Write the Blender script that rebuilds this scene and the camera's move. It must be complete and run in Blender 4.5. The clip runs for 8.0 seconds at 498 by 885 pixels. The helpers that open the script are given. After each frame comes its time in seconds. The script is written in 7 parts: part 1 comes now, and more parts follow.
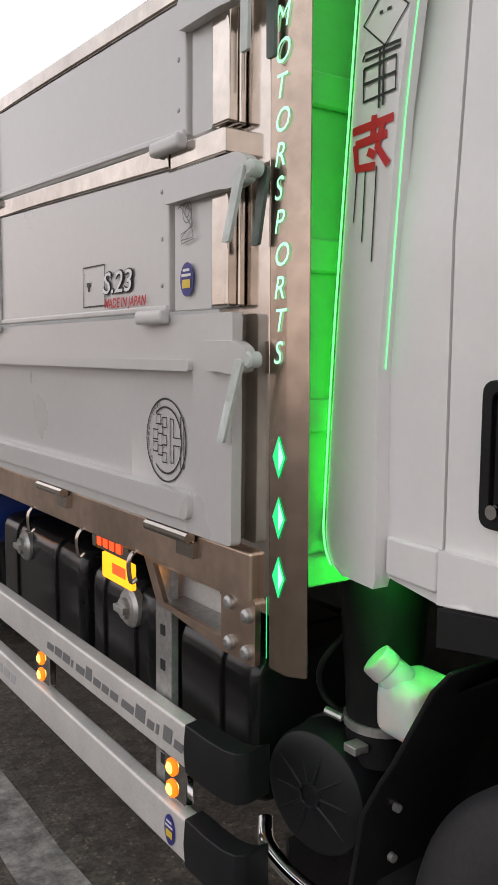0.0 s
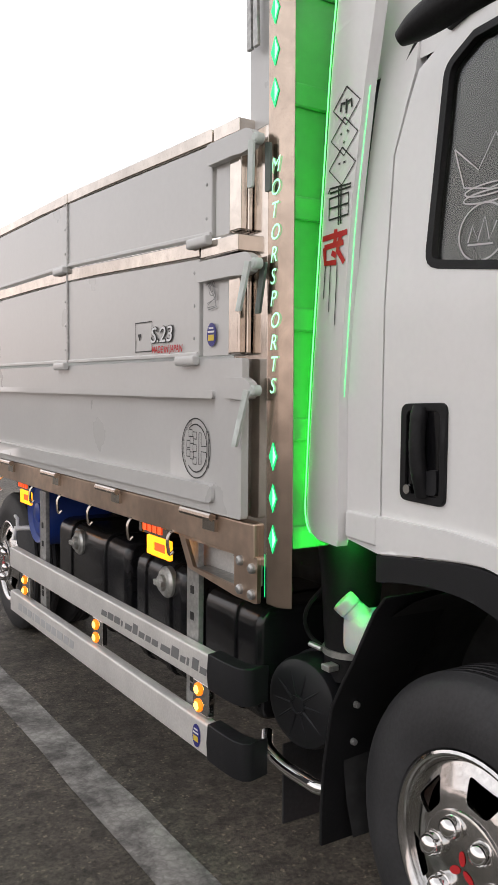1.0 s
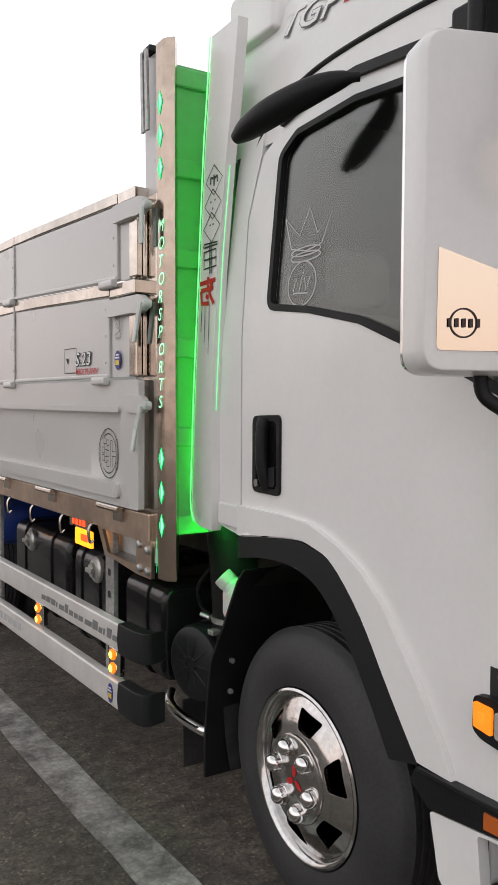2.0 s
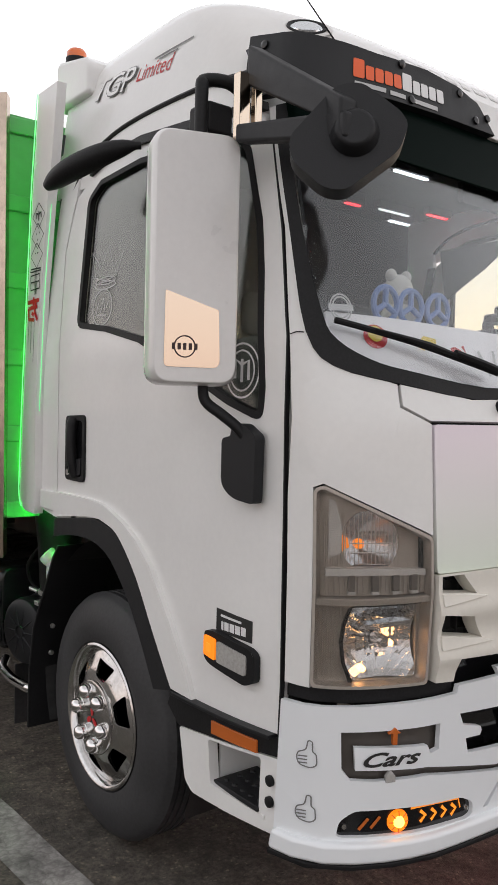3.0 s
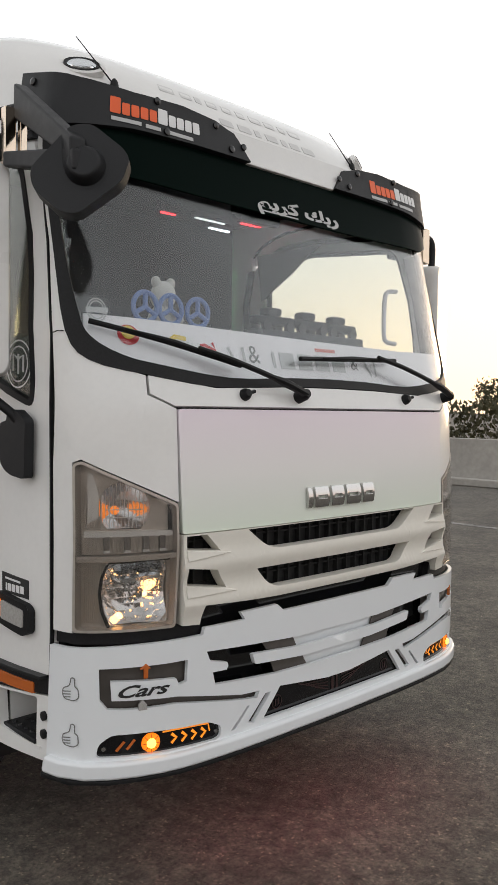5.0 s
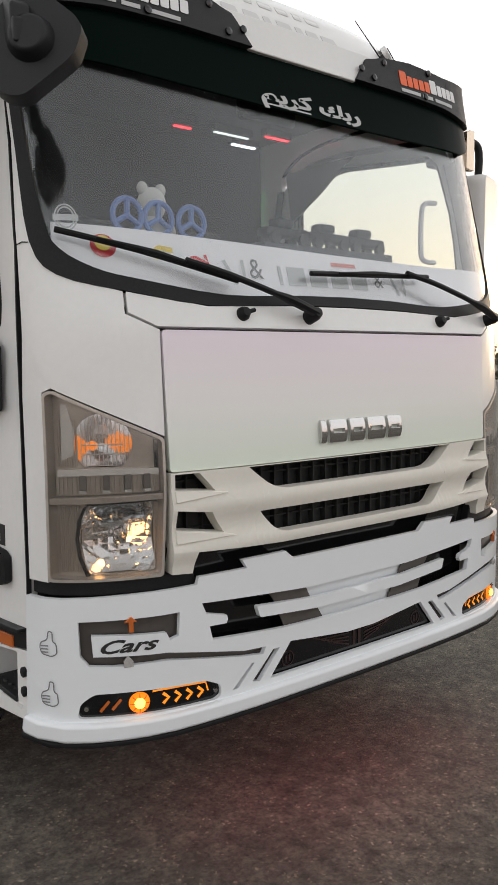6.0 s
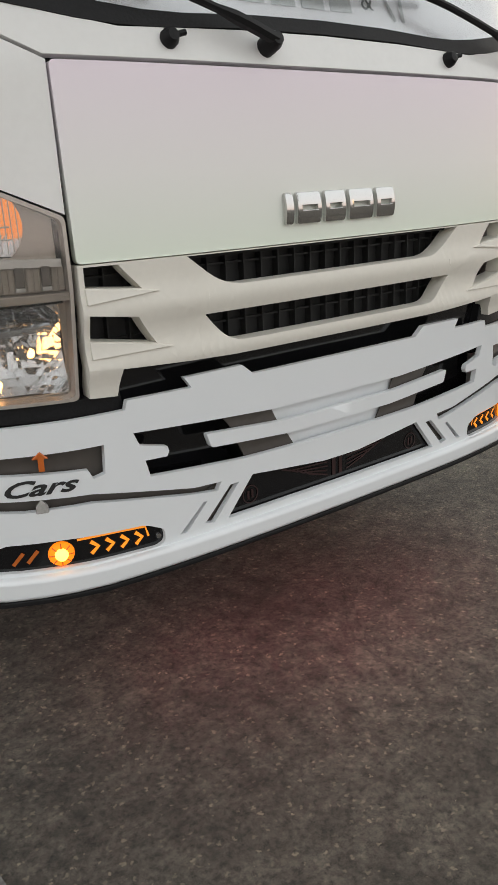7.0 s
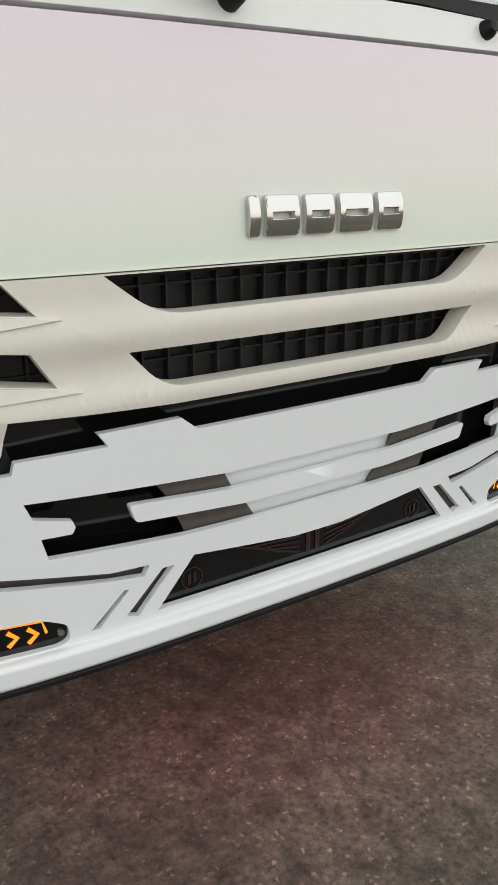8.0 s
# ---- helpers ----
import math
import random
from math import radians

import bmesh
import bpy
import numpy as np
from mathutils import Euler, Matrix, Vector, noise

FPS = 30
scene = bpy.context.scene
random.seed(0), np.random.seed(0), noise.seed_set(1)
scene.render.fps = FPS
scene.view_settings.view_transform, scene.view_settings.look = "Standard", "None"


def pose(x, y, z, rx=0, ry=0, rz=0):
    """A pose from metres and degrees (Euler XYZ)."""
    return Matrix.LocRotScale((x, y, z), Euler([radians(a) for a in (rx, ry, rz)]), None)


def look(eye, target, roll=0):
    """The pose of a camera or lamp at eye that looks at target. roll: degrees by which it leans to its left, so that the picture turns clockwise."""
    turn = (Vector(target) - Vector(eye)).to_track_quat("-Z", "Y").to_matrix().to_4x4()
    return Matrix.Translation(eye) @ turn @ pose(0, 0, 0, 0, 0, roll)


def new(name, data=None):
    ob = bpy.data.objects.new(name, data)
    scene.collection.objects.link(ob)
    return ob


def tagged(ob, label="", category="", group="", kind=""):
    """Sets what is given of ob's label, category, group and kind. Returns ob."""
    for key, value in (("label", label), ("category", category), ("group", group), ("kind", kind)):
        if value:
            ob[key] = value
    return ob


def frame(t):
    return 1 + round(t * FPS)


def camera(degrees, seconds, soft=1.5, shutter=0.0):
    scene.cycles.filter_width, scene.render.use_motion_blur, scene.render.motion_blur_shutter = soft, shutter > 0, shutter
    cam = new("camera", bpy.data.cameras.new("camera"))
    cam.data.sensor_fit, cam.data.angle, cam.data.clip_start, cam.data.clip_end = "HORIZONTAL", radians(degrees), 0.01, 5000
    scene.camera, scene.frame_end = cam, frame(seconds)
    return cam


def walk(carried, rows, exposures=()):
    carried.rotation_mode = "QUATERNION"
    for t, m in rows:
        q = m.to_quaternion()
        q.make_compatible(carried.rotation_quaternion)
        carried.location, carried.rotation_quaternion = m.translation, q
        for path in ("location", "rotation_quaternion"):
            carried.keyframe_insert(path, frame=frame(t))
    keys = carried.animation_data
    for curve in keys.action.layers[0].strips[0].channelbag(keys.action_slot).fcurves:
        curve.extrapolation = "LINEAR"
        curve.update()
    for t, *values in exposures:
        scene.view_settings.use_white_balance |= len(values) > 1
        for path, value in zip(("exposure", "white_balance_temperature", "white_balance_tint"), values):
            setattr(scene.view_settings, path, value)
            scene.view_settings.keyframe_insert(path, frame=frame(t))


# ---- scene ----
cam = camera(34.2, 8.0)
PATH = [
    (0, (-1.966, 0.564, 1.397), (-0.892, 2.239, 1.19), 0.4),
    (0.5, (-2.121, 0.241, 1.398), (-1.08, 1.942, 1.247), 0.5),
    (1, (-2.282, -0.033, 1.394), (-1.258, 1.681, 1.266), 0.5),
    (1.2, (-2.323, -0.13, 1.404), (-1.308, 1.588, 1.275), 0.4),
    (2.3, (-2.25, -0.839, 1.399), (-1.177, 0.847, 1.326), 0.4),
    (2.5, (-2.28, -0.968, 1.409), (-1.135, 0.671, 1.336), 0.5),
    (3, (-2.256, -1.235, 1.391), (-1.026, 0.341, 1.318), 1.3),
    (3.5, (-2.211, -1.49, 1.396), (-0.973, 0.08, 1.327), 1.5),
    (4, (-2.268, -1.647, 1.388), (-0.975, -0.121, 1.338), 1.3),
    (4.5, (-2.292, -1.764, 1.375), (-0.91, -0.32, 1.309), 1.0),
    (4.7, (-2.257, -1.781, 1.374), (-0.846, -0.365, 1.296), 0.8),
    (5.8, (-1.915, -1.758, 1.326), (-0.632, -0.23, 1.183), -0.1),
    (6, (-1.83, -1.696, 1.295), (-0.568, -0.158, 1.092), -0.4),
    (6.5, (-1.643, -1.545, 1.226), (-0.423, -0.035, 0.746), -1.7),
    (7, (-1.405, -1.431, 1.169), (-0.243, 0.067, 0.532), -2.2),
    (7.5, (-1.179, -1.336, 1.175), (-0.072, 0.188, 0.504), -0.8),
    (8, (-0.971, -1.18, 1.176), (0.093, 0.379, 0.515), 0.1),
]
walk(cam, [(t, look(eye, target, roll)) for t, eye, target, roll in PATH], [(0, 0.14, 6500, 15), (0.5, 0.25, 6500, 14), (1.0, 0.31, 6500, 13), (2.5, 0.05, 6500, 13), (3.5, 0.02, 6500, 12), (4.0, 0.09, 6500, 10), (4.5, -0.12, 6500, 9), (6.0, -0.01, 6500, 10), (6.5, -0.01, 6500, 8), (7.0, 0.06, 6500, 7), (7.5, 0.29, 6500, 6), (8.0, 0.35, 6500, 5)])

# ---- world, sun, exposure ----
world = bpy.data.worlds.new("dusk_sky")
scene.world = world
world.use_nodes = True
wn, wl = world.node_tree.nodes, world.node_tree.links
wn.clear()
sky = wn.new("ShaderNodeTexSky")
sky.sky_type, sky.sun_disc = "NISHITA", False
sky.sun_elevation, sky.sun_rotation = radians(4), radians(78)
sky.air_density, sky.dust_density, sky.ozone_density = 1.0, 3.0, 1.0
where = wn.new("ShaderNodeTexCoord")
split = wn.new("ShaderNodeSeparateXYZ")
wl.new(where.outputs["Generated"], split.inputs["Vector"])
veil = wn.new("ShaderNodeValToRGB")
for k, (at, colour) in enumerate(((0.0, (0.79, 0.66, 0.60)), (0.06, (0.95, 0.83, 0.785)), (0.22, (0.98, 0.945, 0.94)), (0.50, (0.97, 0.985, 1.0)), (0.80, (0.58, 0.57, 0.565)))):
    stop = veil.color_ramp.elements[k] if k < 2 else veil.color_ramp.elements.new(at)
    stop.position, stop.color = at, (*colour, 1)
wl.new(split.outputs["Z"], veil.inputs["Fac"])
gain = wn.new("ShaderNodeVectorMath")
gain.operation = "SCALE"
gain.inputs["Scale"].default_value = 11.0
sunward = wn.new("ShaderNodeVectorMath")
sunward.operation = "DOT_PRODUCT"
sunward.inputs[1].default_value = (math.sin(radians(78)), math.cos(radians(78)), 0.05)
wl.new(where.outputs["Generated"], sunward.inputs[0])
near_sun = wn.new("ShaderNodeMapRange")
near_sun.inputs["From Min"].default_value, near_sun.inputs["From Max"].default_value = 0.80, 1.0
wl.new(sunward.outputs["Value"], near_sun.inputs["Value"])
low = wn.new("ShaderNodeMapRange")
low.inputs["From Min"].default_value, low.inputs["From Max"].default_value = 0.20, 0.02
wl.new(split.outputs["Z"], low.inputs["Value"])
both = wn.new("ShaderNodeMath")
both.operation = "MULTIPLY"
wl.new(near_sun.outputs["Result"], both.inputs[0])
wl.new(low.outputs["Result"], both.inputs[1])
sunset = wn.new("ShaderNodeMix")
sunset.data_type = "RGBA"
sunset.inputs["B"].default_value = (1.55, 1.22, 0.86, 1)
wl.new(both.outputs["Value"], sunset.inputs["Factor"])
wl.new(veil.outputs["Color"], sunset.inputs["A"])
wl.new(sunset.outputs["Result"], gain.inputs[0])
haze = wn.new("ShaderNodeMix")
haze.data_type = "RGBA"
haze.inputs["Factor"].default_value = 0.75
wl.new(sky.outputs["Color"], haze.inputs["A"])
wl.new(gain.outputs["Vector"], haze.inputs["B"])
back = wn.new("ShaderNodeBackground")
back.inputs["Strength"].default_value = 0.138
wl.new(haze.outputs["Result"], back.inputs["Color"])
wout = wn.new("ShaderNodeOutputWorld")
wl.new(back.outputs["Background"], wout.inputs["Surface"])

sun_data = bpy.data.lights.new("sun", "SUN")
sun_data.energy, sun_data.angle, sun_data.color = 0.4, radians(14), (1.0, 0.78, 0.55)
sun = new("sun", sun_data)
sun.matrix_world = look((0, 0, 0), (-math.cos(radians(4)) * math.sin(radians(78)), -math.cos(radians(4)) * math.cos(radians(78)), -math.sin(radians(4))))


# ---- materials ----
def material(name, colour, rough=0.5, metal=0.0, coat=0.0, grain=0.0, size=40.0, bump=0.0, stain=0.0, spec=0.5):
    """Principled surface with a fine grain and a coarse stain of its colour, and a fine relief."""
    m = bpy.data.materials.new(name)
    m.use_nodes = True
    n, l = m.node_tree.nodes, m.node_tree.links
    b = n["Principled BSDF"]
    b.inputs["Base Color"].default_value = (*colour, 1)
    b.inputs["Roughness"].default_value, b.inputs["Metallic"].default_value = rough, metal
    b.inputs["Coat Weight"].default_value, b.inputs["Coat Roughness"].default_value = coat, 0.06
    b.inputs["Specular IOR Level"].default_value = spec
    co = n.new("ShaderNodeTexCoord")
    fine = n.new("ShaderNodeTexNoise")
    fine.inputs["Scale"].default_value, fine.inputs["Detail"].default_value = size, 6
    l.new(co.outputs["Object"], fine.inputs["Vector"])
    if grain or stain:
        wide = n.new("ShaderNodeTexNoise")
        wide.inputs["Scale"].default_value, wide.inputs["Detail"].default_value = size / 14, 5
        l.new(co.outputs["Object"], wide.inputs["Vector"])
        base = (*colour, 1)
        last = None
        for tex, k in ((fine, grain), (wide, stain)):
            if not k:
                continue
            ramp = n.new("ShaderNodeMapRange")
            ramp.inputs["From Min"].default_value, ramp.inputs["From Max"].default_value = 0.3, 0.7
            ramp.inputs["To Min"].default_value, ramp.inputs["To Max"].default_value = 1 - k, 1 + k * 0.6
            l.new(tex.outputs["Fac"], ramp.inputs["Value"])
            mul = n.new("ShaderNodeVectorMath")
            mul.operation = "SCALE"
            if last is None:
                mul.inputs[0].default_value = colour
            else:
                l.new(last, mul.inputs[0])
            l.new(ramp.outputs["Result"], mul.inputs["Scale"])
            last = mul.outputs["Vector"]
        l.new(last, b.inputs["Base Color"])
        rr = n.new("ShaderNodeMapRange")
        rr.inputs["To Min"].default_value, rr.inputs["To Max"].default_value = max(0.02, rough * 0.75), min(1, rough * 1.25)
        l.new(wide.outputs["Fac"], rr.inputs["Value"])
        l.new(rr.outputs["Result"], b.inputs["Roughness"])
    if bump:
        bp = n.new("ShaderNodeBump")
        bp.inputs["Strength"].default_value, bp.inputs["Distance"].default_value = bump, 0.004
        l.new(fine.outputs["Fac"], bp.inputs["Height"])
        l.new(bp.outputs["Normal"], b.inputs["Normal"])
    return m


def glow(name, colour, strength):
    m = bpy.data.materials.new(name)
    m.use_nodes = True
    b = m.node_tree.nodes["Principled BSDF"]
    b.inputs["Base Color"].default_value = (*colour, 1)
    b.inputs["Emission Color"].default_value, b.inputs["Emission Strength"].default_value = (*colour, 1), strength
    return m


def pane(name, tint, gloss=1.0, ior=1.0, rough=0.0):
    """Clear or tinted glass: see-through, with gloss that grows towards grazing angles; ior scales the gloss seen head-on."""
    m = bpy.data.materials.new(name)
    m.use_nodes = True
    n, l = m.node_tree.nodes, m.node_tree.links
    n.clear()
    clear, shine, edge, power, scale, mix, out = (n.new("ShaderNode" + k) for k in ("BsdfTransparent", "BsdfGlossy", "LayerWeight", "Math", "Math", "MixShader", "OutputMaterial"))
    clear.inputs["Color"].default_value = (*tint, 1)
    shine.inputs["Roughness"].default_value = rough
    shine.inputs["Color"].default_value = (gloss, gloss, gloss, 1)
    power.operation, scale.operation = "POWER", "MULTIPLY_ADD"
    power.inputs[1].default_value = 4.0
    scale.inputs[1].default_value, scale.inputs[2].default_value = 1 - 0.04 * ior, 0.04 * ior
    edge.inputs["Blend"].default_value = 0.5
    l.new(edge.outputs["Facing"], power.inputs[0])
    l.new(power.outputs["Value"], scale.inputs[0])
    l.new(scale.outputs["Value"], mix.inputs["Fac"])
    l.new(clear.outputs["BSDF"], mix.inputs[1])
    l.new(shine.outputs["BSDF"], mix.inputs[2])
    l.new(mix.outputs["Shader"], out.inputs["Surface"])
    return m


WHITE = material("white_paint", (0.82, 0.815, 0.80), 0.32, coat=0.5, grain=0.015, size=60, stain=0.03)
BUMPER_WHITE = material("cool_white_bumper_paint", (0.825, 0.85, 0.87), 0.28, coat=0.5)
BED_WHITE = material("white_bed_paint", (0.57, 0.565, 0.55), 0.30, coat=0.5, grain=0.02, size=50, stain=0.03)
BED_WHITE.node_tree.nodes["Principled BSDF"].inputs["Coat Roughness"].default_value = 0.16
CREAM = material("cream_grille_plastic", (0.76, 0.73, 0.66), 0.45, grain=0.02, size=80, stain=0.03)
BLACK = material("black_plastic", (0.011, 0.011, 0.012), 0.5, spec=0.25, grain=0.25, size=160, bump=0.15, stain=0.15)
TEXTURED = material("grained_black_plastic", (0.0115, 0.012, 0.014), 0.5, spec=0.36, grain=0.2, size=420, bump=0.12, stain=0.2)
GLOSS_BLACK = material("gloss_black_panel", (0.006, 0.006, 0.007), 0.1, coat=0.2)
VOID = material("dark_underside", (0.02, 0.02, 0.02), 0.7, grain=0.5, size=20, stain=0.5)
RUBBER = material("tyre_rubber", (0.034, 0.034, 0.036), 0.6, grain=0.2, size=90, bump=0.2, stain=0.25)
STEEL = material("polished_stainless_steel", (0.66, 0.60, 0.54), 0.12, metal=1.0, grain=0.12, size=24, stain=0.3)
EDGE_STEEL = material("warm_brushed_steel", (0.68, 0.53, 0.42), 0.36, metal=1.0, grain=0.12, size=30, stain=0.25)
POST_STEEL = material("brown_tinted_steel", (0.50, 0.405, 0.33), 0.22, metal=1.0, grain=0.15, size=24, stain=0.3)
SILVER = material("silvered_plastic", (0.74, 0.73, 0.71), 0.25, metal=0.3)
REFLECTOR = material("bright_lamp_reflector", (0.82, 0.85, 0.88), 0.10, metal=0.92)
CHROME = material("chrome", (0.78, 0.77, 0.76), 0.06, metal=1.0)
WHEEL_CHROME = material("road_worn_chrome", (0.64, 0.63, 0.62), 0.13, metal=1.0, grain=0.12, size=60, stain=0.2)
ALU = material("brushed_aluminium_rail", (0.72, 0.70, 0.67), 0.4, metal=0.25, grain=0.08, size=120, stain=0.1)
ZINC = material("galvanised_steel", (0.45, 0.45, 0.44), 0.45, metal=0.8, grain=0.25, size=70, stain=0.2)
GREYPLATE = material("grey_mirror_film", (0.085, 0.074, 0.066), 0.34, grain=0.1, size=40, stain=0.15)
INK = material("black_decal", (0.02, 0.02, 0.02), 0.5)
RED_INK = material("red_decal", (0.55, 0.02, 0.025), 0.45)
GREY_INK = material("grey_decal", (0.18, 0.18, 0.18), 0.5)
BLUE_INK = material("blue_sticker", (0.03, 0.03, 0.22), 0.4)
YELLOW_INK = material("yellow_print", (0.75, 0.55, 0.06), 0.4)
WHITE_INK = material("white_decal", (0.8, 0.8, 0.8), 0.5)
ORANGE_INK = material("orange_decal", (0.85, 0.12, 0.02), 0.4)
SILVER_INK = material("pale_grey_lettering", (0.5, 0.5, 0.5), 0.4)
GREEN_LED = glow("green_led", (0.006, 1.0, 0.06), 5.0)
GREEN_NEAR = glow("bright_green_led", (0.02, 1.0, 0.10), 95.0)
GREEN_SEAM = glow("soft_green_led", (0.20, 1.0, 0.36), 0.85)
GREEN_RIM = glow("pale_green_led", (0.16, 1.0, 0.26), 1.4)
GREEN_LETTER = glow("green_lit_lettering", (0.40, 1.0, 0.60), 0.95)
GREEN_DIAMOND = glow("deep_green_light", (0.01, 0.75, 0.22), 0.75)
FOG_CORE = glow("amber_fog_core", (1.0, 0.60, 0.10), 3.0)
FOG_RIM = glow("amber_fog_rim", (1.0, 0.22, 0.006), 0.9)
CHEVRON = glow("amber_chevron_lit", (1.0, 0.30, 0.02), 0.6)
EMBLEM = material("bright_chrome", (0.62, 0.61, 0.60), 0.10, metal=1.0)
AMBER_SOFT = glow("amber_lens_lit", (1.0, 0.25, 0.01), 0.7)
WARM = glow("warm_bulb", (1.0, 0.50, 0.17), 7.0)
COOL = glow("cool_white_led", (0.9, 0.97, 1.0), 6.0)
RED_LED = glow("red_led", (1.0, 0.03, 0.04), 4.0)
GLASS = pane("window_glass", (0.95, 0.965, 0.97), ior=1.25, rough=0.12)
SIDE_GLASS = pane("tinted_side_glass", (0.88, 0.90, 0.85), ior=1.35, rough=0.1)
LENS = pane("clear_lamp_lens", (0.90, 0.89, 0.88), ior=1.8, rough=0.08)
AMBER_DULL = material("amber_reflector", (0.55, 0.13, 0.02), 0.25, coat=0.6)
WARMGREY = material("lamp_housing_grey", (0.50, 0.455, 0.41), 0.32, metal=0.4, grain=0.1, size=60)


def asphalt():
    m = material("asphalt", (0.055, 0.052, 0.050), 0.7)
    n, l = m.node_tree.nodes, m.node_tree.links
    b = n["Principled BSDF"]
    co = n.new("ShaderNodeTexCoord")
    cells = n.new("ShaderNodeTexVoronoi")
    cells.inputs["Scale"].default_value = 66
    big = n.new("ShaderNodeTexNoise")
    big.inputs["Scale"].default_value, big.inputs["Detail"].default_value = 1.7, 8
    mid = n.new("ShaderNodeTexNoise")
    mid.inputs["Scale"].default_value, mid.inputs["Detail"].default_value = 17, 7
    for t in (big, mid):
        l.new(co.outputs["Object"], t.inputs["Vector"])
    # uneven stone outlines: the cells are read through a small wobble
    wob = n.new("ShaderNodeTexNoise")
    wob.inputs["Scale"].default_value, wob.inputs["Detail"].default_value = 90, 3
    l.new(co.outputs["Object"], wob.inputs["Vector"])
    shift = n.new("ShaderNodeVectorMath")
    shift.operation = "MULTIPLY_ADD"
    shift.inputs[1].default_value = (0.022, 0.022, 0.022)
    l.new(wob.outputs["Color"], shift.inputs[0])
    l.new(co.outputs["Object"], shift.inputs[2])
    l.new(shift.outputs["Vector"], cells.inputs["Vector"])
    # rough dark binder with sparse pale stones
    rnd = n.new("ShaderNodeSeparateColor")
    l.new(cells.outputs["Color"], rnd.inputs["Color"])
    fine = n.new("ShaderNodeTexNoise")
    fine.inputs["Scale"].default_value, fine.inputs["Detail"].default_value, fine.inputs["Roughness"].default_value = 62, 9, 0.80
    l.new(co.outputs["Object"], fine.inputs["Vector"])
    binder = n.new("ShaderNodeValToRGB")
    e = binder.color_ramp.elements
    e[0].position, e[0].color = 0.36, (0.022, 0.0195, 0.0165, 1)
    e[1].position, e[1].color = 0.66, (0.142, 0.125, 0.100, 1)
    l.new(fine.outputs["Fac"], binder.inputs["Fac"])
    chosen = n.new("ShaderNodeMapRange")
    chosen.inputs["From Min"].default_value, chosen.inputs["From Max"].default_value = 0.66, 0.96
    l.new(rnd.outputs["Red"], chosen.inputs["Value"])
    inside = n.new("ShaderNodeMapRange")
    inside.inputs["From Min"].default_value, inside.inputs["From Max"].default_value = 0.42, 0.22
    l.new(cells.outputs["Distance"], inside.inputs["Value"])
    mask = n.new("ShaderNodeMath")
    mask.operation = "MULTIPLY"
    l.new(chosen.outputs["Result"], mask.inputs[0])
    l.new(inside.outputs["Result"], mask.inputs[1])
    stones = n.new("ShaderNodeMix")
    stones.data_type = "RGBA"
    stones.inputs["B"].default_value = (0.235, 0.2, 0.147, 1)
    l.new(mask.outputs["Value"], stones.inputs["Factor"])
    l.new(binder.outputs["Color"], stones.inputs["A"])
    patch = n.new("ShaderNodeMapRange")
    patch.inputs["From Min"].default_value, patch.inputs["From Max"].default_value = 0.3, 0.7
    patch.inputs["To Min"].default_value, patch.inputs["To Max"].default_value = 0.62, 1.46
    l.new(big.outputs["Fac"], patch.inputs["Value"])
    patch2 = n.new("ShaderNodeMapRange")
    patch2.inputs["From Min"].default_value, patch2.inputs["From Max"].default_value = 0.3, 0.7
    patch2.inputs["To Min"].default_value, patch2.inputs["To Max"].default_value = 0.55, 1.5
    l.new(mid.outputs["Fac"], patch2.inputs["Value"])
    mul = n.new("ShaderNodeMath")
    mul.operation = "MULTIPLY"
    l.new(patch.outputs["Result"], mul.inputs[0])
    l.new(patch2.outputs["Result"], mul.inputs[1])
    sc = n.new("ShaderNodeVectorMath")
    sc.operation = "SCALE"
    l.new(stones.outputs["Result"], sc.inputs[0])
    l.new(mul.outputs["Value"], sc.inputs["Scale"])
    l.new(sc.outputs["Vector"], b.inputs["Base Color"])
    bp = n.new("ShaderNodeBump")
    bp.inputs["Strength"].default_value, bp.inputs["Distance"].default_value = 0.9, 0.008
    l.new(fine.outputs["Fac"], bp.inputs["Height"])
    l.new(bp.outputs["Normal"], b.inputs["Normal"])
    return m


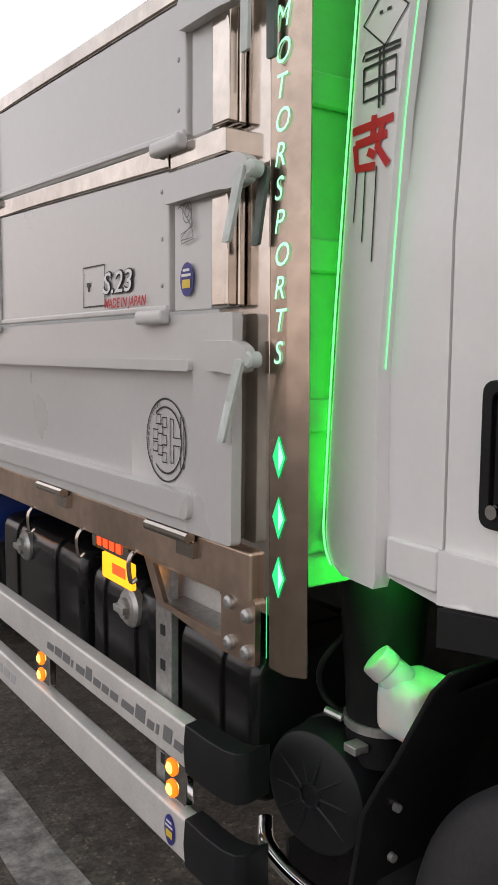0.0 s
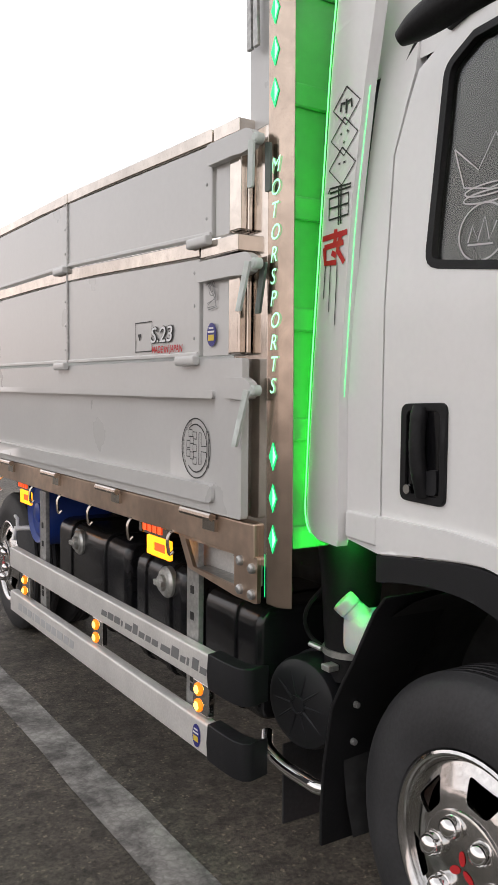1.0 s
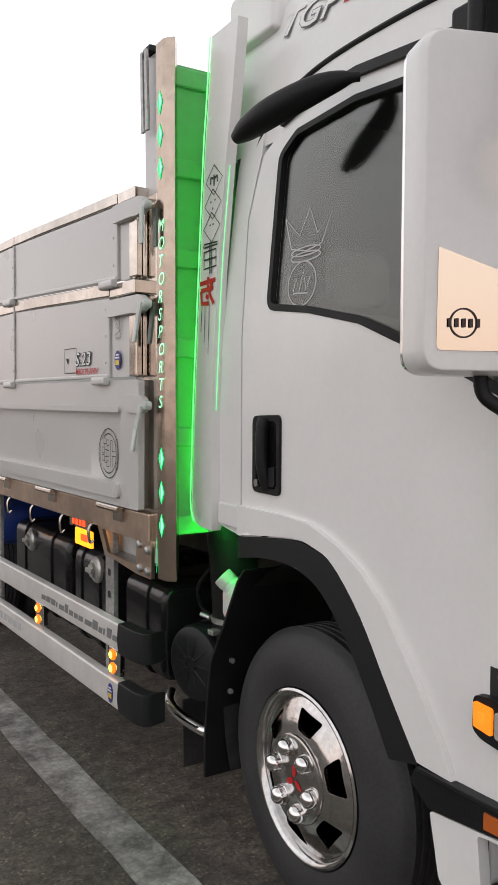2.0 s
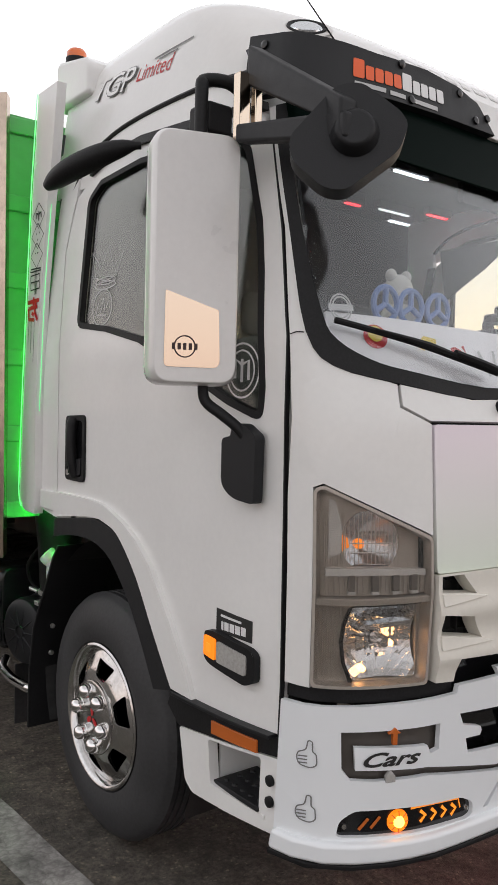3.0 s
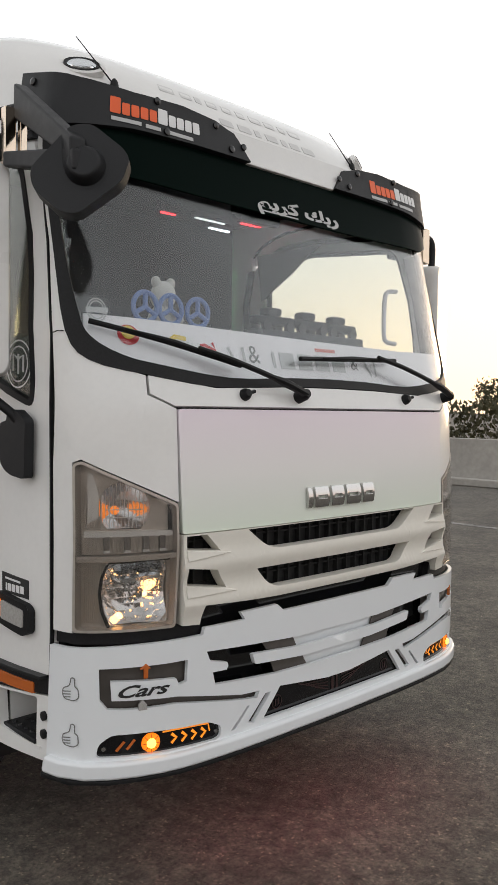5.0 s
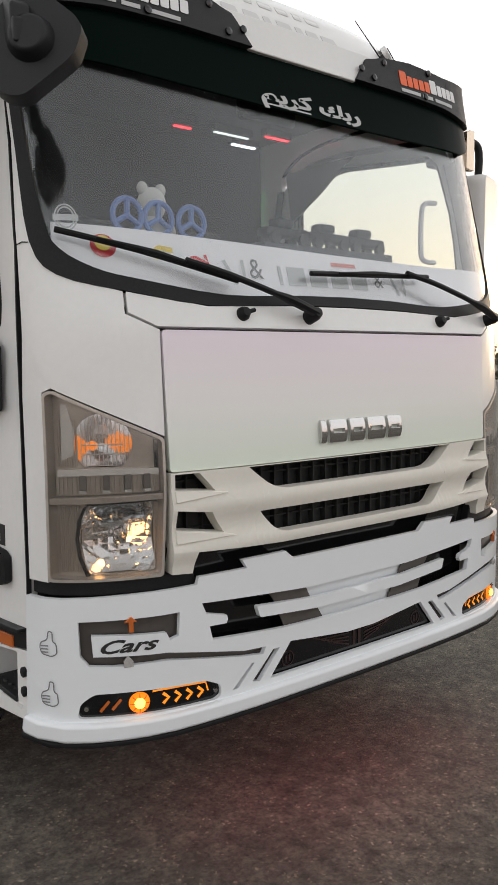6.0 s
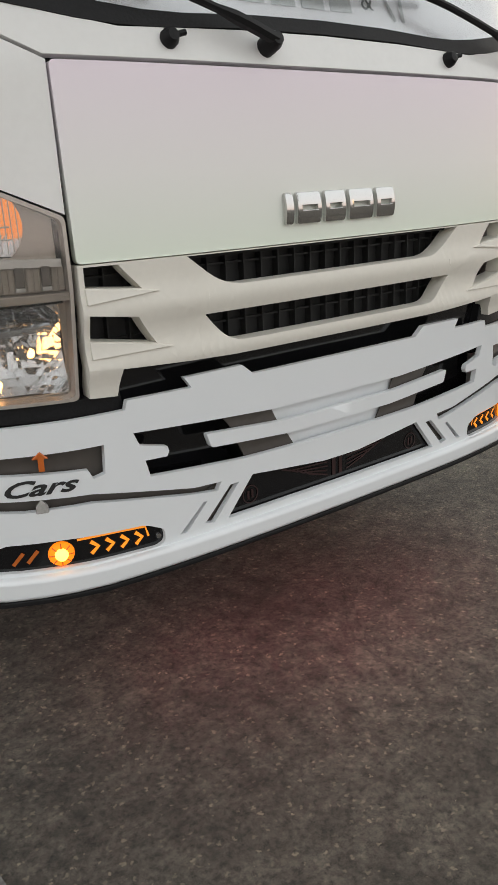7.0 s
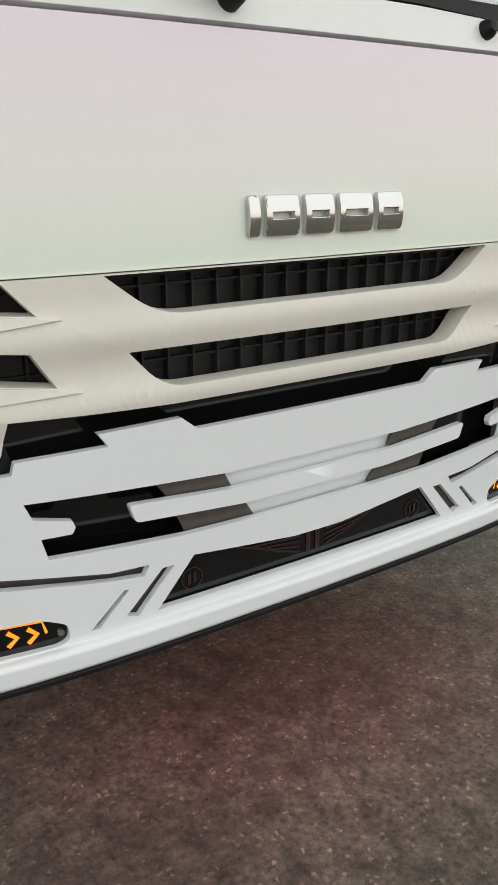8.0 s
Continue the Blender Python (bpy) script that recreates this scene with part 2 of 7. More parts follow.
def worn_line():
    m = material("worn_road_paint", (0.4, 0.39, 0.37), 0.8)
    n, l = m.node_tree.nodes, m.node_tree.links
    b = n["Principled BSDF"]
    co = n.new("ShaderNodeTexCoord")
    a = n.new("ShaderNodeTexNoise")
    a.inputs["Scale"].default_value, a.inputs["Detail"].default_value, a.inputs["Roughness"].default_value = 7, 9, 0.7
    l.new(co.outputs["Object"], a.inputs["Vector"])
    r = n.new("ShaderNodeValToRGB")
    e = r.color_ramp.elements
    e[0].position, e[0].color = 0.36, (0.11, 0.105, 0.10, 1)
    e[1].position, e[1].color = 0.62, (0.40, 0.39, 0.365, 1)
    l.new(a.outputs["Fac"], r.inputs["Fac"])
    # crazing in the old paint
    wob = n.new("ShaderNodeVectorMath")
    wob.operation = "MULTIPLY_ADD"
    wob.inputs[1].default_value = (0.14, 0.14, 0.14)
    l.new(a.outputs["Color"], wob.inputs[0])
    l.new(co.outputs["Object"], wob.inputs[2])
    craze = n.new("ShaderNodeTexVoronoi")
    craze.feature = "DISTANCE_TO_EDGE"
    craze.inputs["Scale"].default_value = 31
    l.new(wob.outputs["Vector"], craze.inputs["Vector"])
    gap = n.new("ShaderNodeMapRange")
    gap.inputs["From Min"].default_value, gap.inputs["From Max"].default_value = 0.0, 0.2
    gap.inputs["To Min"].default_value = 0.72
    l.new(craze.outputs["Distance"], gap.inputs["Value"])
    worn = n.new("ShaderNodeVectorMath")
    worn.operation = "SCALE"
    l.new(r.outputs["Color"], worn.inputs[0])
    l.new(gap.outputs["Result"], worn.inputs["Scale"])
    l.new(worn.outputs["Vector"], b.inputs["Base Color"])
    bp = n.new("ShaderNodeBump")
    bp.inputs["Strength"].default_value, bp.inputs["Distance"].default_value = 0.5, 0.004
    l.new(a.outputs["Fac"], bp.inputs["Height"])
    l.new(bp.outputs["Normal"], b.inputs["Normal"])
    return m


def bonnet_fade():
    """Bonnet white by height, rose at the top and faintly green at the foot."""
    m = material("bonnet_white_height_fade", (0.78, 0.76, 0.76), 0.32, coat=0.5)
    n, l = m.node_tree.nodes, m.node_tree.links
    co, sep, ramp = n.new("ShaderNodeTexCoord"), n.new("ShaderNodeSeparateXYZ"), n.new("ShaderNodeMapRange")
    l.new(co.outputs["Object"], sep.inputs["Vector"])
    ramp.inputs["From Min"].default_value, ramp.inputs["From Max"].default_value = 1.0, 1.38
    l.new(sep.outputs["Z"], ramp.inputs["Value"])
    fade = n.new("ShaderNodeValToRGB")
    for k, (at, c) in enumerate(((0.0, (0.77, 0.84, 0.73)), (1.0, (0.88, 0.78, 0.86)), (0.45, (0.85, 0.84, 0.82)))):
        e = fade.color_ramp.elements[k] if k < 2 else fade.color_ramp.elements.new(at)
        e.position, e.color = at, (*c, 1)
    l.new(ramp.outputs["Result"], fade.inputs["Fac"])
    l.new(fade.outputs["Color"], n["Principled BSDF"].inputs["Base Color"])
    return m


BONNET_FADE = bonnet_fade()
ASPHALT = asphalt()
PAINT = worn_line()
CONCRETE = material("weathered_concrete", (0.36, 0.34, 0.31), 0.85, grain=0.12, size=9, bump=0.2, stain=0.2)


# ---- mesh helpers ----
def part(name, bm, mat, parent=None, label="", bevel=0.0, angle=32, segments=2):
    """Links a bmesh as one mesh object, under a thing or a part."""
    bmesh.ops.recalc_face_normals(bm, faces=bm.faces)
    me = bpy.data.meshes.new(name)
    bm.to_mesh(me)
    bm.free()
    for p in me.polygons:
        p.use_smooth = True
    me.set_sharp_from_angle(angle=radians(angle))
    me.materials.append(mat)
    ob = new(name, me)
    if parent:
        ob.parent = parent
    if bevel:
        b = ob.modifiers.new("bevel", "BEVEL")
        b.width, b.segments, b.limit_method, b.angle_limit, b.harden_normals = bevel, segments, "ANGLE", radians(35), True
    if label:
        tagged(ob, label)
    return ob


def thing(name, label, category, group="", at=(0, 0, 0)):
    ob = tagged(new(name), label, category, group)
    ob.location = at
    return ob


def box(x0, x1, y0, y1, z0, z1, bm=None):
    bm = bm or bmesh.new()
    m = Matrix.Translation(((x0 + x1) / 2, (y0 + y1) / 2, (z0 + z1) / 2)) @ Matrix.Diagonal((abs(x1 - x0), abs(y1 - y0), abs(z1 - z0), 1))
    bmesh.ops.create_cube(bm, size=1, matrix=m)
    return bm


def lathe(profile, axis="X", n=48, bm=None, at=(0, 0, 0), turn=None, cap=True):
    """Turns a profile of (along, radius) round an axis; cap closes its ends."""
    bm = bm or bmesh.new()
    rings = []
    for a, r in profile:
        ring = []
        for i in range(n):
            c, s = r * math.cos(math.tau * i / n), r * math.sin(math.tau * i / n)
            v = {"X": (a, c, s), "Y": (c, a, s), "Z": (c, s, a)}[axis]
            v = Vector(v)
            if turn:
                v = turn @ v
            ring.append(bm.verts.new(v + Vector(at)))
        rings.append(ring)
    for p, q in zip(rings, rings[1:]):
        for i in range(n):
            bm.faces.new((p[i], p[(i + 1) % n], q[(i + 1) % n], q[i]))
    for ring in (rings[0], rings[-1]):
        if cap and (ring[0].co - ring[n // 2].co).length > 1e-5:
            bm.faces.new(ring)
    return bm


def tube(points, radius, n=10, bm=None, closed=False):
    """A round bar along a line of points."""
    bm = bm or bmesh.new()
    pts = [Vector(p) for p in points]
    rings, side = [], None
    for i, p in enumerate(pts):
        a, b = pts[max(0, i - 1)], pts[min(len(pts) - 1, i + 1)]
        d = (b - a).normalized()
        if side is None:
            side = d.orthogonal().normalized()
        side = (side - d * side.dot(d)).normalized()
        up = d.cross(side)
        r = radius[i] if isinstance(radius, (list, tuple)) else radius
        rings.append([bm.verts.new(p + r * (math.cos(math.tau * k / n) * side + math.sin(math.tau * k / n) * up)) for k in range(n)])
    for p, q in zip(rings, rings[1:]):
        for k in range(n):
            bm.faces.new((p[k], p[(k + 1) % n], q[(k + 1) % n], q[k]))
    bm.faces.new(rings[0])
    bm.faces.new(rings[-1])
    return bm


def curve_points(points, n=8):
    """A smooth line through points."""
    p = [np.array(q, float) for q in points]
    p = [2 * p[0] - p[1]] + p + [2 * p[-1] - p[-2]]
    out = []
    for a, b, c, d in zip(p, p[1:], p[2:], p[3:]):
        for i in range(n):
            t = i / n
            out.append(0.5 * (2 * b + (c - a) * t + (2 * a - 5 * b + 4 * c - d) * t * t + (3 * b - a - 3 * c + d) * t**3))
    out.append(p[-2])
    return out


def rounded(points, r, n=4):
    """A polygon with its corners rounded; r is one radius or one a corner."""
    out, count = [], len(points)
    for i in range(count):
        a, b, c = (np.array(points[k % count], float) for k in (i - 1, i, i + 1))
        k = r[i] if isinstance(r, (list, tuple)) else r
        u, w = a - b, c - b
        lu, lw = np.linalg.norm(u), np.linalg.norm(w)
        k = min(k, lu * 0.45, lw * 0.45)
        if k < 1e-4:
            out.append(tuple(b))
            continue
        p, q = b + u / lu * k, b + w / lw * k
        for j in range(n + 1):
            t = j / n
            out.append(tuple((1 - t) ** 2 * p + 2 * t * (1 - t) * b + t * t * q))
    return out


def loop_of(points, step=0.06):
    """The polygon with its long edges cut up."""
    out = []
    for a, b in zip(points, points[1:] + points[:1]):
        k = max(1, math.ceil(math.dist(a, b) / step))
        out += [(a[0] + (b[0] - a[0]) * i / k, a[1] + (b[1] - a[1]) * i / k) for i in range(k)]
    return out


def sheet(outline, holes=(), step=0.08):
    """Flat triangles inside an outline less its holes, cut along a grid: points and faces."""
    bm = bmesh.new()
    edges = []
    for ring in (outline, *holes):
        vs = [bm.verts.new((u, v, 0)) for u, v in loop_of(list(ring), step)]
        edges += [bm.edges.new((a, b)) for a, b in zip(vs, vs[1:] + vs[:1])]
    bmesh.ops.triangle_fill(bm, use_beauty=True, use_dissolve=False, edges=edges)
    us, vs = [p[0] for p in outline], [p[1] for p in outline]
    for axis, lo, hi in ((0, min(us), max(us)), (1, min(vs), max(vs))):
        k = int((hi - lo) / step)
        for i in range(1, k + 1):
            at = lo + (hi - lo) * i / (k + 1)
            no = (1, 0, 0) if axis == 0 else (0, 1, 0)
            bmesh.ops.bisect_plane(bm, geom=bm.verts[:] + bm.edges[:] + bm.faces[:], dist=1e-5, plane_co=(at, 0, 0) if axis == 0 else (0, at, 0), plane_no=no)
    bmesh.ops.remove_doubles(bm, verts=bm.verts, dist=1e-5)
    bm.verts.index_update()
    pts = [(v.co.x, v.co.y) for v in bm.verts]
    faces = [[v.index for v in f.verts] for f in bm.faces]
    rim = [[v.index for v in e.verts] for e in bm.edges if len(e.link_faces) == 1]
    bm.free()
    return pts, faces, rim


def plate_mesh(outline, holes, place, thick, d=0.0, step=0.08, bm=None):
    """A sheet laid on a surface by place(u, v, d), with thickness inwards."""
    pts, faces, rim = sheet(outline, holes, step)
    bm = bm or bmesh.new()
    top = [bm.verts.new(place(u, v, d)) for u, v in pts]
    low = [bm.verts.new(place(u, v, d - thick)) for u, v in pts]
    for f in faces:
        bm.faces.new([top[i] for i in f])
        bm.faces.new([low[i] for i in reversed(f)])
    for a, b in rim:
        bm.faces.new((top[a], top[b], low[b], low[a]))
    return bm


def plate(name, outline, mat, parent, place, thick=0.02, d=0.0, holes=(), step=0.08, bevel=0.002, label=""):
    return part(name, plate_mesh(outline, holes, place, thick, d, step), mat, parent, label, bevel)


def strokes(lines, width, place, d=0.0015, bm=None):
    """Thin strips along lines on a surface."""
    bm = bm or bmesh.new()
    for over, line in enumerate(lines):
        p = [np.array(q, float) for q in line]
        left, right = [], []
        for i, q in enumerate(p):
            t = p[min(i + 1, len(p) - 1)] - p[max(i - 1, 0)]
            t = t / (np.linalg.norm(t) + 1e-9)
            nrm = np.array((-t[1], t[0])) * width / 2
            left.append(bm.verts.new(place(*(q + nrm), d + 0.0003 * over)))
            right.append(bm.verts.new(place(*(q - nrm), d + 0.0003 * over)))
        for i in range(len(p) - 1):
            bm.faces.new((left[i], left[i + 1], right[i + 1], right[i]))
    return bm


def ring_line(cu, cv, ru, rv, n=28, start=0.0, end=math.tau):
    return [(cu + ru * math.cos(start + (end - start) * i / n), cv + rv * math.sin(start + (end - start) * i / n)) for i in range(n + 1)]


def lettering(name, body, place, u, v, height, parent, mat, flip=1, shear=0.0, stretch=1.0, bold=0.0, d=0.002, label="", spacing=1.0):
    """Words in the built-in font, laid on a surface from (u, v); flip -1 where u runs to the reader's left."""
    cu = bpy.data.curves.new(name, "FONT")
    cu.body, cu.size, cu.shear, cu.resolution_u, cu.space_character, cu.offset = body, height / 0.72, shear, 3, spacing, bold
    tmp = bpy.data.objects.new(name, cu)
    scene.collection.objects.link(tmp)
    bpy.context.view_layer.update()
    me = bpy.data.meshes.new_from_object(tmp)
    bpy.data.objects.remove(tmp)
    bm = bmesh.new()
    bm.from_mesh(me)
    bpy.data.meshes.remove(me)
    bmesh.ops.remove_doubles(bm, verts=bm.verts, dist=1e-6)
    for w in bm.verts:
        w.co = place(u + flip * w.co.x * stretch, v + w.co.y, d)
    return part(name, bm, mat, parent, label)


# ---- the cab's skin: one plan line that leans back with height ----
PLAN = [(0, 0), (0.3, 0.003), (0.5, 0.010), (0.685, 0.028), (0.78, 0.055), (0.86, 0.092), (0.92, 0.135), (0.953, 0.175), (0.966, 0.215), (0.974, 0.255), (0.990, 0.37), (1.0, 0.49), (1.008, 0.8), (1.012, 1.25), (1.015, 1.5), (1.018, 1.75)]
PLAN_LINE = np.array(curve_points(PLAN, 12))
PLAN_LINE[:, 0] = np.maximum.accumulate(PLAN_LINE[:, 0])
ARC = np.r_[0, np.cumsum(np.hypot(*np.diff(PLAN_LINE, axis=0).T))]


def rise(z):
    return float(np.interp(z, [0.3, 1.0, 1.38, 1.45, 2.1, 2.3], [0, 0, 0.022, 0.045, 0.245, 0.285]))


def tuck(z):
    return float(np.interp(z, [1.6, 2.1, 2.4], [0, 0.03, 0.07]))


def skin_at(s, z):
    a = abs(s)
    h, y = np.interp(a, ARC, PLAN_LINE[:, 0]), np.interp(a, ARC, PLAN_LINE[:, 1])
    return Vector((math.copysign(h - tuck(z) * min(1, h / 0.9), s), y + rise(z) * math.exp(-max(y, 0) / 0.3), z))


def skin(s, z, d=0.0):
    """A place on the cab's skin: s along the plan line from the middle of the front, d outwards."""
    p = skin_at(s, z)
    if d:
        e = 0.01
        n = (skin_at(s + e, z) - skin_at(s - e, z)).cross(skin_at(s, z + e) - skin_at(s, z - e)).normalized()
        p = p + n * d
    return p


def flank(sign=-1):
    """The cab's side by (y, z): sign -1 is the side that faces -x."""
    def place(y, z, d=0.0):
        lean = rise(z)
        ys = PLAN_LINE[:, 1] + lean * np.exp(-np.maximum(PLAN_LINE[:, 1], 0) / 0.3)
        h = float(np.interp(y, np.maximum.accumulate(ys), PLAN_LINE[:, 0])) - tuck(z)
        return Vector((sign * (h + d), y, z))
    return place


def wall_x(x, sign=-1):
    """A flat upright face at x, by (y, z)."""
    return lambda y, z, d=0.0: Vector((x + sign * d, y, z))


def mirrored(points):
    return [(-u, v) for u, v in points][::-1]


# ---- ground, road, far wall ----
GROUND = -0.045


def build_ground():
    bm = bmesh.new()
    bmesh.ops.create_grid(bm, x_segments=40, y_segments=40, size=1500)
    bmesh.ops.translate(bm, verts=bm.verts, vec=(0, 0, GROUND))
    tagged(part("ground", bm, ASPHALT), "dark grey asphalt parking ground with pale stones", "ground", kind="structure")
    for y0, y1, name in ((-14.0, 26.0, "road_marking"),):
        bm = bmesh.new()
        n = 160
        rng = random.Random(4)
        rows = []
        for i in range(n + 1):
            y = y0 + (y1 - y0) * i / n
            edge = -1.088 - 0.044 * y
            rows.append((bm.verts.new((edge - 0.16 + rng.uniform(-0.006, 0.006), y, GROUND + 0.004)), bm.verts.new((edge + rng.uniform(-0.006, 0.006), y, GROUND + 0.004))))
        for a, b in zip(rows, rows[1:]):
            bm.faces.new((a[0], a[1], b[1], b[0]))
        tagged(part(name, bm, PAINT), "worn white painted parking line on asphalt", "road marking", kind="structure")
    # dashes of the road beyond
    for k in range(-2, 6):
        tagged(part("lane_dash", box(6.85, 6.98, 2.2 + 6 * k, 3.9 + 6 * k, GROUND + 0.002, GROUND + 0.006), PAINT), "short white lane dash on the road", "road marking", "lane dashes", "structure")
    bm = box(11.75, 12.0, -80, 160, GROUND, GROUND + 0.14)
    tagged(part("kerb", bm, CONCRETE, bevel=0.02), "pale concrete kerb along the far road edge", "kerb", kind="structure")
    bm = bmesh.new()
    profile = [(13.2, GROUND), (13.28, 0.18), (13.34, 0.74), (13.34, 0.82), (13.62, 0.82), (13.62, GROUND)]
    rows = [[bm.verts.new((x, y, z)) for x, z in profile] for y in (-80, 160)]
    for i in range(len(profile)):
        j = (i + 1) % len(profile)
        bm.faces.new((rows[0][i], rows[0][j], rows[1][j], rows[1][i]))
    bm.faces.new(rows[0]), bm.faces.new(rows[1])
    tagged(part("road_wall", bm, CONCRETE, bevel=0.02), "long low grey concrete wall beyond the road", "wall", kind="structure")


LEAF = material("leaf_green", (0.085, 0.08, 0.035), 0.6, grain=0.3, size=3, stain=0.3)
BARK = material("bark", (0.10, 0.07, 0.05), 0.9, grain=0.3, size=8, bump=0.4)


def build_tree(x, y, height, seed, label):
    rng = random.Random(seed)
    tree = thing("tree", label, "tree", "trees beyond the wall", (x, y, GROUND))
    bm = tube([(0, 0, 0), (0.1, 0.05, height * 0.3), (0.0, 0.1, height * 0.62)], [height * 0.035, height * 0.028, height * 0.012], 8)
    tips = []
    for k in range(9):
        a, up = rng.uniform(0, math.tau), rng.uniform(0.28, 0.55) * height
        r = rng.uniform(0.16, 0.32) * height
        tip = (math.cos(a) * r, math.sin(a) * r, up + rng.uniform(0.08, 0.28) * height)
        tips.append(tip)
        tube([(0, 0.05, up), (math.cos(a) * r * 0.5, math.sin(a) * r * 0.5, (up + tip[2]) / 2 + 0.1), tip], [height * 0.014, height * 0.009, height * 0.004], 6, bm)
    part("trunk", bm, BARK, tree)
    bm = bmesh.new()
    for tip in tips + [(0, 0.1, height * 0.78), (0.1, -0.1, height * 0.66)]:
        for k in range(170):
            d = Vector((rng.gauss(0, 1), rng.gauss(0, 1), rng.gauss(0, 0.8))) * height * 0.075
            c = Vector(tip) + d
            q = Euler([rng.uniform(0, math.tau) for _ in range(3)]).to_matrix()
            w = rng.uniform(0.06, 0.13)
            vs = [bm.verts.new(c + q @ Vector(v) * w) for v in ((-1, 0, 0), (0, -0.5, 0.1), (1, 0, 0), (0, 0.5, 0.1))]
            bm.faces.new(vs)
    part("crown", bm, LEAF, tree)


def build_far():
    # clipped hedge behind the wall
    rng = random.Random(11)
    bm = bmesh.new()
    for k in range(9000):
        c = Vector((rng.uniform(26.0, 27.2), rng.uniform(0, 40), rng.uniform(0.0, 1.75) + 0.12 * math.sin(k)))
        q = Euler([rng.uniform(0, math.tau) for _ in range(3)]).to_matrix()
        w = rng.uniform(0.07, 0.16)
        bm.faces.new([bm.verts.new(c + q @ Vector(v) * w) for v in ((-1, 0, 0), (0, -0.6, 0.1), (1, 0, 0), (0, 0.6, 0.1))])
    tagged(part("hedge", bm, LEAF), "dusty dark green hedge behind the concrete wall", "hedge", kind="stuff")
    build_tree(30.0, 13.5, 3.9, 2, "broad leafy tree against the sunset sky")
    build_tree(34.0, 10.5, 4.4, 3, "tall leafy tree against the sunset sky")
    build_tree(33.0, 17.2, 3.4, 5, "small leafy tree against the sunset sky")
    # the row that the polished gates mirror
    for k in range(7):
        build_tree(-28.0 - (k * 5) % 4, 18.0 + 7.0 * k, 6.0 + (k * 7) % 3, 20 + k, "leafy tree across the parking ground")


# ---- the truck ----
truck = thing("truck", "white flatbed truck with green-lit cab and drop-side bed", "truck")
RIGHT, LEFT = flank(-1), flank(1)


def rect(u0, u1, v0, v1):
    return [(u0, v0), (u0, v1), (u1, v1), (u1, v0)]


def pair(points, sign):
    """Points by s for the cab's near side, mirrored for the other."""
    return points if sign < 0 else mirrored(points)


WINDOW = [(1.339, 1.67), (1.132, 1.643), (0.919, 1.597), (0.667, 1.498), (0.475, 1.413), (0.34, 1.367), (0.333, 1.45), (0.36, 1.75), (0.38, 1.88), (0.445, 2.09), (0.501, 2.13), (0.99, 2.175), (1.241, 2.16), (1.317, 2.11)]
ARCH_OUT = [(1.464, 1.0), (1.183, 1.03), (1.078, 1.02), (0.995, 0.988), (0.886, 0.883), (0.783, 0.736), (0.684, 0.597)]
ARCH_IN = [(1.464, 0.935), (1.339, 0.955), (1.22, 0.96), (1.132, 0.948), (1.045, 0.911), (0.936, 0.81), (0.849, 0.69), (0.778, 0.575)]


def shrink(points, k):
    """A polygon moved inwards by k."""
    out, n = [], len(points)
    area = sum(a[0] * b[1] - b[0] * a[1] for a, b in zip(points, points[1:] + points[:1]))
    sg = 1 if area > 0 else -1
    for i in range(n):
        a, b, c = (np.array(points[j % n], float) for j in (i - 1, i, i + 1))
        u, w = (b - a) / np.linalg.norm(b - a), (c - b) / np.linalg.norm(c - b)
        m = np.array((-u[1] - w[1], u[0] + w[0])) * sg
        m /= np.linalg.norm(m)
        out.append(tuple(b + m * k / max(0.4, m @ np.array((-u[1], u[0])) * sg)))
    return out


